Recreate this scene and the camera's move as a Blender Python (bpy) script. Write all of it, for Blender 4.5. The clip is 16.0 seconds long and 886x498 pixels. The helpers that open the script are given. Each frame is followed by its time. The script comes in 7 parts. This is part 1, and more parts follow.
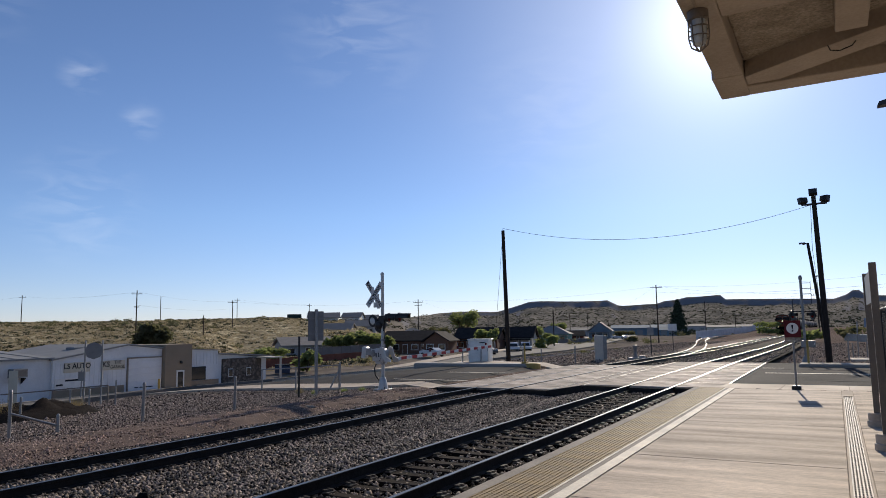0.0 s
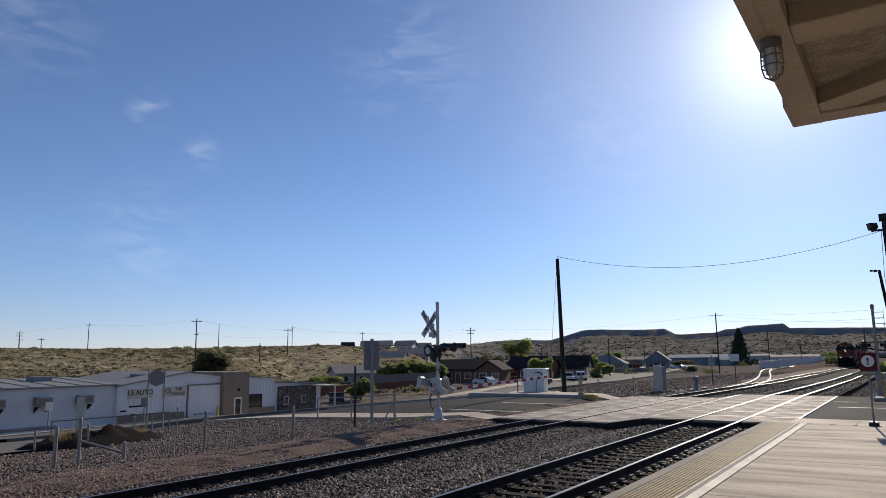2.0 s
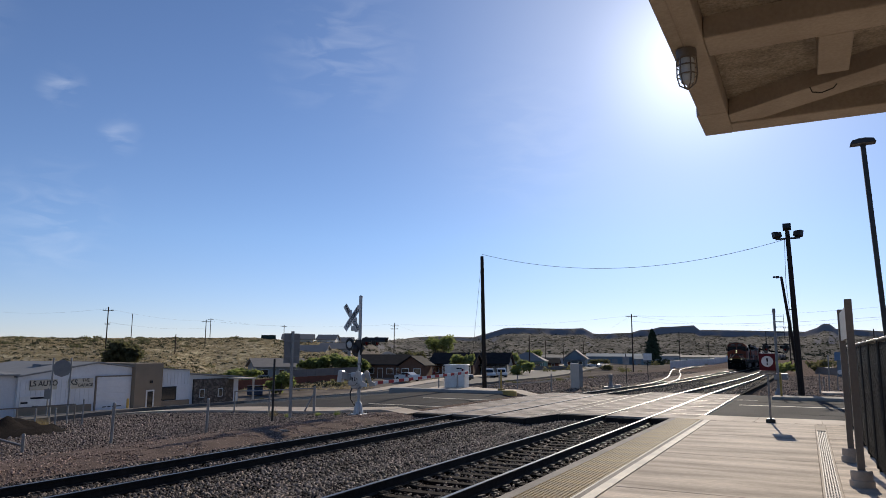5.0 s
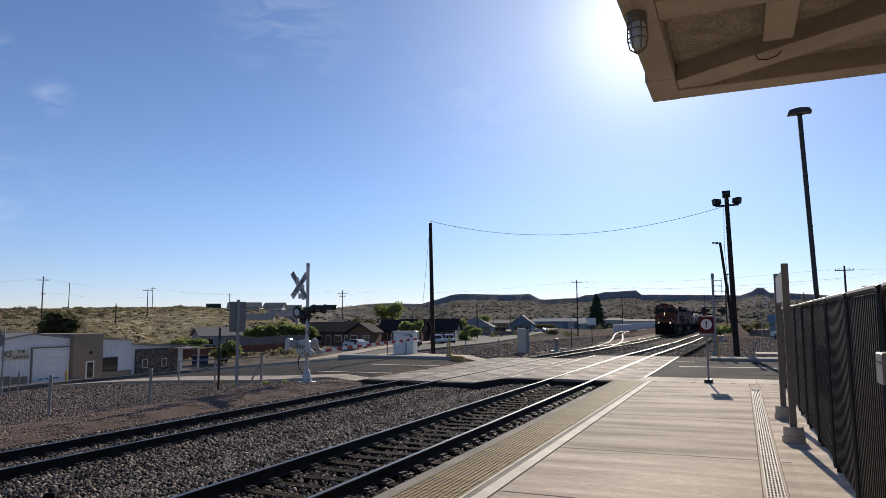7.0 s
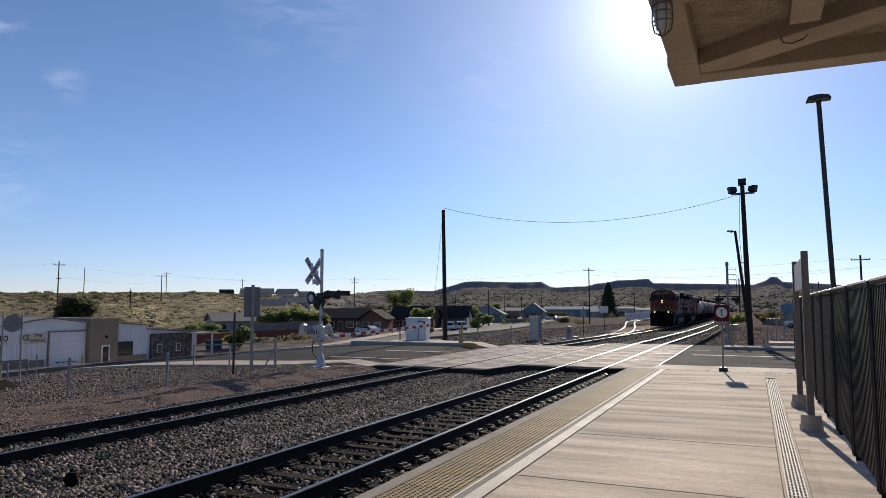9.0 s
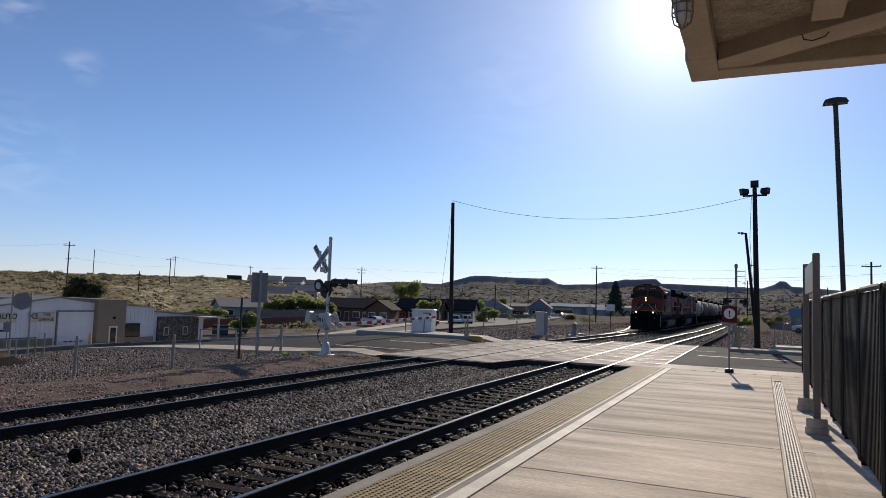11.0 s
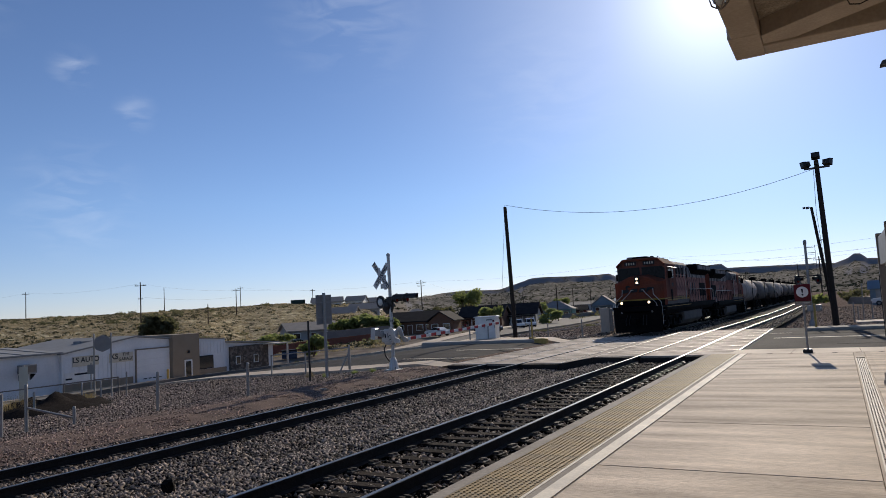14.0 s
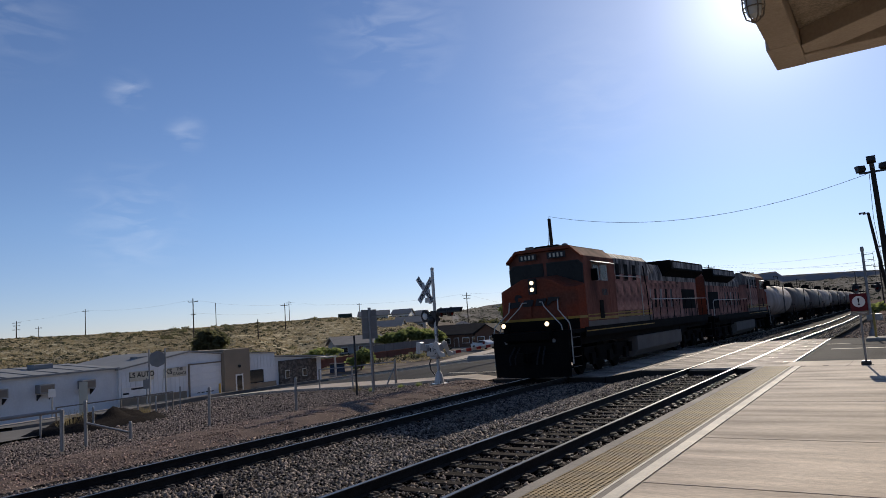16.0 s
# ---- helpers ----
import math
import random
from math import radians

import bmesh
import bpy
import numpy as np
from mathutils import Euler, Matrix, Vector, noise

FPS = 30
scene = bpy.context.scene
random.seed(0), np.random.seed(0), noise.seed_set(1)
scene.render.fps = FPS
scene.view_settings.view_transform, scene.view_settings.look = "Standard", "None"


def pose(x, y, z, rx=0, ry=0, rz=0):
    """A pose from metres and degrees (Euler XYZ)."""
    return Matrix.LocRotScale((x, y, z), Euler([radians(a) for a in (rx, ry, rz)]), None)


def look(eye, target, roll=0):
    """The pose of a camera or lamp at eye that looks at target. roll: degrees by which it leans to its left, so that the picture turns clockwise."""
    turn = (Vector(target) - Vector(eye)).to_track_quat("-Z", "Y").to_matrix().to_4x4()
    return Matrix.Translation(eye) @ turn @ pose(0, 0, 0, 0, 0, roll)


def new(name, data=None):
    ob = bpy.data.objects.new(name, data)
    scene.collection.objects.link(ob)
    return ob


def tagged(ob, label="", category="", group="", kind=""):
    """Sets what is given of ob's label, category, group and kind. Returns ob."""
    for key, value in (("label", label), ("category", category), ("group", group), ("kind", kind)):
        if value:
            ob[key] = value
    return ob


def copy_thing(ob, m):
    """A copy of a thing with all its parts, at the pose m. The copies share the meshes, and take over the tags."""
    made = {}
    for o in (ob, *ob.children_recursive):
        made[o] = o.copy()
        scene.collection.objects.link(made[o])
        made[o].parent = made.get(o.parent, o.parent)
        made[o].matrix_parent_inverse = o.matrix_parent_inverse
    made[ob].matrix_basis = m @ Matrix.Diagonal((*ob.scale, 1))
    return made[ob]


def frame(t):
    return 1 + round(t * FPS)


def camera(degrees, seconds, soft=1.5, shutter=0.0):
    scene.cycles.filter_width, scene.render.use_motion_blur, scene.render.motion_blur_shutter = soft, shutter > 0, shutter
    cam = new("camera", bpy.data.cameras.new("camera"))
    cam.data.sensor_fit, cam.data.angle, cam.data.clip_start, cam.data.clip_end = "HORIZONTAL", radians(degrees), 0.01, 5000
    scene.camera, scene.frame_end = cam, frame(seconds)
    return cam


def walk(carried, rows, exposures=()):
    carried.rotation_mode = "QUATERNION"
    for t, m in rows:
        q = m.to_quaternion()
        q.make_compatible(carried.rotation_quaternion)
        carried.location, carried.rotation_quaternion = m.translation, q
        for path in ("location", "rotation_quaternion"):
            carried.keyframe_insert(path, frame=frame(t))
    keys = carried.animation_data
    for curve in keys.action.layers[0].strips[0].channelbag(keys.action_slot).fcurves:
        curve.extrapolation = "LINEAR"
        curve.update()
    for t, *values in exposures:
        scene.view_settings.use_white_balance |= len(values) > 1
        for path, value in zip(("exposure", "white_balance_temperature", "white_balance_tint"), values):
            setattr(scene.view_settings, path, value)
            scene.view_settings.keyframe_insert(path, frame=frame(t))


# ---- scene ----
cam = camera(64.9, 16.0, soft=0.6)
PATH = [
    (0, (5.602, -0.33, 2.003), (4.633, 1.405, 2.233), -1.0),
    (0.5, (5.568, -0.323, 2.026), (4.567, 1.389, 2.284), -1.3),
    (1, (5.536, -0.352, 2.0), (4.495, 1.332, 2.283), -1.5),
    (1.5, (5.554, -0.334, 1.999), (4.479, 1.325, 2.299), -1.2),
    (2, (5.484, -0.373, 2.074), (4.395, 1.276, 2.385), -0.7),
    (2.5, (5.494, -0.373, 2.049), (4.411, 1.278, 2.37), -0.2),
    (3, (5.511, -0.373, 2.04), (4.451, 1.292, 2.365), 0.1),
    (3.5, (5.503, -0.37, 2.035), (4.478, 1.315, 2.362), 0.2),
    (4, (5.514, -0.389, 2.041), (4.527, 1.32, 2.366), 0.3),
    (6.5, (5.528, -0.291, 2.034), (4.726, 1.527, 2.264), -0.2),
    (7, (5.474, -0.281, 2.039), (4.695, 1.55, 2.243), -0.4),
    (7.5, (5.455, -0.276, 2.022), (4.683, 1.559, 2.208), -0.5),
    (8, (5.446, -0.267, 2.019), (4.665, 1.565, 2.194), -0.5),
    (8.5, (5.418, -0.288, 2.016), (4.622, 1.539, 2.185), -0.4),
    (9, (5.396, -0.31, 2.01), (4.585, 1.511, 2.178), 0.0),
    (11.5, (5.372, -0.28, 1.954), (4.535, 1.531, 2.095), 2.2),
    (12, (5.375, -0.292, 1.949), (4.517, 1.51, 2.084), 1.8),
    (12.5, (5.38, -0.301, 1.949), (4.492, 1.486, 2.082), 0.9),
    (13, (5.375, -0.293, 1.952), (4.448, 1.475, 2.088), -0.5),
    (13.5, (5.351, -0.294, 1.951), (4.393, 1.455, 2.1), -2.0),
    (14, (5.397, -0.37, 1.959), (4.423, 1.368, 2.132), -3.3),
    (14.5, (5.4, -0.384, 1.979), (4.42, 1.348, 2.176), -4.0),
    (15, (5.394, -0.42, 1.963), (4.401, 1.303, 2.175), -4.3),
    (15.5, (5.41, -0.462, 1.962), (4.384, 1.241, 2.178), -4.3),
    (16, (5.504, -0.407, 2.009), (4.423, 1.262, 2.225), -3.9),
]
EXPOSURES = [(0, 0.06), (3, -0.04), (4, -0.03), (6.5, 0.02), (8.5, 0.06), (10, 0.04), (12.5, 0.0), (14, -0.03), (16, -0.06)]
walk(cam, [(t, look(eye, goal, roll)) for t, eye, goal, roll in PATH], EXPOSURES)

# ---------------------------------------------------------------- light
SUN_AZ, SUN_EL = -6.5, 23.0          # degrees from +y towards +x, and above the horizon
world = bpy.data.worlds.new("sky")
scene.world = world
world.use_nodes = True
wn, wl = world.node_tree.nodes, world.node_tree.links
wn.clear()
w_out = wn.new("ShaderNodeOutputWorld")
w_bg = wn.new("ShaderNodeBackground")
w_sky = wn.new("ShaderNodeTexSky")
w_sky.sky_type = "NISHITA"
w_sky.sun_disc = False
w_sky.sun_elevation = radians(SUN_EL)
w_sky.sun_rotation = radians(SUN_AZ)
w_sky.altitude = 2200
w_sky.air_density = 1.0
w_sky.dust_density = 0.18
w_sky.ozone_density = 3.0
w_bg.inputs["Strength"].default_value = 0.105
wl.new(w_bg.outputs[0], w_out.inputs[0])


def sky_dir(az, el):
    a, e = radians(az), radians(el)
    return (math.sin(a) * math.cos(e), math.cos(a) * math.cos(e), math.sin(e))


def wisps(colour):
    """Thin high cloud: streaky noise kept to a few soft regions of the sky."""
    co = wn.new("ShaderNodeTexCoord")
    nz = wn.new("ShaderNodeTexNoise")
    mp = wn.new("ShaderNodeMapping")
    mp.inputs["Scale"].default_value = (16, 16, 55)
    mp.inputs["Rotation"].default_value = (0.3, 0.5, 0.2)
    wl.new(co.outputs["Generated"], mp.inputs[0])
    wl.new(mp.outputs[0], nz.inputs["Vector"])
    nz.inputs["Scale"].default_value = 1.0
    nz.inputs["Detail"].default_value = 7
    nz.inputs["Distortion"].default_value = 0.6
    total = None
    for az, el, size, amount in ((-57.2, 18.9, 0.036, 0.22), (-53.0, 16.0, 0.034, 0.22), (-36, 24, 0.13, 0.14),
                                 (-57, 9.5, 0.10, 0.15), (-66, 24, 0.12, 0.10), (-20, 17, 0.16, 0.08)):
        d = wn.new("ShaderNodeVectorMath")
        d.operation = "DISTANCE"
        wl.new(co.outputs["Generated"], d.inputs[0])
        d.inputs[1].default_value = sky_dir(az, el)
        r = wn.new("ShaderNodeMapRange")
        r.interpolation_type = "SMOOTHSTEP"
        r.inputs["From Min"].default_value = size
        r.inputs["From Max"].default_value = 0.0
        r.inputs["To Min"].default_value = 0
        r.inputs["To Max"].default_value = amount
        wl.new(d.outputs["Value"], r.inputs["Value"])
        if total is None:
            total = r.outputs[0]
        else:
            s = wn.new("ShaderNodeMath")
            wl.new(total, s.inputs[0])
            wl.new(r.outputs[0], s.inputs[1])
            total = s.outputs[0]
    band = wn.new("ShaderNodeMapRange")
    band.inputs["From Min"].default_value = 0.42
    band.inputs["From Max"].default_value = 0.72
    wl.new(nz.outputs[0], band.inputs["Value"])
    m = wn.new("ShaderNodeMath")
    m.operation = "MULTIPLY"
    wl.new(total, m.inputs[0])
    wl.new(band.outputs[0], m.inputs[1])
    mix = wn.new("ShaderNodeMix")
    mix.data_type = "RGBA"
    wl.new(m.outputs[0], mix.inputs[0])
    wl.new(colour, mix.inputs[6])
    mix.inputs[7].default_value = (9.0, 9.5, 10.5, 1)
    return mix.outputs[2]




def aureole(colour):
    """The bright haze round the sun."""
    co = wn.new("ShaderNodeTexCoord")
    out = colour
    for size, power, gain in ((0.7, 3.2, 6.0), (0.17, 2.0, 5.5)):
        d = wn.new("ShaderNodeVectorMath")
        d.operation = "DISTANCE"
        wl.new(co.outputs["Generated"], d.inputs[0])
        d.inputs[1].default_value = sky_dir(SUN_AZ, SUN_EL)
        r = wn.new("ShaderNodeMapRange")
        r.inputs["From Min"].default_value = size
        r.inputs["From Max"].default_value = 0.0
        wl.new(d.outputs["Value"], r.inputs["Value"])
        p = wn.new("ShaderNodeMath")
        p.operation = "POWER"
        p.inputs[1].default_value = power
        wl.new(r.outputs[0], p.inputs[0])
        a = wn.new("ShaderNodeMix")
        a.data_type, a.blend_type, a.clamp_factor = "RGBA", "ADD", False
        wl.new(p.outputs[0], a.inputs[0])
        wl.new(out, a.inputs[6])
        a.inputs[7].default_value = (gain, gain * 0.98, gain * 0.95, 1)
        out = a.outputs[2]
    return out


tint = wn.new("ShaderNodeMix")
tint.data_type, tint.blend_type = "RGBA", "MULTIPLY"
tint.inputs[0].default_value = 1.0
tint.inputs[7].default_value = (0.97, 0.965, 1.065, 1)
wl.new(w_sky.outputs[0], tint.inputs[6])
w_co, w_z, w_band = wn.new("ShaderNodeTexCoord"), wn.new("ShaderNodeSeparateXYZ"), wn.new("ShaderNodeMapRange")
wl.new(w_co.outputs["Generated"], w_z.inputs[0])
w_band.inputs["From Min"].default_value, w_band.inputs["From Max"].default_value = 0.16, 0.0
wl.new(w_z.outputs["Z"], w_band.inputs["Value"])
low = wn.new("ShaderNodeMix")            # dusty violet-blue air near the horizon
low.data_type, low.blend_type = "RGBA", "MULTIPLY"
wl.new(w_band.outputs[0], low.inputs[0])
wl.new(tint.outputs[2], low.inputs[6])
low.inputs[7].default_value = (0.90, 0.815, 0.87, 1)
wl.new(wisps(aureole(low.outputs[2])), w_bg.inputs["Color"])

sun = new("sun", bpy.data.lights.new("sun", "SUN"))
sun.data.energy = 4.8
sun.data.angle = radians(0.55)
sun.data.color = (1.0, 0.89, 0.74)
sun.matrix_basis = look(Vector(sky_dir(SUN_AZ, SUN_EL)) * 100, (0, 0, 0))
scene.view_settings.exposure = 0.0


# ---------------------------------------------------------------- materials
def rgb(c):
    return (c[0], c[1], c[2], 1.0)


def mat(name, col, rough=0.7, metal=0.0, vary=0.25, scale=3.0, fine=40.0, bump=0.0, col2=None, stain=0.5, spec=0.22, stretch=None, island=0.0, each=0.0, emit=None, coat=0.0):
    """A surface: base colour with broad stains and fine grain, roughness variation and relief."""
    m = bpy.data.materials.new(name)
    m.use_nodes = True
    n, l = m.node_tree.nodes, m.node_tree.links
    b = n["Principled BSDF"]
    b.inputs["Metallic"].default_value = metal
    b.inputs["Specular IOR Level"].default_value = spec
    b.inputs["Coat Weight"].default_value = coat
    if emit:
        b.inputs["Base Color"].default_value = rgb(col)
        b.inputs["Emission Color"].default_value = rgb(emit[0])
        b.inputs["Emission Strength"].default_value = emit[1]
        return m
    co = n.new("ShaderNodeTexCoord")
    src = co.outputs["Object"]
    if stretch:
        mp = n.new("ShaderNodeMapping")
        mp.inputs["Scale"].default_value = stretch
        l.new(src, mp.inputs[0])
        src = mp.outputs[0]
    big, small = n.new("ShaderNodeTexNoise"), n.new("ShaderNodeTexNoise")
    for t, s, d in ((big, scale, 5), (small, fine, 4)):
        l.new(src, t.inputs["Vector"])
        t.inputs["Scale"].default_value = s
        t.inputs["Detail"].default_value = d
    c2 = col2 or tuple(x * (1 - vary * 1.6) for x in col)
    ramp = n.new("ShaderNodeMapRange")
    ramp.inputs["From Min"].default_value = 0.35
    ramp.inputs["From Max"].default_value = 0.7
    l.new(big.outputs[0], ramp.inputs["Value"])
    mul = n.new("ShaderNodeMath")
    mul.operation = "MULTIPLY"
    mul.inputs[1].default_value = stain * 1.4
    mul.use_clamp = True
    l.new(ramp.outputs[0], mul.inputs[0])
    mix = n.new("ShaderNodeMix")
    mix.data_type = "RGBA"
    mix.inputs[6].default_value = rgb(col)
    mix.inputs[7].default_value = rgb(c2)
    l.new(mul.outputs[0], mix.inputs[0])
    hsv = n.new("ShaderNodeHueSaturation")
    l.new(mix.outputs[2], hsv.inputs["Color"])
    val = n.new("ShaderNodeMapRange")
    val.inputs["From Min"].default_value = 0.25
    val.inputs["From Max"].default_value = 0.75
    val.inputs["To Min"].default_value = 1 - vary
    val.inputs["To Max"].default_value = 1 + vary
    l.new(small.outputs[0], val.inputs["Value"])
    out = val.outputs[0]
    if island or each:
        if island:
            src2, amt = n.new("ShaderNodeNewGeometry").outputs["Random Per Island"], island
        else:
            src2, amt = n.new("ShaderNodeObjectInfo").outputs["Random"], each
        r2 = n.new("ShaderNodeMapRange")
        r2.inputs["To Min"].default_value = 1 - amt
        r2.inputs["To Max"].default_value = 1 + amt
        l.new(src2, r2.inputs["Value"])
        mm = n.new("ShaderNodeMath")
        mm.operation = "MULTIPLY"
        l.new(out, mm.inputs[0])
        l.new(r2.outputs[0], mm.inputs[1])
        out = mm.outputs[0]
    l.new(out, hsv.inputs["Value"])
    l.new(hsv.outputs[0], b.inputs["Base Color"])
    rr = n.new("ShaderNodeMapRange")
    rr.inputs["To Min"].default_value = max(0.03, rough - 0.12)
    rr.inputs["To Max"].default_value = min(1, rough + 0.12)
    l.new(big.outputs[0], rr.inputs["Value"])
    l.new(rr.outputs[0], b.inputs["Roughness"])
    if bump:
        bp = n.new("ShaderNodeBump")
        bp.inputs["Strength"].default_value = bump
        bp.inputs["Distance"].default_value = 0.02
        l.new(small.outputs[0], bp.inputs["Height"])
        l.new(bp.outputs[0], b.inputs["Normal"])
    return m


M = {}
M["concrete"] = mat("platform_concrete", (0.64, 0.53, 0.42), 0.88, vary=0.2, scale=0.8, fine=22, col2=(0.30, 0.25, 0.20), stretch=(0.42, 2.3, 1), bump=0.3, stain=0.7, each=0.09, spec=0.1)
M["walk"] = mat("sidewalk_concrete", (0.52, 0.43, 0.34), 0.85, vary=0.10, scale=0.6, fine=14, col2=(0.36, 0.30, 0.24), bump=0.1, each=0.05, spec=0.1)
M["edge"] = mat("platform_edge_concrete", (0.30, 0.265, 0.225), 0.9, vary=0.15, scale=1.5, fine=30, bump=0.2, spec=0.1)
M["tactile"] = mat("worn_yellow_tactile_tile", (0.30, 0.20, 0.075), 0.75, vary=0.25, scale=1.2, fine=25, col2=(0.18, 0.145, 0.10), stain=0.8, bump=0.1, each=0.1, spec=0.15)
M["white_line"] = mat("worn_white_paint", (0.68, 0.605, 0.49), 0.8, vary=0.12, scale=2.5, fine=30, col2=(0.48, 0.44, 0.38), stain=0.5)
# real joints and seals, and the painted shade on the crossing's end faces
M["joint"] = mat("dark_joint_and_shade", (0.035, 0.032, 0.03), 0.95, vary=0.2, spec=0.05)
M["panel"] = mat("crossing_panel_concrete", (0.42, 0.35, 0.295), 0.85, vary=0.2, scale=1.1, fine=14, col2=(0.18, 0.15, 0.127), stain=0.9, bump=0.2, each=0.22, spec=0.1)
M["joint_steel"] = mat("worn_pale_joint_steel", (0.62, 0.56, 0.48), 0.5, 0.3, vary=0.15, scale=2)
M["asphalt"] = mat("weathered_asphalt", (0.055, 0.052, 0.051), 0.95, vary=0.2, scale=0.5, fine=30, col2=(0.035, 0.033, 0.033), bump=0.4, spec=0.03)
M["street"] = mat("pale_asphalt", (0.155, 0.142, 0.126), 0.95, vary=0.12, scale=0.2, fine=8, bump=0.2, spec=0.1)
M["kerb"] = mat("kerb_concrete", (0.31, 0.28, 0.25), 0.8, vary=0.12, scale=1, fine=20, bump=0.1)
M["yellow"] = mat("faded_yellow_paint", (0.42, 0.29, 0.09), 0.7, vary=0.15, scale=4)
# rust colour darkened further, with the shade of the rail sides painted in
M["rail"] = mat("rusty_rail_steel_shaded", (0.022, 0.018, 0.016), 0.75, 0.2, vary=0.25, scale=4, fine=40, bump=0.2)
M["rail_top"] = mat("polished_rail_head", (0.135, 0.130, 0.125), 0.40, 1.0, vary=0.12, scale=2, fine=30, stretch=(8, 0.3, 1))
M["tie"] = mat("weathered_timber_tie", (0.026, 0.020, 0.017), 0.95, vary=0.3, scale=3, fine=12, stretch=(0.6, 8, 4), bump=0.5, each=0.45, spec=0.04)
M["plate"] = mat("steel_tie_plate", (0.17, 0.15, 0.135), 0.5, 0.4, vary=0.3, scale=9, each=0.35)
# bed colour lowered to near black to paint the shade between the stones
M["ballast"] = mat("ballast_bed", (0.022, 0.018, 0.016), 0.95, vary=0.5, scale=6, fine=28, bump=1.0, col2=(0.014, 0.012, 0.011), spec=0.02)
M["dirt"] = mat("reddish_packed_dirt", (0.17, 0.122, 0.098), 0.95, vary=0.3, scale=1.5, fine=30, col2=(0.11, 0.083, 0.07), stain=0.7, bump=0.6, spec=0.03)
# the dark second tone and wide per-stone spread also deepen the shaded gaps
M["stone"] = mat("crushed_ballast_stone", (0.245, 0.198, 0.162), 0.75, vary=0.15, scale=20, fine=60, col2=(0.030, 0.024, 0.020), island=0.95, bump=0.1, spec=0.12)
M["gravel_stone"] = mat("reddish_gravel_stone", (0.27, 0.213, 0.178), 0.8, vary=0.15, scale=20, fine=60, col2=(0.07, 0.054, 0.045), stain=0.7, island=0.95, bump=0.1, spec=0.12)
M["red_gravel"] = mat("reddish_dirt_gravel", (0.34, 0.245, 0.195), 0.9, vary=0.15, scale=0.9, fine=60, col2=(0.20, 0.15, 0.125), stain=0.8, island=0.7, bump=0.1, spec=0.05)
M["steel"] = mat("galvanised_steel", (0.27, 0.265, 0.26), 0.5, 0.55, vary=0.12, scale=4, fine=40)
M["alu"] = mat("dull_aluminium", (0.24, 0.23, 0.22), 0.55, 0.3, vary=0.08, scale=5)
M["bronze"] = mat("bronze_painted_post", (0.20, 0.17, 0.14), 0.5, 0.2, vary=0.1, scale=3)
M["black"] = mat("black_powder_coat", (0.022, 0.021, 0.021), 0.45, 0.1, vary=0.15, scale=6, spec=0.4)
M["fence"] = mat("black_fence_paint", (0.0085, 0.0075, 0.007), 0.55, 0.0, vary=0.12, scale=4, spec=0.2)
M["pole"] = mat("creosoted_timber_pole", (0.030, 0.024, 0.020), 0.9, vary=0.25, scale=3, fine=18, stretch=(6, 6, 0.6), bump=0.5)
M["pole_far"] = mat("grey_timber_pole", (0.055, 0.042, 0.034), 0.9, vary=0.2, scale=2)
M["white"] = mat("white_enamel", (0.70, 0.69, 0.66), 0.45, vary=0.06, scale=2.5, col2=(0.55, 0.53, 0.5))
M["silver"] = mat("silver_paint", (0.46, 0.455, 0.445), 0.42, 0.35, vary=0.08, scale=5, col2=(0.4, 0.39, 0.37))
M["red"] = mat("red_reflective_sheet", (0.105, 0.018, 0.022), 0.7, vary=0.1, spec=0.1)
M["stripe_red"] = mat("bright_red_stripe", (0.38, 0.035, 0.03), 0.6, vary=0.1)
M["ink"] = mat("black_lettering", (0.02, 0.02, 0.022), 0.6, vary=0.1)
M["glass_dark"] = mat("dark_window_glass", (0.015, 0.018, 0.02), 0.08, vary=0.05, spec=0.7)
M["lens"] = mat("red_signal_lens", (0.12, 0.01, 0.01), 0.2, vary=0.1)
M["lens_clear"] = mat("pale_signal_lens", (0.55, 0.58, 0.58), 0.2, vary=0.05)
M["stucco"] = mat("painted_canopy_concrete", (0.41, 0.345, 0.275), 0.85, vary=0.10, scale=1.2, fine=30, col2=(0.29, 0.24, 0.19), stain=0.7, bump=0.25)
M["rough_stucco"] = mat("pebbled_canopy_stucco", (0.33, 0.28, 0.22), 0.95, vary=0.35, scale=8, fine=34, col2=(0.17, 0.14, 0.11), bump=1.0)
M["cable"] = mat("black_cable", (0.02, 0.02, 0.02), 0.6, vary=0.05)
M["white_metal"] = mat("white_corrugated_siding", (0.66, 0.67, 0.68), 0.55, vary=0.05, scale=0.5, fine=6, col2=(0.52, 0.53, 0.54), stain=0.5)
M["tan"] = mat("tan_stucco", (0.25, 0.20, 0.145), 0.85, vary=0.08, scale=1, fine=20)
M["mortar"] = mat("grey_brown_mortar", (0.10, 0.085, 0.072), 0.95, vary=0.2)
M["green_metal"] = mat("dark_green_metal", (0.03, 0.05, 0.042), 0.8, vary=0.15, spec=0.1)
M["fieldstone"] = mat("dark_fieldstone", (0.17, 0.14, 0.115), 0.9, vary=0.2, scale=3, each=0.45, bump=0.4)
M["metal_roof"] = mat("grey_metal_roof", (0.22, 0.225, 0.23), 0.85, 0.0, vary=0.08, scale=0.8, spec=0.15)
M["sign_tan"] = mat("cream_sign_board", (0.50, 0.46, 0.37), 0.6, vary=0.06)
M["grass"] = mat("dry_grass_tuft", (0.30, 0.24, 0.12), 0.9, vary=0.2, scale=3, island=0.3)
M["leaf"] = mat("green_leaves", (0.115, 0.15, 0.035), 0.7, vary=0.2, scale=1.5, island=0.4)
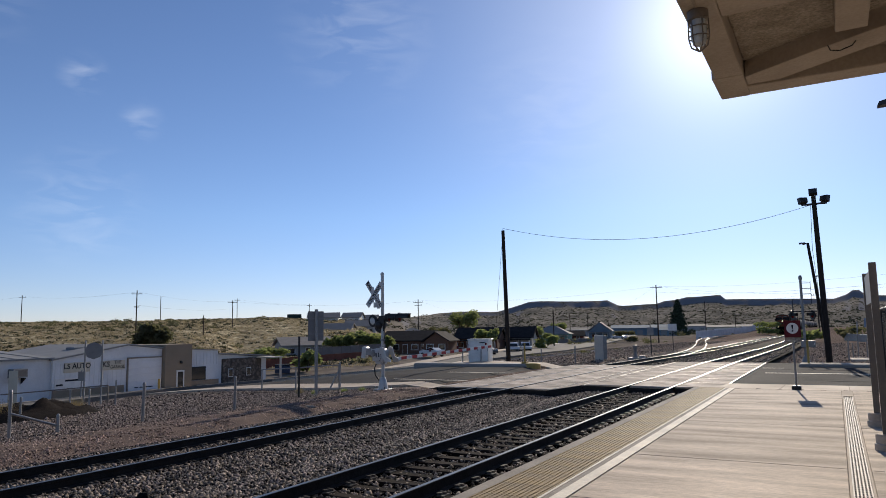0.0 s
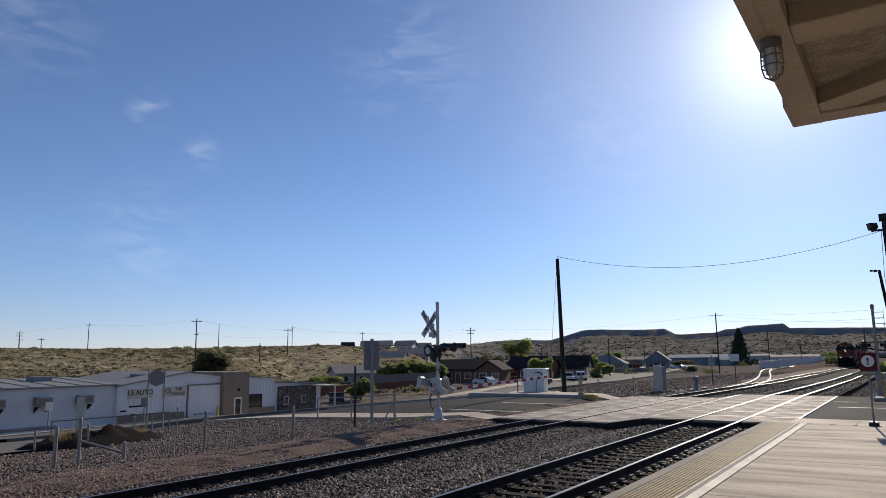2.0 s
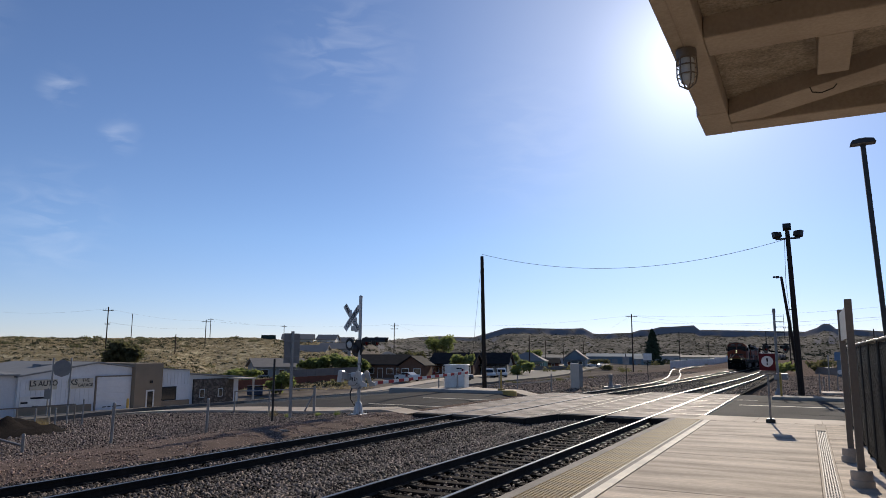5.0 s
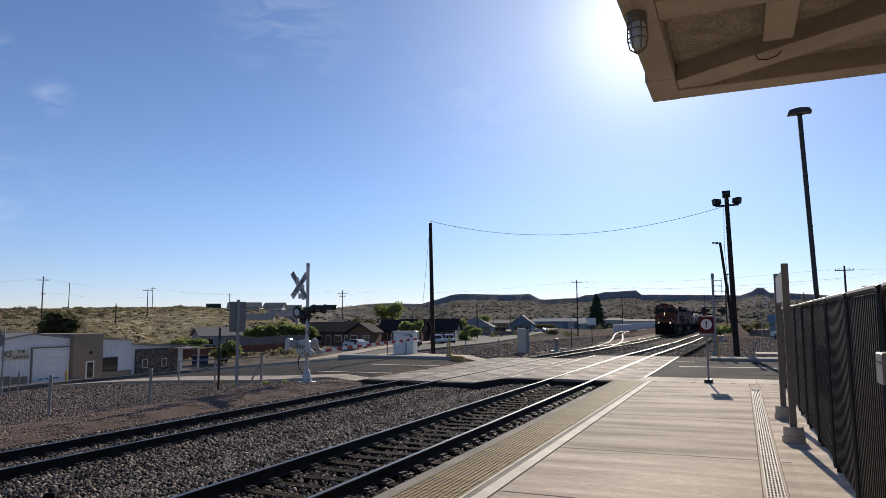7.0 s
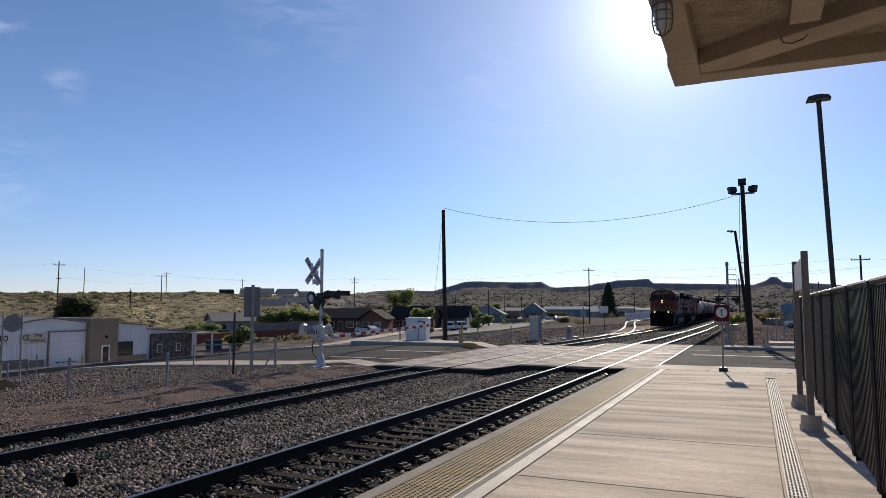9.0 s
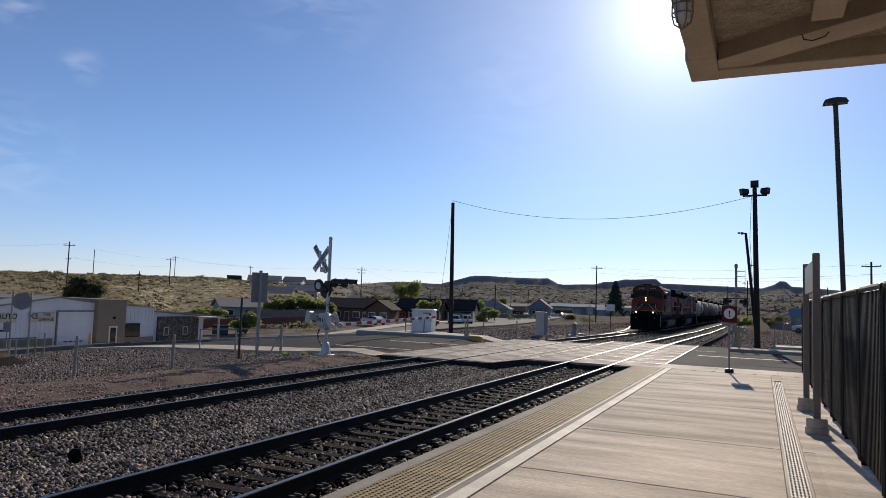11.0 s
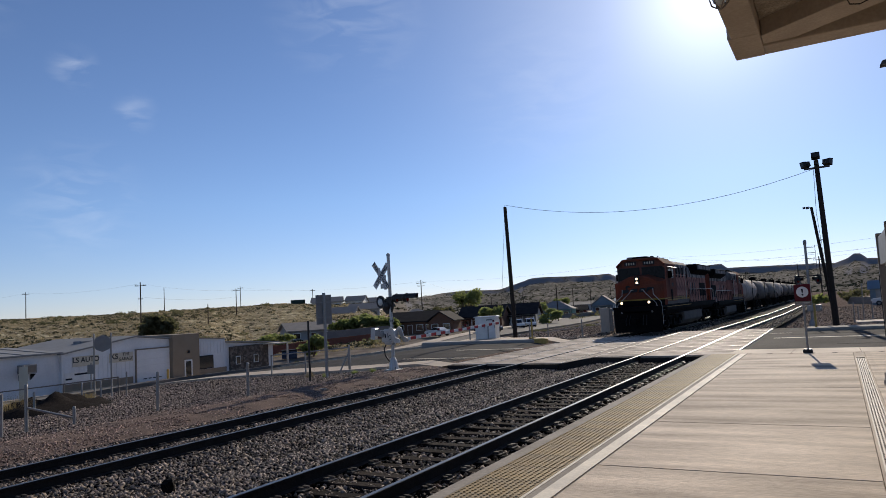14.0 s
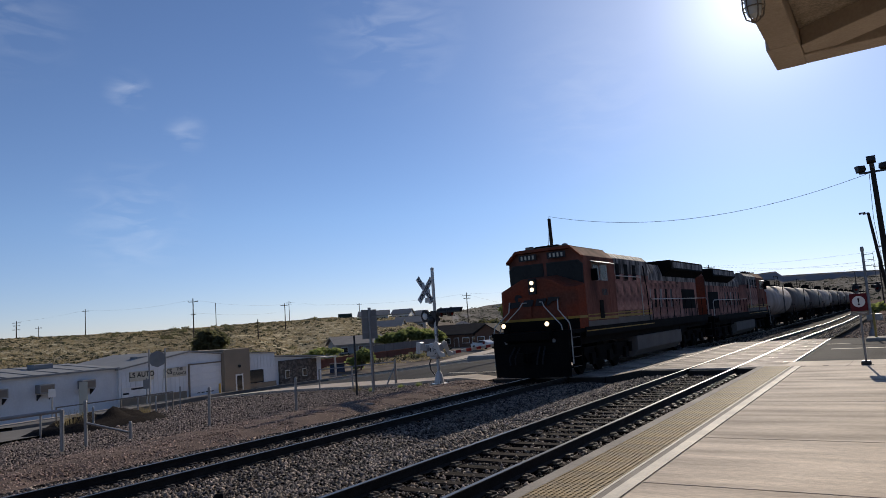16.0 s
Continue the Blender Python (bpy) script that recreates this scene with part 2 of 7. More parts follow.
M["leaf_dark"] = mat("dark_scrub_leaves", (0.055, 0.065, 0.030), 0.85, vary=0.2, scale=1, island=0.35)
M["conifer"] = mat("conifer_needles", (0.042, 0.062, 0.038), 0.85, vary=0.2, scale=1, island=0.3)
M["scrub"] = mat("desert_scrub", (0.075, 0.078, 0.042), 0.9, vary=0.2, scale=0.1, island=0.4)


def leaf_material(key, name, col, back):
    """Leaf clumps that let some light through."""
    m = mat(name, col, 0.75, vary=0.2, scale=1.2, island=0.4)
    n, l = m.node_tree.nodes, m.node_tree.links
    out = [x for x in n if x.type == "OUTPUT_MATERIAL"][0]
    tr, mx = n.new("ShaderNodeBsdfTranslucent"), n.new("ShaderNodeMixShader")
    tr.inputs["Color"].default_value = rgb(back)
    mx.inputs[0].default_value = 0.48
    l.new(n["Principled BSDF"].outputs[0], mx.inputs[1])
    l.new(tr.outputs[0], mx.inputs[2])
    l.new(mx.outputs[0], out.inputs[0])
    M[key] = m


leaf_material("leaf", "green_leaves", (0.15, 0.175, 0.07), (0.29, 0.33, 0.11))
leaf_material("leaf_dark", "dark_scrub_leaves", (0.10, 0.10, 0.055), (0.16, 0.155, 0.075))
leaf_material("grass", "dry_grass_tuft", (0.24, 0.195, 0.115), (0.22, 0.175, 0.09))
leaf_material("straw", "bleached_straw_grass", (0.40, 0.335, 0.21), (0.32, 0.26, 0.15))
M["bark"] = mat("brown_bark", (0.10, 0.075, 0.055), 0.95, vary=0.2, bump=0.3)
M["rubber"] = mat("black_rubber", (0.02, 0.02, 0.02), 0.8, vary=0.1)
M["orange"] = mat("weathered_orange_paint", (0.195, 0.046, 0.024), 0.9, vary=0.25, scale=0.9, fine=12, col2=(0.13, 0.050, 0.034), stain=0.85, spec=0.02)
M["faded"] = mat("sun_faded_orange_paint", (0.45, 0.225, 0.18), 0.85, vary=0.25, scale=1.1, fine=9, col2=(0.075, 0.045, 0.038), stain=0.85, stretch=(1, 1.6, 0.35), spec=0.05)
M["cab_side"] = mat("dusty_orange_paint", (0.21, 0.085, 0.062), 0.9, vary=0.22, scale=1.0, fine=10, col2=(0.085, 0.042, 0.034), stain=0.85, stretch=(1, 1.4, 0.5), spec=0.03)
# worn pale paint; on the upper cabinet it paints the reflected sky
M["chalky_sheen"] = mat("chalky_paint_sky_sheen", (0.34, 0.31, 0.29), 0.8, vary=0.3, scale=2.2, fine=14, col2=(0.05, 0.045, 0.042), stain=0.9, stretch=(1, 1.5, 0.4), spec=0.1)
M["loco_glass"] = mat("tinted_cab_glass", (0.006, 0.008, 0.010), 0.25, vary=0.05, spec=0.12)
M["loco_black"] = mat("sooty_black_paint", (0.007, 0.0066, 0.0064), 0.9, vary=0.2, scale=1.2, fine=14, spec=0.06)
M["loco_dirt"] = mat("grimy_underframe", (0.010, 0.0088, 0.008), 0.95, vary=0.25, scale=2, fine=15, spec=0.05)
M["loco_grey"] = mat("dusty_grey_tank", (0.15, 0.135, 0.122), 0.9, vary=0.12, scale=1.2, col2=(0.11, 0.10, 0.09), spec=0.05)
M["loco_yellow"] = mat("dull_yellow_stripe", (0.30, 0.185, 0.03), 0.6, vary=0.2, scale=2)
M["loco_rail"] = mat("white_handrail_paint", (0.48, 0.46, 0.42), 0.5, vary=0.12)
M["lamp_on"] = mat("lit_headlamp", (1, 0.9, 0.7), emit=((1.0, 0.74, 0.42), 2.4))
M["tank_white"] = mat("dusty_pale_tank", (0.40, 0.325, 0.28), 0.7, vary=0.1, scale=0.5, col2=(0.24, 0.19, 0.16), stain=0.8)
M["tank_dark"] = mat("dusty_dark_tank", (0.14, 0.115, 0.10), 0.7, vary=0.12, scale=0.5, col2=(0.08, 0.066, 0.058))
M["brick_wall"] = mat("red_brown_wall", (0.20, 0.075, 0.05), 0.9, vary=0.15, scale=0.5, fine=5)
M["brown_house"] = mat("brown_house_wall", (0.16, 0.085, 0.055), 0.85, vary=0.1)
M["grey_house"] = mat("grey_house_wall", (0.36, 0.345, 0.33), 0.9, vary=0.08)
M["cream_house"] = mat("cream_house_wall", (0.55, 0.49, 0.41), 0.9, vary=0.08)
M["green_house"] = mat("sea_green_house_wall", (0.17, 0.30, 0.26), 0.85, vary=0.08)
M["blue_metal"] = mat("blue_grey_metal_wall", (0.17, 0.22, 0.26), 0.9, vary=0.06, scale=0.3, spec=0.05)
M["roof_dark"] = mat("dark_shingle_roof", (0.035, 0.031, 0.031), 0.95, vary=0.2, scale=1, fine=8, spec=0.05)
M["roof_light"] = mat("pale_shingle_roof", (0.27, 0.245, 0.22), 0.9, vary=0.12, scale=1, fine=8, spec=0.1)
M["car_white"] = mat("white_car_paint", (0.60, 0.60, 0.59), 0.3, vary=0.03, coat=0.5)
M["car_dark"] = mat("dark_car_paint", (0.03, 0.032, 0.036), 0.3, vary=0.03, coat=0.5)
M["grille"] = mat("pale_drain_grating", (0.50, 0.44, 0.37), 0.7, 0.0, vary=0.15, scale=3)
M["bin_blue"] = mat("dark_blue_bin", (0.03, 0.045, 0.08), 0.6, vary=0.1)
M["wall_block"] = mat("grey_block_wall", (0.20, 0.185, 0.17), 0.9, vary=0.12, scale=1)


# ---------------------------------------------------------------- mesh building
class MB:
    """Gathers vertices and faces of one part."""

    def __init__(self):
        self.v, self.f, self.m = [], [], None

    def add(self, vs, fs, m=None):
        o = len(self.v)
        m = m or self.m
        self.v += [tuple(m @ Vector(p)) for p in vs] if m is not None else [tuple(p) for p in vs]
        self.f += [tuple(i + o for i in f) for f in fs]
        return self

    def box(self, x0, y0, z0, x1, y1, z1, m=None):
        vs = [(x0, y0, z0), (x1, y0, z0), (x1, y1, z0), (x0, y1, z0), (x0, y0, z1), (x1, y0, z1), (x1, y1, z1), (x0, y1, z1)]
        return self.add(vs, [(3, 2, 1, 0), (4, 5, 6, 7), (0, 1, 5, 4), (1, 2, 6, 5), (2, 3, 7, 6), (3, 0, 4, 7)], m)

    def slab(self, x0, y0, z0, x1, y1, z1, c=0.01, m=None):
        """A box with its upper edges chamfered by c."""
        vs = [(x0, y0, z0), (x1, y0, z0), (x1, y1, z0), (x0, y1, z0), (x0, y0, z1 - c), (x1, y0, z1 - c), (x1, y1, z1 - c), (x0, y1, z1 - c),
              (x0 + c, y0 + c, z1), (x1 - c, y0 + c, z1), (x1 - c, y1 - c, z1), (x0 + c, y1 - c, z1)]
        fs = [(3, 2, 1, 0), (0, 1, 5, 4), (1, 2, 6, 5), (2, 3, 7, 6), (3, 0, 4, 7), (4, 5, 9, 8), (5, 6, 10, 9), (6, 7, 11, 10), (7, 4, 8, 11), (8, 9, 10, 11)]
        return self.add(vs, fs, m)

    def cyl(self, p0, p1, r0, r1=None, n=10, m=None):
        r1 = r0 if r1 is None else r1
        p0, p1 = Vector(p0), Vector(p1)
        q = (p1 - p0).to_track_quat("Z", "Y")
        vs = []
        for p, r in ((p0, r0), (p1, r1)):
            for i in range(n):
                a = 2 * math.pi * i / n
                vs.append(p + q @ Vector((r * math.cos(a), r * math.sin(a), 0)))
        fs = [(i, (i + 1) % n, n + (i + 1) % n, n + i) for i in range(n)]
        fs += [tuple(range(n - 1, -1, -1)), tuple(range(n, 2 * n))]
        return self.add(vs, fs, m)

    def tube(self, pts, r, n=6):
        for a, b in zip(pts, pts[1:]):
            self.cyl(a, b, r, r, n)
        return self

    def prism(self, pts, a, b, axis="x", m=None):
        """A polygon of (u, w) pairs drawn out from a to b along an axis: x takes (y, z), y takes (x, z), z takes (x, y)."""
        def at(u, w, t):
            return {"x": (t, u, w), "y": (u, t, w), "z": (u, w, t)}[axis]
        n = len(pts)
        vs = [at(u, w, a) for u, w in pts] + [at(u, w, b) for u, w in pts]
        fs = [(i, (i + 1) % n, n + (i + 1) % n, n + i) for i in range(n)]
        fs += [tuple(range(n - 1, -1, -1)), tuple(range(n, 2 * n))]
        return self.add(vs, fs, m)

    def lathe(self, prof, c=(0, 0, 0), axis="z", n=20):
        """(radius, height) pairs turned round an axis through c."""
        vs, k = [], len(prof)
        for i in range(n):
            a = 2 * math.pi * i / n
            for r, h in prof:
                u, w = r * math.cos(a), r * math.sin(a)
                vs.append({"z": (c[0] + u, c[1] + w, c[2] + h), "y": (c[0] + u, c[1] + h, c[2] + w), "x": (c[0] + h, c[1] + u, c[2] + w)}[axis])
        fs = [(i * k + j, ((i + 1) % n) * k + j, ((i + 1) % n) * k + j + 1, i * k + j + 1) for i in range(n) for j in range(k - 1)]
        return self.add(vs, fs)

    def mesh(self, name, smooth=False):
        me = bpy.data.meshes.new(name)
        me.from_pydata(self.v, [], self.f)
        b = bmesh.new()
        b.from_mesh(me)
        if len(self.v) < 6000:
            bmesh.ops.recalc_face_normals(b, faces=b.faces)
        b.to_mesh(me)
        b.free()
        if smooth:
            me.shade_smooth()
            me.set_sharp_from_angle(angle=radians(40))
        me.update()
        return me


def part(name, mb, material, parent, label="", smooth=False, m=None, bevel=0.0, kind=""):
    me = mb.mesh(name, smooth) if isinstance(mb, MB) else mb
    if not me.materials:
        me.materials.append(M[material])
    ob = new(name, me)
    ob.parent = parent
    if m is not None:
        ob.matrix_basis = m
    if bevel:
        bv = ob.modifiers.new("bevel", "BEVEL")
        bv.width, bv.segments, bv.limit_method = bevel, 2, "ANGLE"
    return tagged(ob, label, kind=kind)


def thing(name, m, label, category, group="", kind=""):
    ob = new(name)
    ob.empty_display_size = 0.2
    ob.matrix_basis = m
    return tagged(ob, label, category, group, kind)


def solid(name, mb, material, label, category="", group="", kind="", smooth=False, m=None, bevel=0.0):
    ob = part(name, mb, material, None, "", smooth, m, bevel)
    return tagged(ob, label, category, group, kind)


def text(name, words, size, material, parent, m, depth=0.004):
    """Raised letters in the built-in font, turned into a mesh."""
    cu = bpy.data.curves.new(name, "FONT")
    cu.body, cu.size, cu.extrude = words, size, depth
    cu.offset = size * 0.018
    cu.align_x, cu.align_y = "CENTER", "CENTER"
    tmp = new(name, cu)
    me = bpy.data.meshes.new_from_object(tmp.evaluated_get(bpy.context.evaluated_depsgraph_get()))
    bpy.data.objects.remove(tmp)
    me.materials.clear()
    me.materials.append(M[material])
    ob = new(name, me)
    ob.parent = parent
    ob.matrix_basis = m
    return ob


def leaves(mb, c, r, n, size, rng, flat=0.0):
    """Many small bent leaf clumps in an uneven ellipsoid, denser towards its skin."""
    for _ in range(n):
        d = Vector((rng.gauss(0, 1), rng.gauss(0, 1), rng.gauss(0, 1))).normalized()
        k = (0.45 + 0.55 * rng.random() ** 0.6) * (0.75 + 0.5 * noise.noise(d * 2.2 + Vector(c)))
        p = Vector((c[0] + d.x * r[0] * k, c[1] + d.y * r[1] * k, c[2] + d.z * r[2] * k))
        s = size * rng.uniform(0.6, 1.4)
        u = Vector((rng.gauss(0, 1), rng.gauss(0, 1), rng.gauss(0, 0.6))).normalized()
        w = u.cross(Vector((rng.gauss(0, 1), rng.gauss(0, 1), rng.gauss(0, 1)))).normalized()
        h = u.cross(w) * s * 0.25
        mb.add([p - u * s, p + w * s * 0.6 + h, p + u * s, p - w * s * 0.6 + h], [(0, 1, 2), (0, 2, 3)])


# ---------------------------------------------------------------- the lie of the land
def smooth(a, b, x):
    t = min(1, max(0, (x - a) / (b - a)))
    return t * t * (3 - 2 * t)


def lerp_rows(rows, x):
    for (a, u), (b, w) in zip(rows, rows[1:]):
        if x <= b:
            t = max(0, (x - a) / (b - a))
            return u + (w - u) * t
    return rows[-1][1]


def grade(y):
    """The railway falls gently past the crossing."""
    return lerp_rows([(40, 0), (75, -0.30), (200, -0.56), (600, -1.2)], y)


RIDGE = [(-180, 0.6), (-80, 1.0), (-66, 1.08), (-52, 1.1), (-47, 1.2), (-42.4, 1.25), (-39.5, 1.05), (-33, 1.05), (-30.5, 1.22), (-27.5, 1.42), (-24.8, 1.38),
         (-23.8, 1.65), (-22.2, 2.15), (-16.0, 2.1), (-15.1, 1.6), (-12.3, 1.68), (-11.6, 1.93), (-10.6, 1.97), (-10.2, 2.16), (-7.6, 2.24), (-7.3, 1.9), (-3, 1.82), (0, 1.72), (0.8, 2.0), (1.1, 2.28), (1.6, 2.25),
         (1.9, 1.9), (7, 1.5), (8, 2.2), (12, 2.5), (20, 1.6), (40, 1.0), (180, 0.6)]


def land(x, y):
    """Height of the bare ground."""
    r, az = math.hypot(x - 5.4, y), math.degrees(math.atan2(x - 5.4, y))
    k = smooth(60, 110, y)
    low, foot = -3.55 + 1.55 * k, -52 + 14 * k
    brow = -9.5 - 5.5 * smooth(24, 33, y)
    z = -0.62 + 0.36 * smooth(-7.9, -8.7, x) if x > brow else -0.26 + (low + 0.26) * min(1, (brow - x) / (brow - foot))
    if x > 1.3 and y < 24:
        z = -0.3
    z += grade(y) * (1 if r < 500 else 1)
    el = lerp_rows(RIDGE, az)
    far = smooth(-36, -29, az)
    top_r = 270 + (1900 - 270) * far
    near = 105 + 45 * smooth(-50, -45, az)
    start = near + (420 - near) * far
    ridge = 2.0 + top_r * math.tan(radians(el))
    t = min(1, max(0, (r - start) / (top_r - start)))
    if far > 0.5:
        lip = 0.95 + 0.025 * noise.noise(Vector((az * 1.7, 0, 7))) + 0.012 * noise.noise(Vector((az * 7, 0, 2)))
        shape = 0.80 * t ** 1.35 + 0.20 * smooth(lip, lip + 0.03, t)
    else:
        shape = t ** 0.72
    z = z + (ridge - z) * shape
    if r > 100:
        n1 = noise.noise(Vector((x, y, 0)) * 0.02) * 1.1 + noise.noise(Vector((x, y, 3)) * 0.006) * 2.5
        z += n1 * smooth(110, 300, r) * (1 - 0.75 * smooth(0.85, 1.0, t)) * (1 + 3 * far * smooth(600, 1500, r))
    if far > 0.5 and r > 500:
        z += 5.0 * noise.noise(Vector((az * 2.6, r * 0.004, 1))) * smooth(500, 1100, r) * (1 - smooth(0.8, 0.97, t))
    if r > top_r * 1.15:
        z -= (r - top_r * 1.15) * 0.02
    return z


def ground_material():
    """Dark gravel by the railway, dry grass and soil on the slopes, grey scrubland far off with haze painted into its
    colour.
    """
    m = bpy.data.materials.new("open_ground")
    m.use_nodes = True
    n, l = m.node_tree.nodes, m.node_tree.links
    b = n["Principled BSDF"]
    b.inputs["Roughness"].default_value = 0.95
    b.inputs["Specular IOR Level"].default_value = 0.0
    pos = n.new("ShaderNodeTexCoord").outputs["Object"]

    def tex(scale, detail=6):
        t = n.new("ShaderNodeTexNoise")
        t.inputs["Scale"].default_value, t.inputs["Detail"].default_value = scale, detail
        l.new(pos, t.inputs["Vector"])
        return t.outputs[0]

    def rng(src, a, c, lo=0.0, hi=1.0):
        t = n.new("ShaderNodeMapRange")
        for k, v in zip(("From Min", "From Max", "To Min", "To Max"), (a, c, lo, hi)):
            t.inputs[k].default_value = v
        l.new(src, t.inputs["Value"])
        return t.outputs[0]

    def mix(f, a, c):
        t = n.new("ShaderNodeMix")
        t.data_type = "RGBA"
        l.new(f, t.inputs[0])
        for s, i in ((a, 6), (c, 7)):
            if isinstance(s, tuple):
                t.inputs[i].default_value = rgb(s)
            else:
                l.new(s, t.inputs[i])
        return t.outputs[2]

    def math_node(op, a, c):
        t = n.new("ShaderNodeMath")
        t.operation = op
        t.use_clamp = True
        for s, i in ((a, 0), (c, 1)):
            if isinstance(s, (int, float)):
                t.inputs[i].default_value = s
            else:
                l.new(s, t.inputs[i])
        return t.outputs[0]

    sep = n.new("ShaderNodeSeparateXYZ")
    l.new(pos, sep.inputs[0])
    gravel = mix(rng(tex(14, 3), 0.35, 0.65), (0.085, 0.066, 0.056), (0.28, 0.22, 0.18))
    gravel = mix(rng(tex(0.45), 0.56, 0.70), gravel, (0.22, 0.155, 0.118))
    grass = mix(rng(tex(0.12), 0.42, 0.58), (0.54, 0.47, 0.31), (0.30, 0.255, 0.165))
    grass = mix(rng(tex(0.7), 0.5, 0.62), grass, (0.27, 0.225, 0.15))
    grass = mix(rng(tex(0.33, 8), 0.53, 0.62), grass, (0.16, 0.135, 0.09))
    grass = mix(rng(tex(2.6, 4), 0.55, 0.66), grass, (0.10, 0.085, 0.055))
    # scrubland tones lightened and greyed to paint in the haze of distance
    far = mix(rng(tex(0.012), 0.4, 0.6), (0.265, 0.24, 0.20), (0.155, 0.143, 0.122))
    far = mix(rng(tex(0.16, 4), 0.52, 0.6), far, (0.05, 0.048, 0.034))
    away = n.new("ShaderNodeVectorMath")
    away.operation = "LENGTH"
    l.new(pos, away.inputs[0])
    d = away.outputs["Value"]
    dirt = mix(rng(tex(0.3), 0.4, 0.6), (0.235, 0.20, 0.165), (0.15, 0.13, 0.11))
    grass = mix(rng(d, 150, 118), grass, dirt)
    slope = n.new("ShaderNodeMath")
    slope.operation = "MULTIPLY_ADD"
    l.new(sep.outputs["X"], slope.inputs[0])
    slope.inputs[1].default_value = 1.45
    l.new(sep.outputs["Y"], slope.inputs[2])
    grass = mix(rng(slope.outputs[0], -6, 16), grass, dirt)
    edge = math_node("ADD", rng(sep.outputs["X"], -22, -34), rng(d, 250, 420))
    col = mix(edge, gravel, grass)
    geo = n.new("ShaderNodeNewGeometry")
    up = n.new("ShaderNodeSeparateXYZ")
    l.new(geo.outputs["Normal"], up.inputs[0])
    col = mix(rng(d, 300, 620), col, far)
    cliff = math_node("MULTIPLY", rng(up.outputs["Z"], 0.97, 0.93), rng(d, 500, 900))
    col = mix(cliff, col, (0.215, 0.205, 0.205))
    l.new(col, b.inputs["Base Color"])
    bp = n.new("ShaderNodeBump")
    bp.inputs["Strength"].default_value, bp.inputs["Distance"].default_value = 0.9, 0.04
    l.new(tex(16, 3), bp.inputs["Height"])
    l.new(bp.outputs[0], b.inputs["Normal"])
    return m


M["ground"] = ground_material()


def build_ground():
    az = list(np.arange(-84, 26, 0.4)) + list(np.arange(26, 276, 5.0))
    rad = [0.0]
    r = 1.5
    while r < 4600:
        rad.append(r)
        r = r + 9 if 1770 < r < 1910 else r * 1.04
    vs, fs, n = [], [], len(az)
    for r in rad:
        for a in az:
            t = radians(a)
            x, y = 5.4 + r * math.sin(t), r * math.cos(t)
            vs.append((x, y, land(x, y)))
    for i in range(len(rad) - 1):
        for j in range(n):
            k = (j + 1) % n
            fs.append((i * n + j, i * n + k, (i + 1) * n + k, (i + 1) * n + j))
    me = bpy.data.meshes.new("ground")
    me.from_pydata(vs, [], fs)
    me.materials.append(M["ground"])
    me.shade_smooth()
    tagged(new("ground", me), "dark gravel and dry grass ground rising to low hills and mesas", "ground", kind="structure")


build_ground()


def strip(name, left, right, lift, material, label, category, step=1.5):
    """A road or path between two edge lines, laid on the land with a little thickness."""
    def sample(line):
        tot = [0.0]
        for a, b in zip(line, line[1:]):
            tot.append(tot[-1] + math.dist(a, b))
        return tot
    tl, tr = sample(left), sample(right)
    n = max(2, int(tl[-1] / step))

    def at(line, tot, k):
        s = tot[-1] * k
        for i in range(len(line) - 1):
            if s <= tot[i + 1] + 1e-6:
                f = (s - tot[i]) / (tot[i + 1] - tot[i])
                return Vector(line[i]).lerp(Vector(line[i + 1]), f)
        return Vector(line[-1])
    vs, fs = [], []
    for i in range(n + 1):
        a, b = at(left, tl, i / n), at(right, tr, i / n)
        for j in range(7):
            p = a.lerp(b, max(0, min(1, (j - 1) / 4)))
            z = land(p.x, p.y) + lift if 0 < j < 6 else land(p.x, p.y) - 0.5
            vs.append((p.x, p.y, z))
    for i in range(n):
        for j in range(6):
            fs.append((i * 7 + j, i * 7 + j + 1, i * 7 + 8 + j, i * 7 + 7 + j))
    me = bpy.data.meshes.new(name)
    me.from_pydata(vs, [], fs)
    me.materials.append(M[material])
    return tagged(new(name, me), label, category, kind="structure")


# ---------------------------------------------------------------- road over the railway
NEAR_X, FAR_X = 0.0, -5.84           # track centres
NEAR_Z, FAR_Z = 0.0, -0.2            # tops of rail
road_near = [(-8.2, 24.9), (-14, 26.6), (-22, 29.9), (-30, 32.6), (-38, 35.0), (-46, 36.0)]
road_far = [(-8.2, 37.0), (-14, 38.7), (-22, 41.0), (-30, 43.0), (-38, 46.0), (-46, 50.0)]
strip("road_west", road_near, road_far, 0.10, "asphalt", "weathered grey asphalt road sloping down from the crossing", "road")
strip("sidewalk_west", [(-8.4, 23.6), (-14, 25.0), (-22, 28.2), (-30, 31.0), (-38, 33.2), (-46, 34)], [(-8.4, 24.9)] + [(x, y - 0.05) for x, y in road_near[1:]], 0.11, "walk",
      "pale concrete sidewalk along the road", "sidewalk")
strip("sidewalk_far_west", [(x, y + 0.05) for x, y in road_far], [(x, y + 1.8) for x, y in road_far], 0.22, "walk", "raised concrete sidewalk with a kerb", "sidewalk")
street_l = [(-46, 20), (-45, 60), (-46, 100), (-55, 165), (-72, 270), (-95, 420)]
street_r = [(-38, 20), (-37, 60), (-35.5, 105), (-44, 165), (-60, 270), (-80, 420)]
strip("street", street_l, street_r, 0.30, "street", "pale sunlit asphalt street beside the railway", "street", 4)
strip("street_verge", [(x - 3.0, y) for x, y in street_l], [(x - 0.05, y) for x, y in street_l], 0.38, "walk", "pale concrete sidewalk beside the street", "sidewalk", 4)
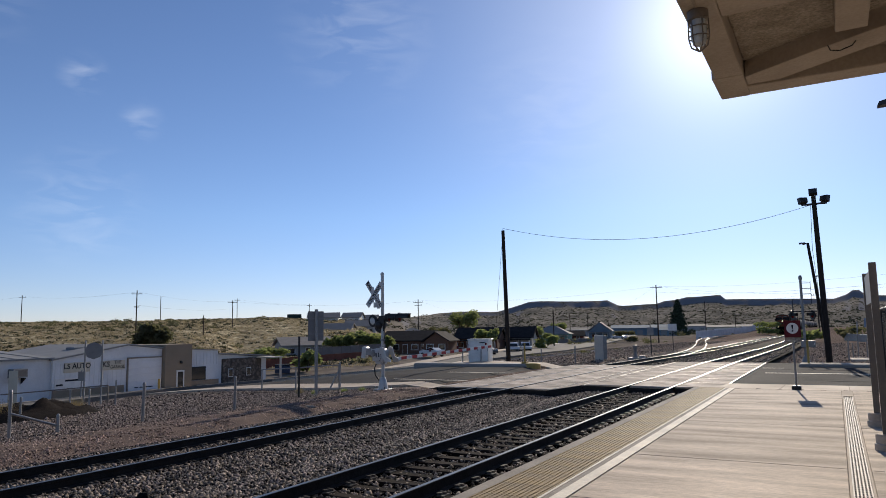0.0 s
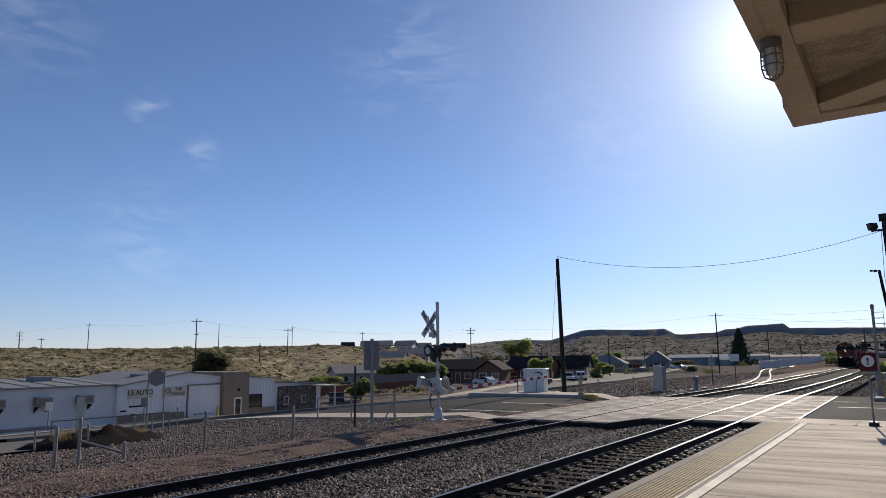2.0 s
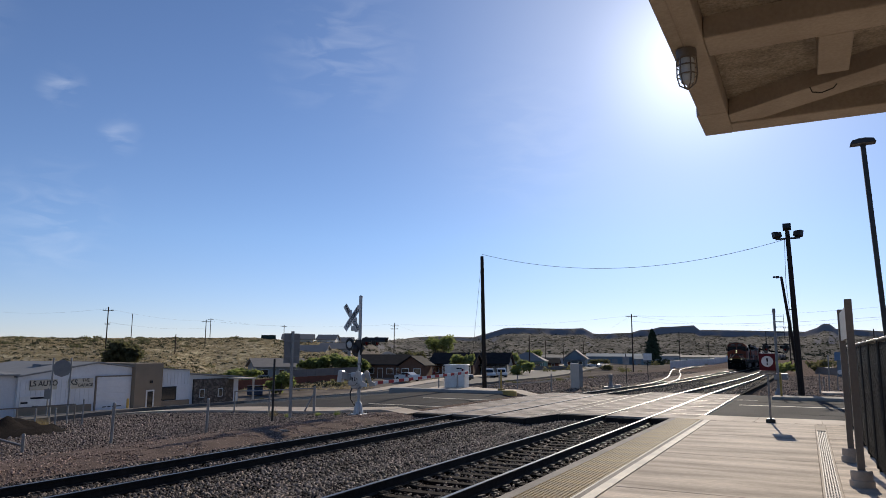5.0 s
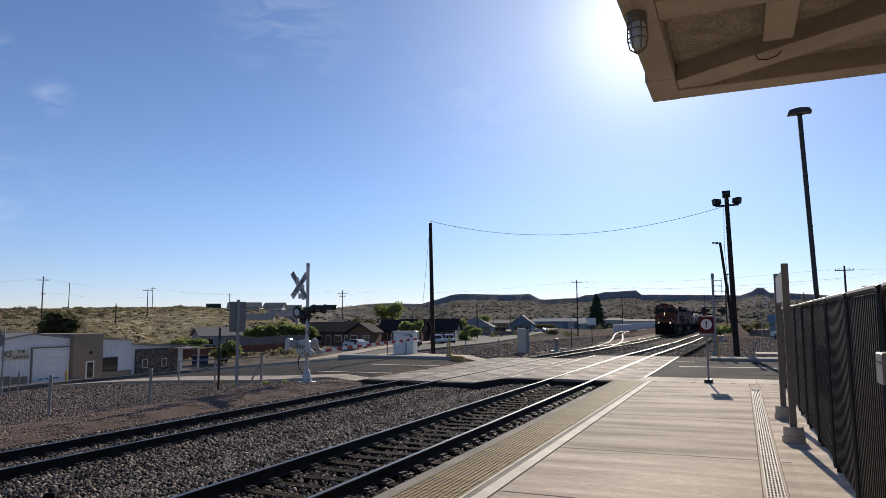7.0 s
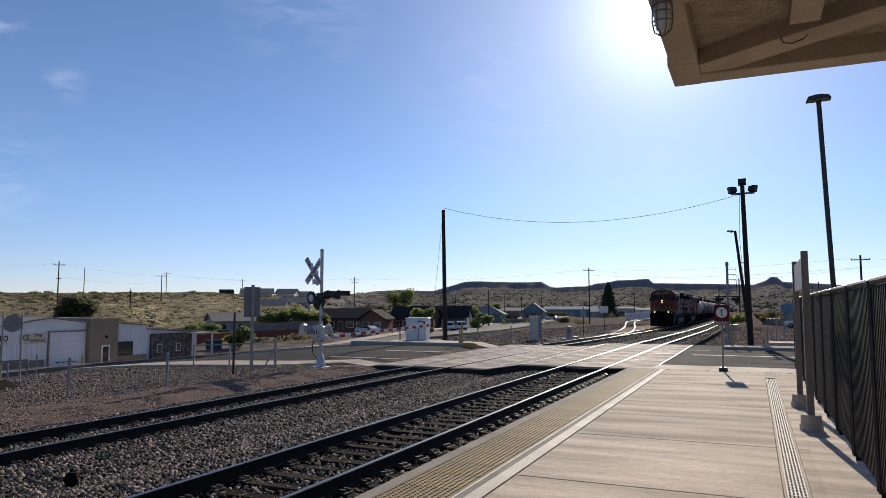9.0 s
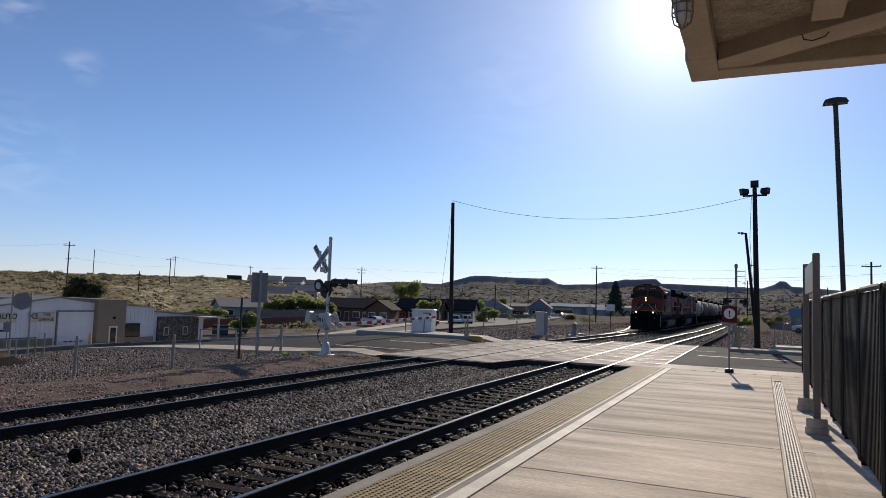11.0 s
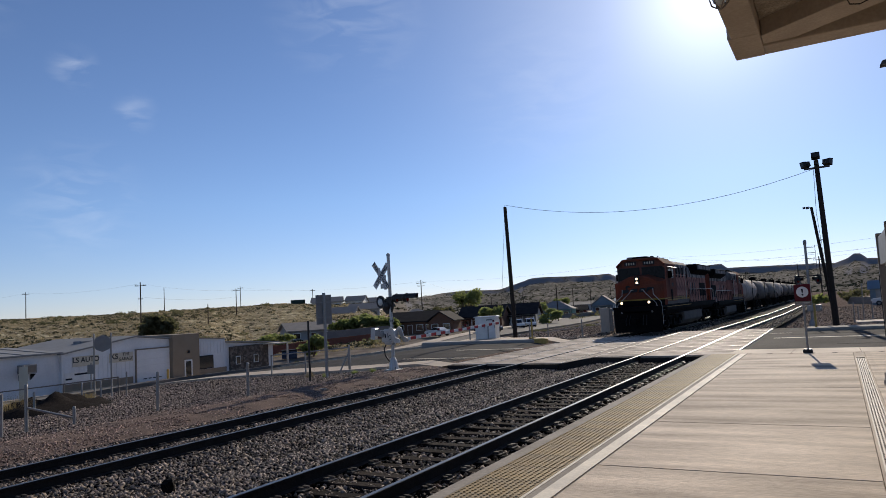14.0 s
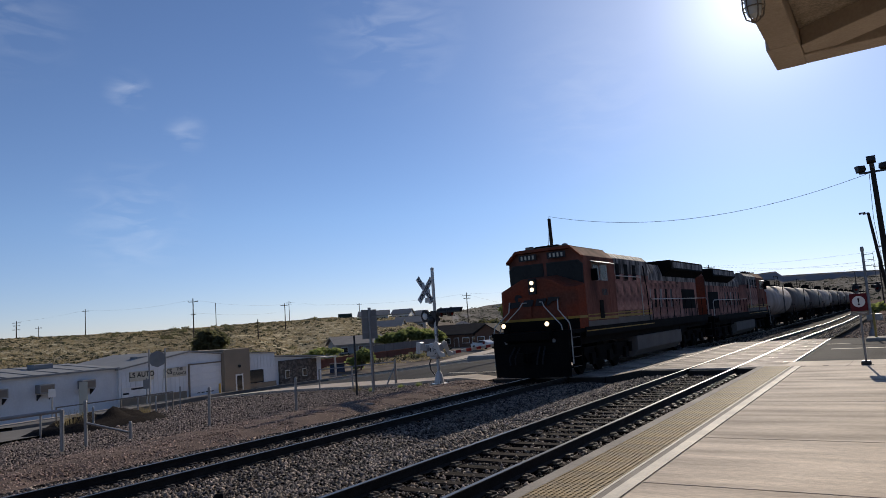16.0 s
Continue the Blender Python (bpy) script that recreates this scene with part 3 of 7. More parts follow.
strip("yard_drive", [(-70, 24), (-46, 24.2), (-30, 20.8), (-22.6, 14.6)], [(-70, 16), (-46, 15), (-30, 12.6), (-22.0, 8.5)], 0.12, "street", "worn grey asphalt drive to the yard", "driveway")

strip("garage_apron", [(-38.5, 35.4), (-46, 36.2), (-52.3, 36.0)], [(-38.5, 38.6), (-46, 45.0), (-52.3, 52.0)], 0.345, "walk", "pale concrete apron before the garage", "sidewalk")

road = solid("road_crossing", MB().box(2.35, 24.9, -0.4, 60, 39.8, -0.01), "asphalt",
             "dark patched asphalt road at the level crossing", "road", kind="structure")
part("stop_line", MB().box(2.9, 31.6, -0.01, 12, 31.85, -0.005).box(2.5, 35.2, -0.01, 12, 35.32, -0.005), "white_line", road, "worn white line")
part("stop_line", MB().box(-11.9, 31.2, -0.16, -8.2, 31.4, -0.154).box(-11.9, 26.2, -0.16, -8.2, 26.35, -0.154), "white_line", road, "worn white line")
for i, (x0, y0, x1, y1) in enumerate(((3.4, 34.0, 7.5, 36.2), (5.2, 27.6, 8.6, 29.9))):
    part("asphalt_patch", MB().box(x0, y0, -0.012, x1, y1, -0.004), "asphalt", road, "newer asphalt patch")


def crossing(x, z, name):
    """Concrete panels between and beside the rails."""
    deck = thing(name, pose(x, 0, z), "pale concrete panels set between and beside the rails", "crossing deck", kind="structure")
    for a, b in ((-2.25, -0.83), (-0.66, 0.66), (0.83, 2.25)):
        me = MB().slab(a, 0.015, -0.35, b, 2.02, -0.004, 0.012).mesh("panel")
        for k in range(8):
            part("panel", me, "panel", deck, m=pose(0, 23.75 + k * 2.035, 0))
    for k in range(1, 8):
        part("joint_angle", MB().box(-2.25, 23.735 + k * 2.035, -0.2, -0.83, 23.76 + k * 2.035, -0.001).box(-0.66, 23.735 + k * 2.035, -0.2, 0.66, 23.76 + k * 2.035, -0.001).box(0.83, 23.735 + k * 2.035, -0.2, 2.25, 23.76 + k * 2.035, -0.001), "joint_steel", deck, "worn steel joint strip")
    # dark strip added to paint the shaded end face of the deck
    part("end_beam", MB().box(-2.3, 23.6, -0.5, -0.83, 23.745, -0.03).box(-0.66, 23.6, -0.5, 0.66, 23.745, -0.06).box(0.83, 23.6, -0.5, 2.25, 23.745, -0.03), "joint", deck, "dark strip painting the shade on the deck's end face")
    part("flange_seal", MB().box(-0.826, 23.8, -0.3, -0.80, 40, -0.012).box(-0.70, 23.8, -0.3, -0.664, 40, -0.02).box(0.664, 23.8, -0.3, 0.70, 40, -0.02).box(0.80, 23.8, -0.3, 0.826, 40, -0.012), "joint", deck)
    part("edge_angle", MB().box(2.252, 23.8, -0.2, 2.28, 40, 0.0).box(-2.28, 23.8, -0.2, -2.252, 40, 0.0), "joint_steel", deck, "worn steel edge strip")


crossing(NEAR_X, NEAR_Z, "crossing_deck_near")
crossing(FAR_X, FAR_Z, "crossing_deck_far")
solid("crossing_infill", MB().prism([(-3.52, -0.208), (-2.32, -0.008), (-2.32, -0.6), (-3.52, -0.6)], 23.62, 40, "y"), "panel", "pale concrete ramp between the two crossing decks", "crossing deck", kind="structure")
# dark sheet added over the ramp end to paint its shade
solid("crossing_end_wall", MB().prism([(-3.54, -0.22), (-2.31, -0.02), (-2.31, -0.6), (-3.54, -0.6)], 23.56, 23.615, "y"), "joint", "dark sheet painting the shade on the ramp's end face", "crossing deck", kind="structure")


# ---------------------------------------------------------------- tracks
RAIL = [(-0.075, -0.172), (0.075, -0.172), (0.075, -0.16), (0.012, -0.14), (0.010, -0.045), (0.036, -0.036), (0.036, -0.006), (-0.036, -0.006), (-0.036, -0.036), (-0.010, -0.045), (-0.012, -0.14), (-0.075, -0.16)]
HEAD = [(0.031, -0.0055), (0.0295, 0.0), (-0.0295, 0.0), (-0.031, -0.0055)]
STATIONS = [-60, 0, 23, 40, 45, 52, 60, 68, 75, 100, 140, 200, 300, 450, 620]


def swept(prof, x, z, stations, path=None):
    mb, k = MB(), len(prof)
    vs, fs = [], []
    for y in stations:
        dx = path(y) if path else 0
        for u, w in prof:
            vs.append((x + dx + u, y, z + w + grade(y)))
    for i in range(len(stations) - 1):
        for j in range(k):
            fs.append((i * k + j, i * k + (j + 1) % k, (i + 1) * k + (j + 1) % k, (i + 1) * k + j))
    return mb.add(vs, fs)


def track(name, cx, z, half, label):
    tr = thing(name, pose(0, 0, 0), label, "railway track", kind="structure")
    for s in (-1, 1):
        r = part("rail", swept(RAIL, cx + s * half, z, STATIONS), "rail", tr)
        part("running_surface", swept(HEAD, cx + s * half, z, STATIONS), "rail_top", r, "polished rail head")
    rng = random.Random(7 if cx == 0 else 8)
    ties = [MB().slab(-1.3, -0.11, -0.18, 1.3, 0.11, 0, 0.012).mesh("tie"), MB().slab(-1.28, -0.115, -0.18, 1.33, 0.10, -0.004, 0.02).mesh("tie")]
    pl = MB().box(-0.18, -0.09, 0.0, 0.18, 0.09, 0.014)
    for sx in (-1, 1):
        pl.box(sx * 0.07 - 0.012, -0.012 - 0.05, 0.01, sx * 0.13 + 0.012, -0.03, 0.045).box(sx * 0.07 - 0.012, 0.03, 0.01, sx * 0.13 + 0.012, 0.062, 0.045)
        pl.cyl((sx * 0.15, 0.05, 0), (sx * 0.15, 0.05, 0.04), 0.014, 0.014, 6)
    plate = pl.mesh("tie_plate")
    y = 2.0
    while y < 23.3:
        t = part("tie", ties[rng.random() > 0.5], "tie", tr, m=pose(cx + rng.uniform(-0.03, 0.03), y, z - 0.186 + rng.uniform(-0.012, 0.0), 0, rng.uniform(-0.4, 0.4), rng.uniform(-0.8, 0.8)))
        for s in (-1, 1):
            part("tie_plate", plate, "plate", tr, m=pose(cx + s * half, y, z - 0.187))
        y += 0.50 + rng.uniform(-0.02, 0.02)
    far = MB()
    y = 40.8
    while y < 190:
        far.box(cx - 1.3, y - 0.11, z - 0.36 + grade(y), cx + 1.3, y + 0.11, z - 0.186 + grade(y))
        for s in (-1, 1):
            if y < 90:
                far.box(cx + s * half - 0.17, y - 0.09, z - 0.186 + grade(y), cx + s * half + 0.17, y + 0.09, z - 0.165 + grade(y))
        y += 0.5
    part("far_ties", far, "tie", tr, "weathered timber ties", kind="stuff")
    return tr


track("track_near", NEAR_X, NEAR_Z, 0.7525, "railway track of polished rails on timber ties")
track("track_far", FAR_X, FAR_Z, 0.69, "railway track of polished rails on timber ties")


def bed_z(x):
    """Cross-section of the ballast."""
    return lerp_rows([(-9.6, -0.245), (-8.7, -0.25), (-8.0, -0.37), (-7.4, -0.40), (-4.2, -0.40), (-3.3, -0.46), (-2.0, -0.215), (1.0, -0.205), (1.45, -0.22), (1.75, -0.3)], x)


def build_ballast():
    ys = list(np.arange(-20, 23.7, 0.5)) + [23.68]
    ys2 = [40.05] + list(np.arange(41, 100, 1.5)) + list(np.arange(100, 620, 10))
    bed, shoulder = list(np.linspace(-7.9, 1.75, 36)), list(np.linspace(-9.7, -7.9, 8))
    for xs, yy, material, label in ((bed, ys, "ballast", "crushed stone ballast bed, its dark colour painting the shade between stones"), (bed, ys2, "ballast", "crushed stone ballast bed, its dark colour painting the shade between stones"),
                                    (shoulder, ys, "dirt", "reddish dirt shoulder beside the track"), (shoulder, ys2, "dirt", "reddish dirt shoulder beside the track")):
        vs, fs, k = [], [], len(xs)
        for y in yy:
            for x in xs:
                inside = any(abs(x - c) < 1.3 for c in (NEAR_X, FAR_X))
                vs.append((x, y, bed_z(x) + grade(y) + 0.03 * noise.noise(Vector((x, y, 0)) * 1.5) - (0.05 if inside else 0)))
        for i in range(len(yy) - 1):
            for j in range(k - 1):
                fs.append((i * k + j, i * k + j + 1, (i + 1) * k + j + 1, (i + 1) * k + j))
        me = bpy.data.meshes.new("ballast_bed")
        me.from_pydata(vs, [], fs)
        me.materials.append(M[material])
        me.shade_smooth()
        tagged(new("ballast_bed" if material == "ballast" else "dirt_shoulder", me), label, "ballast" if material == "ballast" else "ground", kind="structure")


build_ballast()


def scatter_stones(name, zone, count, size, seed, zfun, label, material="stone"):
    """Angular crushed stones, each a jittered octahedron, as one loose mass."""
    rs = np.random.RandomState(seed)
    x0, x1, y0, y1 = zone
    u = rs.rand(count)
    y = y0 + (y1 - y0) * u ** 1.5
    x = x0 + (x1 - x0) * rs.rand(count)
    s = size * (0.45 + 1.25 * rs.rand(count) ** 2.2)
    z = np.array([zfun(a, b) for a, b in zip(x, y)]) + s * 0.25
    base = np.array([(1, 0, 0), (0, 1, 0), (-1, 0, 0), (0, -1, 0), (0, 0, 1), (0, 0, -1)], float)
    v = base[None] * (0.6 + 0.7 * rs.rand(count, 6, 1)) + 0.25 * (rs.rand(count, 6, 3) - 0.5)
    a = rs.rand(count) * 6.283
    ca, sa = np.cos(a)[:, None], np.sin(a)[:, None]
    v *= 0.55 + 0.95 * rs.rand(count, 1, 3)
    v[:, :, 2] *= 0.75
    t = rs.rand(count)[:, None] * 1.2 - 0.6
    v[:, :, 2], v[:, :, 0] = v[:, :, 2] * np.cos(t) + v[:, :, 0] * np.sin(t), v[:, :, 0] * np.cos(t) - v[:, :, 2] * np.sin(t)
    v[:, :, 0], v[:, :, 1] = v[:, :, 0] * ca - v[:, :, 1] * sa, v[:, :, 0] * sa + v[:, :, 1] * ca
    v = v * s[:, None, None] + np.stack([x, y, z], 1)[:, None, :]
    tri = np.array([(0, 1, 4), (1, 2, 4), (2, 3, 4), (3, 0, 4), (1, 0, 5), (2, 1, 5), (3, 2, 5), (0, 3, 5)])
    f = (tri[None] + (np.arange(count) * 6)[:, None, None]).reshape(-1)
    me = bpy.data.meshes.new(name)
    me.vertices.add(count * 6)
    me.vertices.foreach_set("co", v.reshape(-1))
    me.loops.add(len(f))
    me.loops.foreach_set("vertex_index", f.astype(np.int32))
    me.polygons.add(len(f) // 3)
    me.polygons.foreach_set("loop_start", np.arange(0, len(f), 3, dtype=np.int32))
    me.update(calc_edges=True)
    me.materials.append(M[material])
    tagged(new(name, me), label, "ballast", kind="stuff")


scatter_stones("ballast_stones", (-4.45, -1.25, 3.0, 23.6), 44000, 0.029, 1, lambda x, y: bed_z(x), "loose angular grey ballast stones")
scatter_stones("ballast_stones", (-1.2, 1.7, 2.5, 23.6), 16000, 0.028, 2, lambda x, y: bed_z(x) - (0.012 if abs(x) < 1.3 else 0.0), "loose angular grey ballast stones")
scatter_stones("ballast_stones", (-7.75, -4.4, 4.0, 23.4), 32000, 0.029, 3, lambda x, y: bed_z(x) - (0.0 if abs(x + 5.84) < 1.3 else 0.0), "loose angular grey ballast stones")
scatter_stones("gravel_stones", (-20, -9.4, 4.0, 26.8), 66000, 0.027, 4, lambda x, y: land(x, y) - 0.045 * smooth(-10.9, -9.9, x) * smooth(17, 13, y) * (0.6 + noise.noise(Vector((x, y, 0)) * 0.8)), "dark loose gravel beside the tracks", "gravel_stone")
scatter_stones("gravel_stones", (-11.2, -7.5, 4.0, 23.6), 36000, 0.019, 9, lambda x, y: max(bed_z(x), land(x, y)) - 0.012 * (0.5 + noise.noise(Vector((x, y, 0)) * 0.7)) if x > -9.6 else land(x, y) - 0.006, "fine reddish gravel and dirt along the track", "red_gravel")
scatter_stones("gravel_stones", (-37, -20, 9.0, 33.0), 30000, 0.042, 6, land, "dark loose gravel on the slope", "gravel_stone")
scatter_stones("gravel_stones", (-33, -9.4, 41.5, 120), 30000, 0.052, 7, land, "dark loose gravel beyond the crossing", "gravel_stone")
scatter_stones("gravel_stones", (1.8, 15, 43, 120), 15000, 0.052, 8, land, "dark loose gravel beside the track", "gravel_stone")
scatter_stones("ballast_stones", (-9.4, 1.7, 40.2, 75), 12000, 0.055, 5, lambda x, y: bed_z(x) + grade(y), "loose angular grey ballast stones")

def lump(name, x, y, z, size, material, label, seed):
    """An irregular rock."""
    b = bmesh.new()
    bmesh.ops.create_icosphere(b, subdivisions=2, radius=1)
    for v in b.verts:
        k = 0.8 + 0.45 * noise.noise(v.co * 1.7 + Vector((seed, 0, 0)))
        v.co = Vector((v.co.x * size[0], v.co.y * size[1], v.co.z * size[2])) * k
    me = bpy.data.meshes.new(name)
    b.to_mesh(me)
    b.free()
    me.materials.append(M[material])
    ob = new(name, me)
    ob.matrix_basis = pose(x, y, z, 0, 0, seed * 37)
    tagged(ob, label, "rock")


lump("rock", -3.16, 6.49, -0.33, (0.13, 0.12, 0.13), "loco_dirt", "dark lump of rock lying on the ballast", 3)
lump("rock", -8.6, 16.6, -0.27, (0.22, 0.12, 0.06), "edge", "pale flat stone on the gravel", 5)

# ---------------------------------------------------------------- platform
PZ = 0.15
plat = thing("platform", pose(0, 0, 0), "pale concrete station platform with a yellow tactile edge", "platform", kind="structure")
part("kerb_edge", MB().slab(1.72, -14, -0.32, 1.905, 22.05, PZ, 0.015), "edge", plat, "rough concrete platform edge")
part("sub_slab", MB().box(1.76, -14, -0.4, 30, 22.0, PZ - 0.06), "edge", plat)
part("rear_slab", MB().box(6.0, -14, PZ - 0.06, 30, 22.0, PZ), "concrete", plat)
white = part("edge_line", MB().box(2.72, -14, PZ - 0.05, 2.88, 22.0, PZ + 0.002).box(2.60, -14, PZ - 0.05, 2.635, 22.0, PZ + 0.001), "white_line", plat, "worn white painted line")
part("joint_strip", MB().box(2.636, -14, PZ - 0.05, 2.719, 22.0, PZ - 0.003).box(2.881, -14, PZ - 0.05, 2.904, 22.0, PZ - 0.012), "edge", plat)
dome = MB().slab(0, 0, 0, 0.69, 0.60, 0.008, 0.004)
for i in range(11):
    for j in range(10):
        cx, cy = 0.035 + i * 0.062, 0.03 + j * 0.06
        dome.add([(cx - 0.016, cy - 0.016, 0.007), (cx + 0.016, cy - 0.016, 0.007), (cx + 0.016, cy + 0.016, 0.007), (cx - 0.016, cy + 0.016, 0.007),
                  (cx - 0.009, cy - 0.009, 0.015), (cx + 0.009, cy - 0.009, 0.015), (cx + 0.009, cy + 0.009, 0.015), (cx - 0.009, cy + 0.009, 0.015)],
                 [(0, 1, 5, 4), (1, 2, 6, 5), (2, 3, 7, 6), (3, 0, 4, 7), (4, 5, 6, 7)])
tile = dome.mesh("tactile_tile")
for k in range(34):
    part("tactile_tile", tile, "tactile", plat, m=pose(1.907, 1.6 + k * 0.602, PZ - 0.004))
part("tactile_tile", MB().slab(1.907, -14, PZ - 0.03, 2.597, 1.59, PZ + 0.004, 0.003), "tactile", plat)
rows = [(-4, -0.6), (-0.6, 1.6), (1.6, 4.4), (4.4, 7.3), (7.3, 10.15), (10.15, 14.2), (14.2, 18.1), (18.1, 22.0)]
for a, b in rows:
    part("slab", MB().slab(2.905, a + 0.011, PZ - 0.06, 5.60, b - 0.011, PZ, 0.006), "concrete", plat)
    part("slab", MB().slab(5.86, a + 0.011, PZ - 0.06, 6.6, b - 0.011, PZ - 0.001, 0.006), "concrete", plat)
part("drain_channel", MB().box(5.605, -4, PZ - 0.06, 5.855, 20.3, PZ - 0.045).box(5.605, -4, PZ - 0.06, 5.63, 20.3, PZ).box(5.83, -4, PZ - 0.06, 5.855, 20.3, PZ).box(5.605, 20.3, PZ - 0.06, 5.855, 22, PZ), "walk", plat, "concrete drain channel")
gr = MB()
for i in range(6):
    gr.box(i * 0.0354, 0, -0.012, i * 0.0354 + 0.018, 0.496, 0)
for i in range(4):
    gr.box(0, i * 0.124, -0.012, 0.195, i * 0.124 + 0.026, 0.001)
grate = gr.mesh("grate")
for k in range(39):
    part("grate", grate, "grille", plat, m=pose(5.632, 0.6 + k * 0.5, PZ - 0.002))
part("drain_floor", MB().box(5.631, 0.5, PZ - 0.044, 5.829, 20.29, PZ - 0.03), "joint", plat, "dark drain floor")
# walkway between platform and road
wk = thing("walkway", pose(0, 0, 0), "pale concrete walkway between platform and road", "sidewalk", kind="structure")
for a, b in ((2.32, 4.05), (4.06, 5.8), (5.81, 7.6), (7.61, 9.4), (9.41, 11.2), (11.21, 13)):
    part("slab", MB().prism([(22.01, PZ - 0.003), (24.9, 0.06), (24.9, -0.3), (22.01, -0.3)], a, b, "x"), "walk", wk)
part("slab", MB().prism([(22.06, PZ - 0.003), (23.55, 0.05), (23.55, -0.3), (22.06, -0.3)], 1.74, 2.31, "x"), "walk", wk)
for i in range(9):
    x = 2.9 + i * 0.55
    part("dark_inset", MB().box(x, 21.93, PZ - 0.02, x + 0.13, 21.985, PZ + 0.004), "joint", wk)


# ---------------------------------------------------------------- fence and sign on the platform
def build_fence():
    fx = 6.47
    posts = [4.0 + 1.9 * k for k in range(11)]
    fence = thing("fence", pose(fx, 0, PZ), "tall black metal picket fence of rounded panels along the platform", "fence")
    pm = MB().slab(-0.032, -0.022, -0.02, 0.032, 0.022, 1.9, 0.006).mesh("post")
    pk = MB().slab(-0.012, -0.017, 0.12, 0.012, 0.017, 2.08, 0.006).mesh("picket")
    rl = MB().box(-0.02, 0.06, -0.02, 0.02, 1.84, 0.02).mesh("rail")
    arch = [(0, 0.05, 0.06), (0, 0.05, 1.98)]
    arch += [(0, 0.05 + 0.14 * (1 - math.cos(radians(k))), 1.98 + 0.14 * math.sin(radians(k))) for k in (22, 45, 67, 90)]
    arch += [(0, 1.71 + 0.14 * math.sin(radians(k)), 1.98 + 0.14 * math.cos(radians(k))) for k in (0, 22, 45, 67, 90)] + [(0, 1.85, 0.06)]
    fr = MB().tube(arch, 0.034, 8).mesh("panel_frame", True)
    for y in posts:
        part("post", pm, "fence", fence, m=pose(0.03, y, 0))
        if y < posts[-1]:
            part("panel_frame", fr, "fence", fence, m=pose(0, y, 0))
            for z in (0.2, 1.05):
                part("rail", rl, "fence", fence, m=pose(0.035, y, z))
            for i in range(1, 18):
                part("picket", pk, "fence", fence, m=pose(0, y + 0.05 + i * 1.8 / 18, 0))
    box = thing("notice_box", pose(fx - 0.05, 5.55, 1.68), "small grey metal box fixed to the fence", "box")
    part("case", MB().slab(-0.06, -0.12, -0.11, 0.02, 0.12, 0.11, 0.01), "alu", box)
    part("slot", MB().box(-0.065, -0.07, 0.04, -0.061, 0.07, 0.052), "ink", box)


build_fence()


def platform_sign():
    s = thing("platform_sign", pose(6.13, 0, PZ), "station name board between two bronze posts on round concrete feet", "sign")
    for y in (11.85, 14.6):
        p = part("post", MB().slab(-0.05, -0.045, 0.12, 0.05, 0.045, 2.74, 0.01), "bronze", s, m=pose(0, y, 0))
        part("foot", MB().lathe([(0, -0.02), (0.165, -0.02), (0.165, 0.09), (0.155, 0.10), (0.145, 0.105), (0.145, 0.22), (0.13, 0.235), (0, 0.235)], n=24), "walk", p, "round stepped concrete foot", smooth=True)
    part("board", MB().slab(-0.025, 11.9, 2.16, 0.025, 14.55, 2.66, 0.004), "alu", s, "pale sign board seen edge-on")


platform_sign()


def warning_sign():
    s = thing("warning_sign", pose(4.5, 22.0, PZ), "red sign with a white disc and exclamation mark on a post", "sign")
    part("post", MB().cyl((0, 0, 0), (0, 0, 1.95), 0.028, 0.028, 10), "steel", s, smooth=True)
    part("base", MB().slab(-0.12, -0.12, 0, 0.12, 0.12, 0.11, 0.03), "black", s, "black rubber base")
    b = part("board", MB().slab(-0.21, -0.035, 1.46, 0.21, -0.03, 1.94, 0.002), "red", s, m=pose(0, 0, 0, 0, 0, 6))
    part("disc", MB().cyl((0, -0.036, 1.72), (0, -0.040, 1.72), 0.155, 0.155, 28), "white", b, "white disc")
    part("mark", MB().prism([(-0.026, 1.81), (0.026, 1.81), (0.014, 1.69), (-0.014, 1.69)], -0.044, -0.041, "y").cyl((0, -0.041, 1.645), (0, -0.044, 1.645), 0.024, 0.026, 12), "ink", b, "black exclamation mark")
    part("lower_plate", MB().box(-0.21, -0.034, 1.34, 0.21, -0.03, 1.455), "bronze", b, "dark plate with unreadable lines")
    part("text_bar", MB().box(-0.17, -0.037, 1.41, 0.17, -0.035, 1.422).box(-0.17, -0.037, 1.375, 0.12, -0.035, 1.387), "white_line", b)


warning_sign()


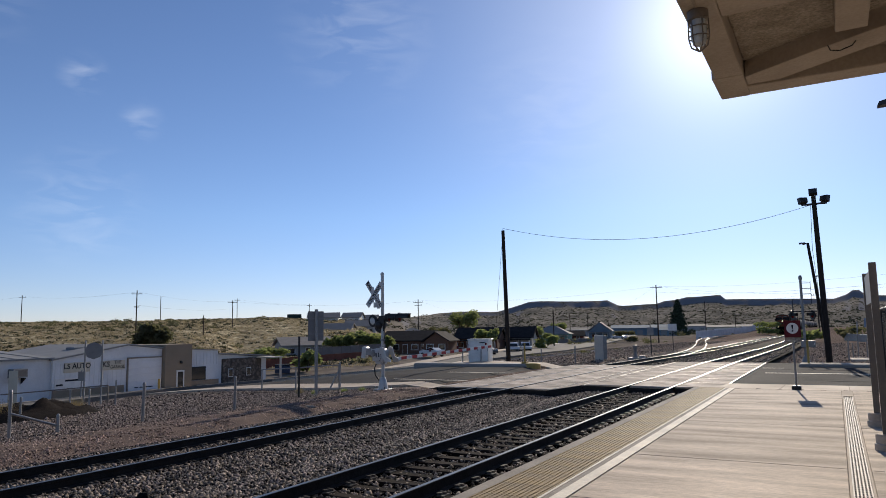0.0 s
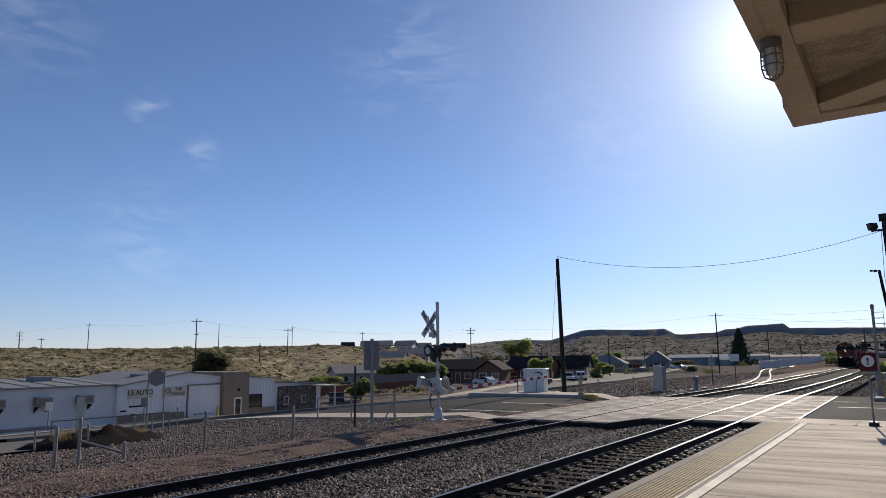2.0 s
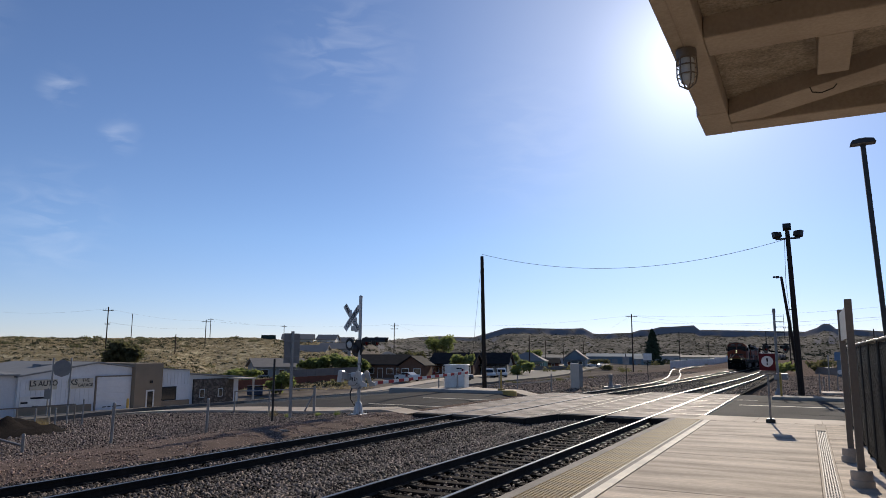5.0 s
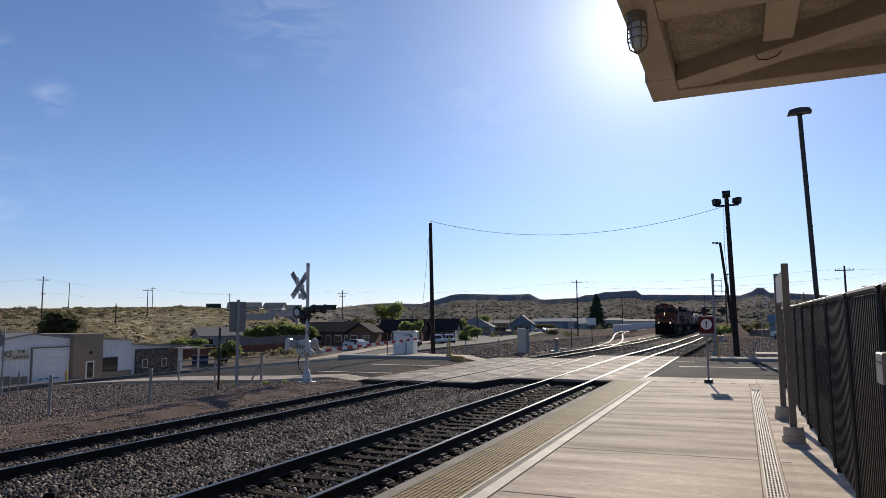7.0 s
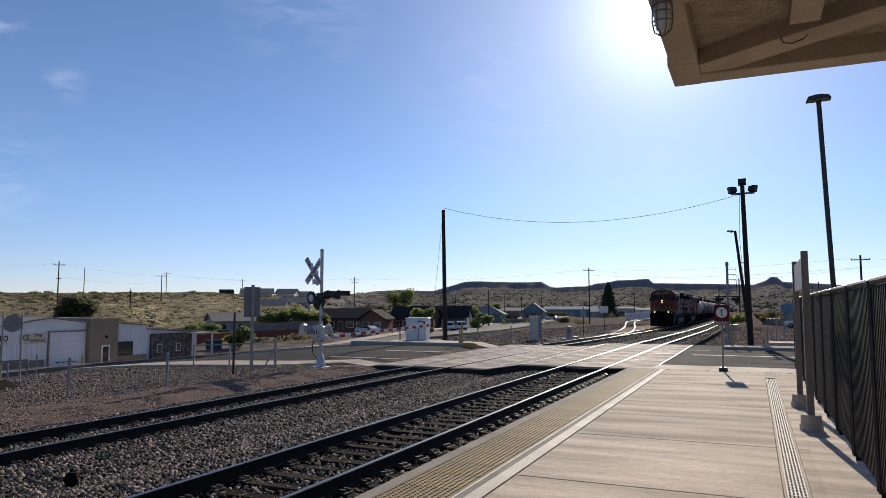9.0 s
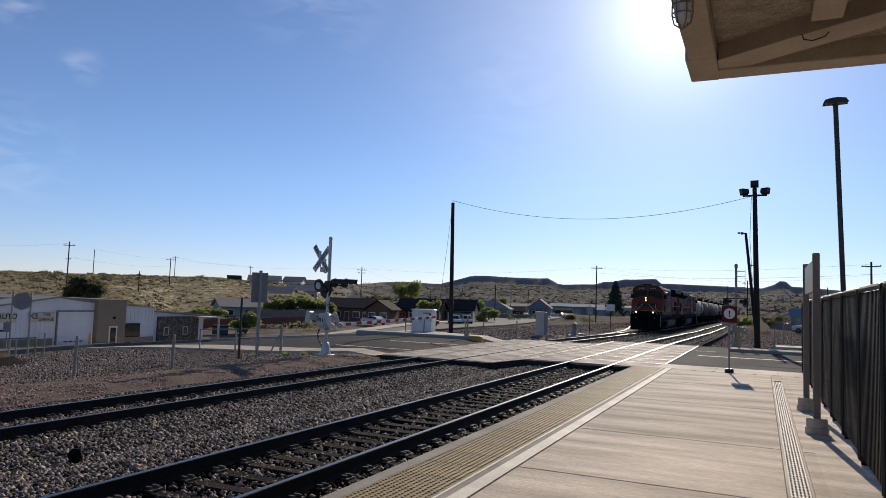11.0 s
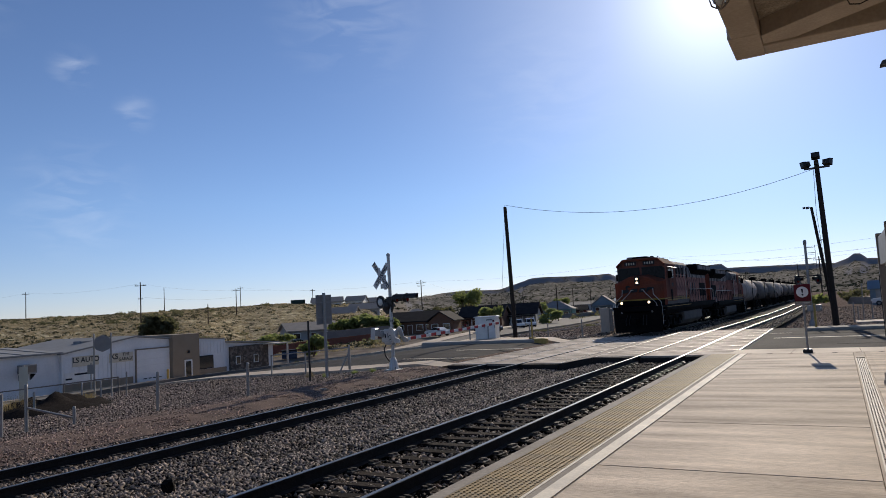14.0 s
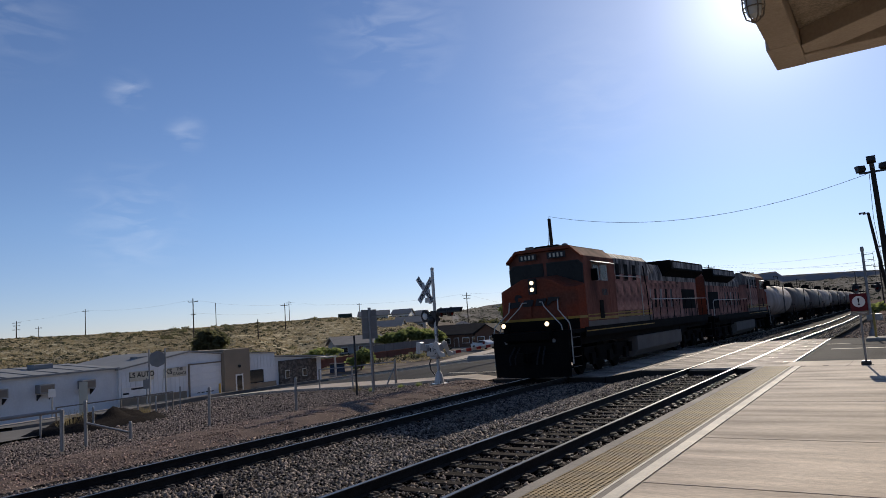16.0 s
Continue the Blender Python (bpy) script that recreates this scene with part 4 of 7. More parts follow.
# ---------------------------------------------------------------- station canopy
def build_canopy():
    cz = 4.62
    c = thing("station_canopy", pose(0, 0, 0), "tan painted concrete station canopy with panelled underside", "canopy", kind="structure")
    # perimeter and inner beams, with recessed panels between them
    part("roof_slab", MB().box(4.70, -8, cz + 0.42, 14, 8.05, cz + 0.62), "stucco", c)
    part("fascia", MB().prism([(4.655, cz), (4.93, cz), (4.93, cz + 0.45), (4.655, cz + 0.45), (4.64, cz + 0.30), (4.64, cz + 0.16)], -8, 7.42, "y").prism([(4.62, cz - 0.002), (4.932, cz - 0.002), (4.932, cz + 0.45), (4.62, cz + 0.45)], 7.42, 8.19, "y"), "stucco", c, bevel=0.015)
    part("front_beam", MB().box(4.925, 7.86, cz - 0.001, 14, 8.18, cz + 0.45), "stucco", c, bevel=0.015)
    part("cross_beam", MB().box(4.932, 5.46, cz + 0.01, 14, 5.86, cz + 0.43), "stucco", c, bevel=0.015)
    part("short_beam", MB().box(5.78, 5.862, cz + 0.012, 6.04, 6.75, cz + 0.42), "stucco", c, bevel=0.01)
    part("diagonal_beam", MB().prism([(4.935, 7.58), (4.935, 7.855), (5.25, 7.855), (6.72, 6.93), (9.5, 5.9), (9.5, 5.865), (8.3, 5.865), (6.72, 6.52), (5.6, 7.16)], cz + 0.02, cz + 0.40, "z"), "stucco", c, bevel=0.01)
    part("soffit_panel", MB().box(4.935, 5.865, cz + 0.20, 9.4, 7.855, cz + 0.235), "rough_stucco", c, "rough pebbled soffit")
    part("rear_soffit", MB().box(4.935, -8, cz + 0.20, 14, 5.455, cz + 0.235), "rough_stucco", c)
    part("right_soffit", MB().box(9.42, 5.865, cz + 0.20, 14, 7.855, cz + 0.235), "rough_stucco", c)
    part("pillar", MB().box(13.2, -8, PZ, 14, 8.0, cz), "stucco", c, "station wall")
    part("edge_flashing", MB().box(4.63, -8, cz + 0.46, 4.75, 8.2, cz + 0.52).box(4.755, 8.0, cz + 0.46, 14, 8.23, cz + 0.52), "stucco", c)
    part("loose_wire", MB().tube([(5.72, 7.0, cz - 0.005), (5.74, 7.08, cz - 0.03), (5.82, 7.12, cz - 0.035), (5.92, 7.08, cz - 0.02), (5.95, 7.03, cz)], 0.006), "cable", c)
    lamp = thing("bulkhead_lamp", pose(4.775, 5.6, cz + 0.03), "caged glass bulkhead lamp under the canopy edge", "lamp")
    part("conduit", MB().cyl((0, -1.5, -0.02), (0, -0.03, -0.02), 0.018, 0.018, 8).cyl((0, -0.03, -0.02), (0, -0.0, -0.05), 0.018, 0.018, 8), "stucco", lamp)
    part("housing", MB().lathe([(0.0, 0.0), (0.06, 0.0), (0.075, -0.03), (0.085, -0.035), (0.085, -0.11), (0.078, -0.115), (0, -0.115)], n=18), "bronze", lamp, smooth=True)
    part("globe", MB().lathe([(0.058, -0.113), (0.066, -0.16), (0.066, -0.25), (0.05, -0.32), (0.0, -0.345)], n=18), "lens_clear", lamp, "clear glass globe", smooth=True)
    cage = MB()
    for i in range(6):
        a = i * math.pi / 3
        cage.tube([(math.cos(a) * r, math.sin(a) * r, z) for r, z in ((0.08, -0.11), (0.083, -0.26), (0.065, -0.34), (0.0, -0.385))], 0.006, 5)
    for r, z in ((0.083, -0.18), (0.083, -0.26)):
        cage.tube([(math.cos(i * math.pi / 8) * r, math.sin(i * math.pi / 8) * r, z) for i in range(17)], 0.006, 5)
    part("cage", cage, "bronze", lamp, "wire guard")


build_canopy()


# ---------------------------------------------------------------- poles and lights
def lamp_post():
    p = thing("lamp_post", pose(8.3, 30.5, 0.1, 0, -1.7, 0), "black lamp post with a flat rectangular head", "street lamp")
    part("pole", MB().slab(-0.085, -0.085, 0, 0.085, 0.085, 10.05, 0.01), "black", p)
    part("base", MB().slab(-0.3, -0.3, -0.1, 0.3, 0.3, 0.6, 0.03), "kerb", p, "concrete base")
    part("head", MB().prism([(-0.44, 10.12), (-0.36, 10.26), (-0.1, 10.31), (0.1, 10.31), (0.36, 10.26), (0.44, 10.12)], -0.25, 0.25, "y"), "black", p)
    part("arm", MB().cyl((0, 0, 10.0), (0, 0, 10.12), 0.09, 0.12, 10), "black", p)
    part("diffuser", MB().box(-0.36, -0.2, 10.105, 0.36, 0.2, 10.118), "alu", p, "pale lamp panel")


lamp_post()


def flood_pole():
    p = thing("floodlight_pole", pose(5.14, 44.2, -0.3, 0, -0.95, 0), "dark timber pole carrying three floodlights", "light pole")
    part("pole", MB().cyl((0, 0, 0), (0, 0, 9.5), 0.17, 0.12, 14), "pole", p, smooth=True)
    part("crossarm", MB().box(-0.65, -0.05, 9.0, 0.65, 0.05, 9.1).box(-0.05, -0.5, 9.2, 0.05, 0.05, 9.28), "black", p)
    for x, y, z, t in ((-0.55, -0.1, 9.3, 35), (0.55, -0.1, 9.3, -35), (0, -0.3, 9.72, 0)):
        h = part("floodlight", MB().prism([(-0.12, -0.14), (0.16, -0.2), (0.16, 0.2), (-0.12, 0.14)], -0.22, 0.22, "x"), "black", p, m=pose(x, y, z, -15, 0, t))
        part("lens", MB().box(-0.2, 0.162, -0.18, 0.2, 0.168, 0.18), "lens_clear", h, "pale glass")
    part("cable", MB().tube([(-0.18, -0.05, 9.0), (-0.30, -0.05, 6.5), (-0.2, -0.1, 4.0)], 0.012, 4), "cable", p)
    q = thing("leaning_pole", pose(5.15, 45.6, -0.3, 0, -5.5, 0), "slender leaning timber pole with small lights", "light pole")
    part("pole", MB().cyl((0, 0, 0), (0, 0, 7.0), 0.11, 0.075, 10), "pole", q, smooth=True)
    part("light", MB().box(-0.28, -0.08, 6.95, -0.12, 0.08, 7.08).box(-0.12, -0.03, 6.98, 0.05, 0.03, 7.03).box(-0.45, -0.06, 7.0, -0.3, 0.06, 7.1), "black", q, "small black lamp")
    part("bracket", MB().box(0.0, -0.03, 5.0, 0.5, 0.03, 5.06), "black", q)


flood_pole()


def wood_pole(x, y, h, r, label, tilt=0, arms=(), far=False, z=None, group="utility poles"):
    p = thing("utility_pole", pose(x, y, (land(x, y) if z is None else z) - 0.2, 0, tilt, 0), label, "utility pole", group)
    part("pole", MB().cyl((0, 0, 0), (0, 0, h), r, r * 0.72, 12), "pole_far" if far else "pole", p, smooth=True)
    for az, w, ang in arms:
        a = part("crossarm", MB().box(-w / 2, -0.06, -0.06, w / 2, 0.06, 0.06), "pole_far", p, m=pose(0, 0, az, 0, 0, ang))
        for k in (-0.46, -0.28, 0.28, 0.46):
            part("insulator", MB().cyl((k * w, 0, 0.06), (k * w, 0, 0.22), 0.035, 0.035, 6), "black", a)
    return p


wood_pole(-14.2, 44.1, 9.25, 0.16, "bare dark timber pole beside the crossing", -1.0, z=-0.2)


def wire(a, b, sag, r=0.012, n=24):
    """A hanging line between two fixings."""
    a, b = Vector(a), Vector(b)
    pts = []
    for i in range(n + 1):
        t = i / n
        p = a.lerp(b, t)
        p.z -= sag * 4 * t * (1 - t)
        pts.append(p)
    return solid("overhead_wire", MB().tube(pts, r, 4), "cable", "thin black overhead wire between poles", "wire")


wire((-14.36, 44.1, 9.0), (5.0, 44.2, 8.75), 1.35, 0.012)
wire((-14.36, 44.1, 9.0), (-16.2, 46, 0.1), 0.1, 0.010, 8)


def aim(t_az, t_el, dist):
    """A place by bearing, elevation and distance from where the viewer stands."""
    a, e = radians(t_az), radians(t_el)
    return (5.4 + dist * math.sin(a) * math.cos(e), -0.3 + dist * math.cos(a) * math.cos(e), 2.0 + dist * math.sin(e))


# ---------------------------------------------------------------- crossing gate
def text_plate(parent, w, h, m, words, size):
    b = part("blade", MB().slab(-w / 2, -0.006, -h / 2, w / 2, 0.006, h / 2, 0.002), "white", parent, m=m)
    return text("lettering", words, size, "ink", b, pose(0, -0.008, 0, 90, 0, 0))


def flasher(parent, x, z, turn, lens, disc=0.30, reach=0.36):
    f = part("flasher", MB().cyl((0, -0.02, 0), (0, 0.02, 0), disc, disc, 24), "black", parent, "round black flasher backing", smooth=True, m=pose(x, 0, z, 0, 0, turn))
    part("lens", MB().lathe([(0.0, -0.075), (0.09, -0.066), (0.135, -0.045), (0.155, -0.022)], axis="y", n=18), lens, f, smooth=True)
    hood = MB()
    vs, fs = [], []
    for i in range(13):
        a = radians(-10 + i * 200 / 12)
        for yy, rr in ((-0.02, 0.165), (-reach + 0.1 * abs(math.cos(a)), 0.155)):
            vs.append((rr * math.cos(a), yy, rr * math.sin(a)))
    for i in range(12):
        fs.append((2 * i, 2 * i + 1, 2 * i + 3, 2 * i + 2))
    part("hood", hood.add(vs, fs), "black", f, smooth=True)
    part("housing", MB().lathe([(0.17, 0.02), (0.15, 0.14), (0.06, 0.2), (0, 0.2)], axis="y", n=14), "black", f, smooth=True)


def crossing_gate():
    g = thing("crossing_gate", pose(-9.92, 22.5, -0.30), "silver level crossing mast with crossbuck, flashers and lowered gate", "crossing gate")
    part("mast", MB().cyl((0, 0, 0.3), (0, 0, 4.55), 0.065, 0.065, 14), "silver", g, smooth=True)
    part("mast_cap", MB().lathe([(0.075, 4.5), (0.075, 4.57), (0.0, 4.62)], n=12), "silver", g)
    part("base", MB().slab(-0.28, -0.28, 0, 0.28, 0.28, 0.06, 0.01).lathe([(0.2, 0.06), (0.16, 0.3), (0.13, 0.42), (0.09, 0.5), (0.066, 0.52)], n=12), "silver", g, "cast base")
    for sx in (-1, 1):
        for sy in (-1, 1):
            part("bolt", MB().cyl((sx * 0.22, sy * 0.22, 0.05), (sx * 0.22, sy * 0.22, 0.16), 0.025, 0.025, 6), "steel", g)
    # the crossbuck faces the drivers who come from the east and is seen almost side-on
    cb = part("crossbuck", MB().box(-0.05, 0.05, -0.3, 0.05, 0.07, 0.3), "silver", g, m=pose(0.10, -0.72, 3.69, 0, 0, 84))
    text_plate(cb, 1.22, 0.23, pose(0, 0, 0, 0, 48, 0), "RAIL     ROAD", 0.195)
    text_plate(cb, 1.22, 0.23, pose(0, -0.02, 0, 0, -48, 0), "CROSSING", 0.205)
    part("track_plate", MB().box(-0.3, -0.01, -0.1, 0.3, 0.01, 0.1).box(-0.06, -0.012, -0.15, 0.06, 0.012, 0.42), "silver", g, "small square plate", m=pose(-0.14, -0.1, 3.32, 0, 0, -20))
    part("arm_bracket", MB().cyl((-0.55, 0, 2.72), (0.55, 0, 2.72), 0.035, 0.035, 10).box(-0.12, -0.1, 2.55, 0.12, 0.1, 2.88), "black", g)
    flasher(g, -0.46, 2.70, -15, "lens_clear", 0.25, 0.14)
    flasher(g, 0.30, 2.80, 100, "lens", 0.19, 0.5)
    flasher(g, 0.78, 2.80, 100, "lens", 0.19, 0.5)
    flasher(g, -0.12, 2.52, 170, "lens")
    mech = part("mechanism", MB().slab(-0.36, -0.22, 1.12, 0.13, 0.26, 1.62, 0.08).prism([(-0.30, 1.12), (0.08, 1.12), (0.02, 1.0), (-0.2, 1.0)], -0.18, 0.22, "y"), "silver", g, "silver gate machine housing", bevel=0.03)
    part("door", MB().slab(-0.2, -0.15, 0, 0.16, 0.2, 0.02, 0.01), "silver", mech, m=pose(-0.1, -0.221, 1.36, 90, 0, 0))
    part("shaft_cover", MB().cyl((-0.30, -0.22, 1.42), (-0.30, -0.30, 1.42), 0.12, 0.10, 18).cyl((-0.30, -0.30, 1.42), (-0.30, -0.33, 1.42), 0.05, 0.05, 10), "steel", mech, smooth=True)
    for z in (1.22, 1.38, 1.54):
        part("bolt", MB().cyl((0.06, -0.22, z), (0.06, -0.26, z), 0.022, 0.022, 6).cyl((0.0, -0.22, z - 0.05), (0.0, -0.25, z - 0.05), 0.014, 0.014, 6), "black", mech)
    part("latch", MB().box(-0.16, -0.262, 1.28, -0.13, -0.242, 1.44).box(-0.04, -0.262, 1.30, -0.02, -0.242, 1.46), "ink", mech)
    part("u_bolt", MB().tube([(-0.09, -0.1, 1.62), (-0.09, -0.1, 1.70), (0.09, -0.1, 1.70), (0.09, -0.1, 1.62)], 0.016, 6), "steel", mech)
    part("collar", MB().lathe([(0.067, 1.0), (0.1, 1.0), (0.1, 1.08), (0.067, 1.08)], n=14).lathe([(0.067, 1.9), (0.09, 1.9), (0.09, 1.98), (0.067, 1.98)], n=14), "steel", g)
    part("cable", MB().tube([(0.07, -0.02, 2.5), (0.12, -0.04, 2.2), (0.08, -0.03, 1.8)], 0.015, 5), "black", g)
    cw = part("counterweight", MB().slab(-0.98, -0.16, 1.16, -0.80, 0.12, 1.60, 0.02), "silver", g, "counterweight at the end of two arms", m=pose(0, 0, 0, 0, 6, 12))
    for y0, z0 in ((-0.16, 1.42), (0.06, 1.30)):
        part("weight_arm", MB().box(-0.80, y0, z0, -0.30, y0 + 0.03, z0 + 0.13), "silver", cw)
    part("weight_plate", MB().box(-0.78, -0.20, 1.30, -0.58, -0.165, 1.56).box(-0.54, -0.20, 1.34, -0.42, -0.165, 1.52), "steel", cw, "dull steel weight plates")
    for y0, y1 in ((-0.3, -0.25), (0.30, 0.35)):
        part("support_arm", MB().prism([(0.02, 1.62), (0.12, 1.70), (0.24, 1.64), (0.34, 1.30), (0.52, 1.22), (0.54, 1.10), (0.30, 1.08), (0.16, 1.36), (0.04, 1.44)], y0, y1, "y"), "silver", g, "gate arm bracket")
    part("conduit", MB().tube([(-0.2, -0.1, 1.1), (-0.32, -0.12, 0.85), (-0.3, -0.1, 0.6), (-0.12, 0, 0.3)], 0.025, 6), "black", g)
    for k in range(22):
        a, b = 0.42 + k * 0.45, 0.42 + (k + 1) * 0.45
        part("gate_arm_stripe", MB().box(-0.02, a, -0.06, 0.02, b, 0.06), "stripe_red" if k % 2 else "white", g, m=pose(0.32, 0, 1.18, 1.2, 0, 3))
    for yy in (3.4, 6.2, 9.6):
        part("gate_lamp", MB().cyl((0.32 - yy * 0.052, yy, 1.30 + yy * 0.02), (0.32 - yy * 0.052, yy, 1.40 + yy * 0.02), 0.05, 0.05, 10), "red", g, "small red gate lamp")


crossing_gate()


def right_signal():
    g = thing("crossing_signal", pose(3.95, 45.5, -0.25), "grey crossing signal mast with side lights and steps", "crossing signal")
    part("mast", MB().cyl((0, 0, 0), (0, 0, 4.85), 0.075, 0.07, 12), "steel", g, smooth=True)
    part("bell", MB().lathe([(0.09, 4.78), (0.1, 4.95), (0.06, 5.05), (0, 5.05)], n=12), "steel", g)
    part("crossarm", MB().cyl((-0.75, 0, 2.95), (0.75, 0, 2.95), 0.035, 0.035, 8), "black", g)
    flasher(g, -0.55, 2.72, 62, "lens")
    flasher(g, 0.5, 2.72, -62, "lens")
    for k in range(5):
        part("rung", MB().box(0.0, -0.02, 3.3 + k * 0.32, 0.5, 0.02, 3.33 + k * 0.32), "black", g)
    part("antenna", MB().cyl((0.5, 0, 3.2), (0.5, 0, 4.7), 0.012, 0.012, 6).cyl((-0.5, 0, 2.9), (-0.5, 0, 3.7), 0.03, 0.02, 6), "black", g)
    part("mechanism", MB().slab(-0.2, -0.25, 0.9, 0.55, 0.25, 1.25, 0.03), "steel", g)
    part("base", MB().lathe([(0.22, 0), (0.2, 0.15), (0.1, 0.4), (0.08, 0.4)], n=12), "steel", g)
    part("gate_arm_stub", MB().box(-0.02, -0.5, -0.05, 0.02, 0, 0.05), "white", g, m=pose(0.5, -0.2, 1.08))
    p = thing("bollard", pose(4.35, 36.9, 0.135), "yellow steel bollard on the traffic island", "bollard")
    part("post", MB().cyl((0, 0, 0), (0, 0, 1.05), 0.05, 0.05, 10).lathe([(0.05, 1.05), (0.03, 1.09), (0, 1.1)], n=10), "yellow", p, smooth=True)
    isl = solid("traffic_island", MB().slab(3.95, 36.1, -0.3, 16, 37.7, 0.14, 0.04), "edge", "raised concrete kerbed island beside the crossing", "island", bevel=0.05)


right_signal()
solid("median_island", MB().slab(-17.0, 36.2, -0.5, -9.6, 37.2, 0.02, 0.06), "kerb", "raised concrete median with a worn yellow nose", "median", bevel=0.06)
nose = solid("median_nose", MB().lathe([(0.5, -0.3), (0.5, 0.0), (0.42, 0.05), (0, 0.05)], c=(-9.5, 36.7, 0), n=16), "yellow", "faded yellow rounded end of the median", "median")
bol = thing("bollard", pose(-9.9, 36.7, 0.02), "thin yellow marker post on the median", "bollard")
part("post", MB().cyl((0, 0, 0), (0, 0, 1.15), 0.05, 0.05, 10), "yellow", bol, smooth=True)
part("plinth", MB().slab(-0.15, -0.15, 0, 0.15, 0.15, 0.1, 0.02), "yellow", bol)


def relay_cabinet():
    c = thing("relay_cabinet", pose(-14.75, 40.9, -0.2, 0, 0, 12), "white metal signal relay cabinet on a concrete pad", "cabinet")
    part("case", MB().slab(-0.66, -0.6, 0.1, 0.66, 0.6, 1.50, 0.02), "white", c, bevel=0.02)
    part("roof", MB().slab(-0.72, -0.66, 1.50, 0.72, 0.66, 1.57, 0.03), "white", c)
    for x in (-0.64, 0.02):
        d = part("door", MB().box(x, -0.62, 0.2, x + 0.62, -0.602, 1.44), "white", c)
        part("handle", MB().box(x + 0.6, -0.65, 0.8, x + 0.64, -0.62, 1.0), "steel", d)
    part("pad", MB().slab(-1.6, -1.4, -0.1, 1.3, 1.2, 0.1, 0.03), "walk", c, "concrete pad")
    part("vent", MB().box(0.1, -0.63, 1.3, 0.5, -0.621, 1.36), "ink", c)


relay_cabinet()


def control_box():
    c = thing("signal_case", pose(-9.2, 48.6, -0.33, 0, 0, 18), "tall pale signal control case with side door", "cabinet")
    part("case", MB().slab(-0.30, -0.35, 0.0, 0.30, 0.35, 1.75, 0.02), "cream_house", c, bevel=0.02)
    part("side_box", MB().slab(0.301, -0.25, 0.1, 0.55, 0.3, 1.7, 0.02), "steel", c)
    part("meter", MB().cyl((0.43, -0.26, 1.2), (0.43, -0.36, 1.2), 0.09, 0.09, 12).box(0.34, -0.32, 0.6, 0.5, -0.252, 0.95), "steel", c)
    part("door_seam", MB().box(-0.26, -0.358, 0.12, 0.26, -0.351, 1.66), "cream_house", c)
    w = thing("switch_stand", pose(-6.9 - 0.6, 52.0, -0.45), "grey switch machine on its timbers beside the track", "switch machine")
    part("column", MB().lathe([(0.22, 0), (0.2, 0.25), (0.12, 0.35), (0.12, 0.75), (0.17, 0.85), (0.15, 1.05), (0, 1.1)], n=14), "alu", w, smooth=True)
    part("machine", MB().slab(-0.5, -0.3, 0, 0.6, 0.3, 0.16, 0.03).slab(0.3, -0.15, 0.1, 0.7, 0.15, 0.3, 0.02), "steel", w)
    for x, y, h, wd, lab in ((-8.6, 62.0, 2.6, 0.55, "small grey rectangular trackside sign on a post"), (-9.3, 75, 3.0, 0.9, "pale rectangular trackside sign on a post")):
        s = thing("trackside_sign", pose(x, y, land(x, y) - 0.05), lab, "sign")
        part("post", MB().cyl((0, 0, 0), (0, 0, h), 0.04, 0.04, 8), "black", s)
        part("plate", MB().box(-wd / 2, -0.06, h - 0.9, wd / 2, -0.045, h - 0.2), "white" if wd > 0.6 else "steel", s)


control_box()


# ---------------------------------------------------------------- posts, signs and rails on the gravel
def back_sign():
    s = thing("road_sign", pose(-12.5, 21.6, -0.45, 0, 0, 90), "road sign seen from its bare metal back", "sign")
    part("post", MB().box(-0.045, -0.045, 0, 0.045, 0.045, 3.35), "steel", s)
    part("plate", MB().slab(-0.33, 0.05, 2.10, 0.33, 0.06, 3.27, 0.002), "alu", s, m=pose(0, 0, 0, 0, 0, -28))
    for z in (2.35, 2.95):
        part("brace", MB().box(-0.3, 0.03, z, 0.3, 0.049, z + 0.05), "steel", s, m=pose(0, 0, 0, 0, 0, -28))
    b = thing("marker_pole", pose(-12.6, 20.7, -0.5), "slim black marker pole in the gravel", "post")
    part("pole", MB().cyl((0, 0, 0), (0, 0, 2.33), 0.045, 0.04, 10), "black", b, smooth=True)
    w = thing("marker_post", pose(-14.1, 25.2, -0.5), "short white-grey post with a leaning brace", "post")
    part("post", MB().cyl((0, 0, 0), (0, 0, 1.1), 0.05, 0.05, 8), "steel", w, smooth=True)
    part("brace", MB().cyl((-0.3, -0.3, 0), (-0.02, 0, 0.8), 0.035, 0.035, 8), "steel", w)


back_sign()


def gravel_post(x, y, h, lab="short weathered steel fence post in the gravel", brace=None):
    p = thing("fence_post", pose(x, y, land(x, y) - 0.1, 0, random.uniform(-2, 2), 0), lab, "post", "old fence posts")
    part("post", MB().cyl((0, 0, 0), (0, 0, h + 0.1), 0.042, 0.042, 10).lathe([(0.047, h + 0.08), (0.034, h + 0.13), (0, h + 0.14)], n=10), "steel", p, smooth=True)
    if brace:
        part("brace", MB().cyl((0.03, 0, h * 0.62), brace, 0.03, 0.03, 8), "steel", p)
    return p


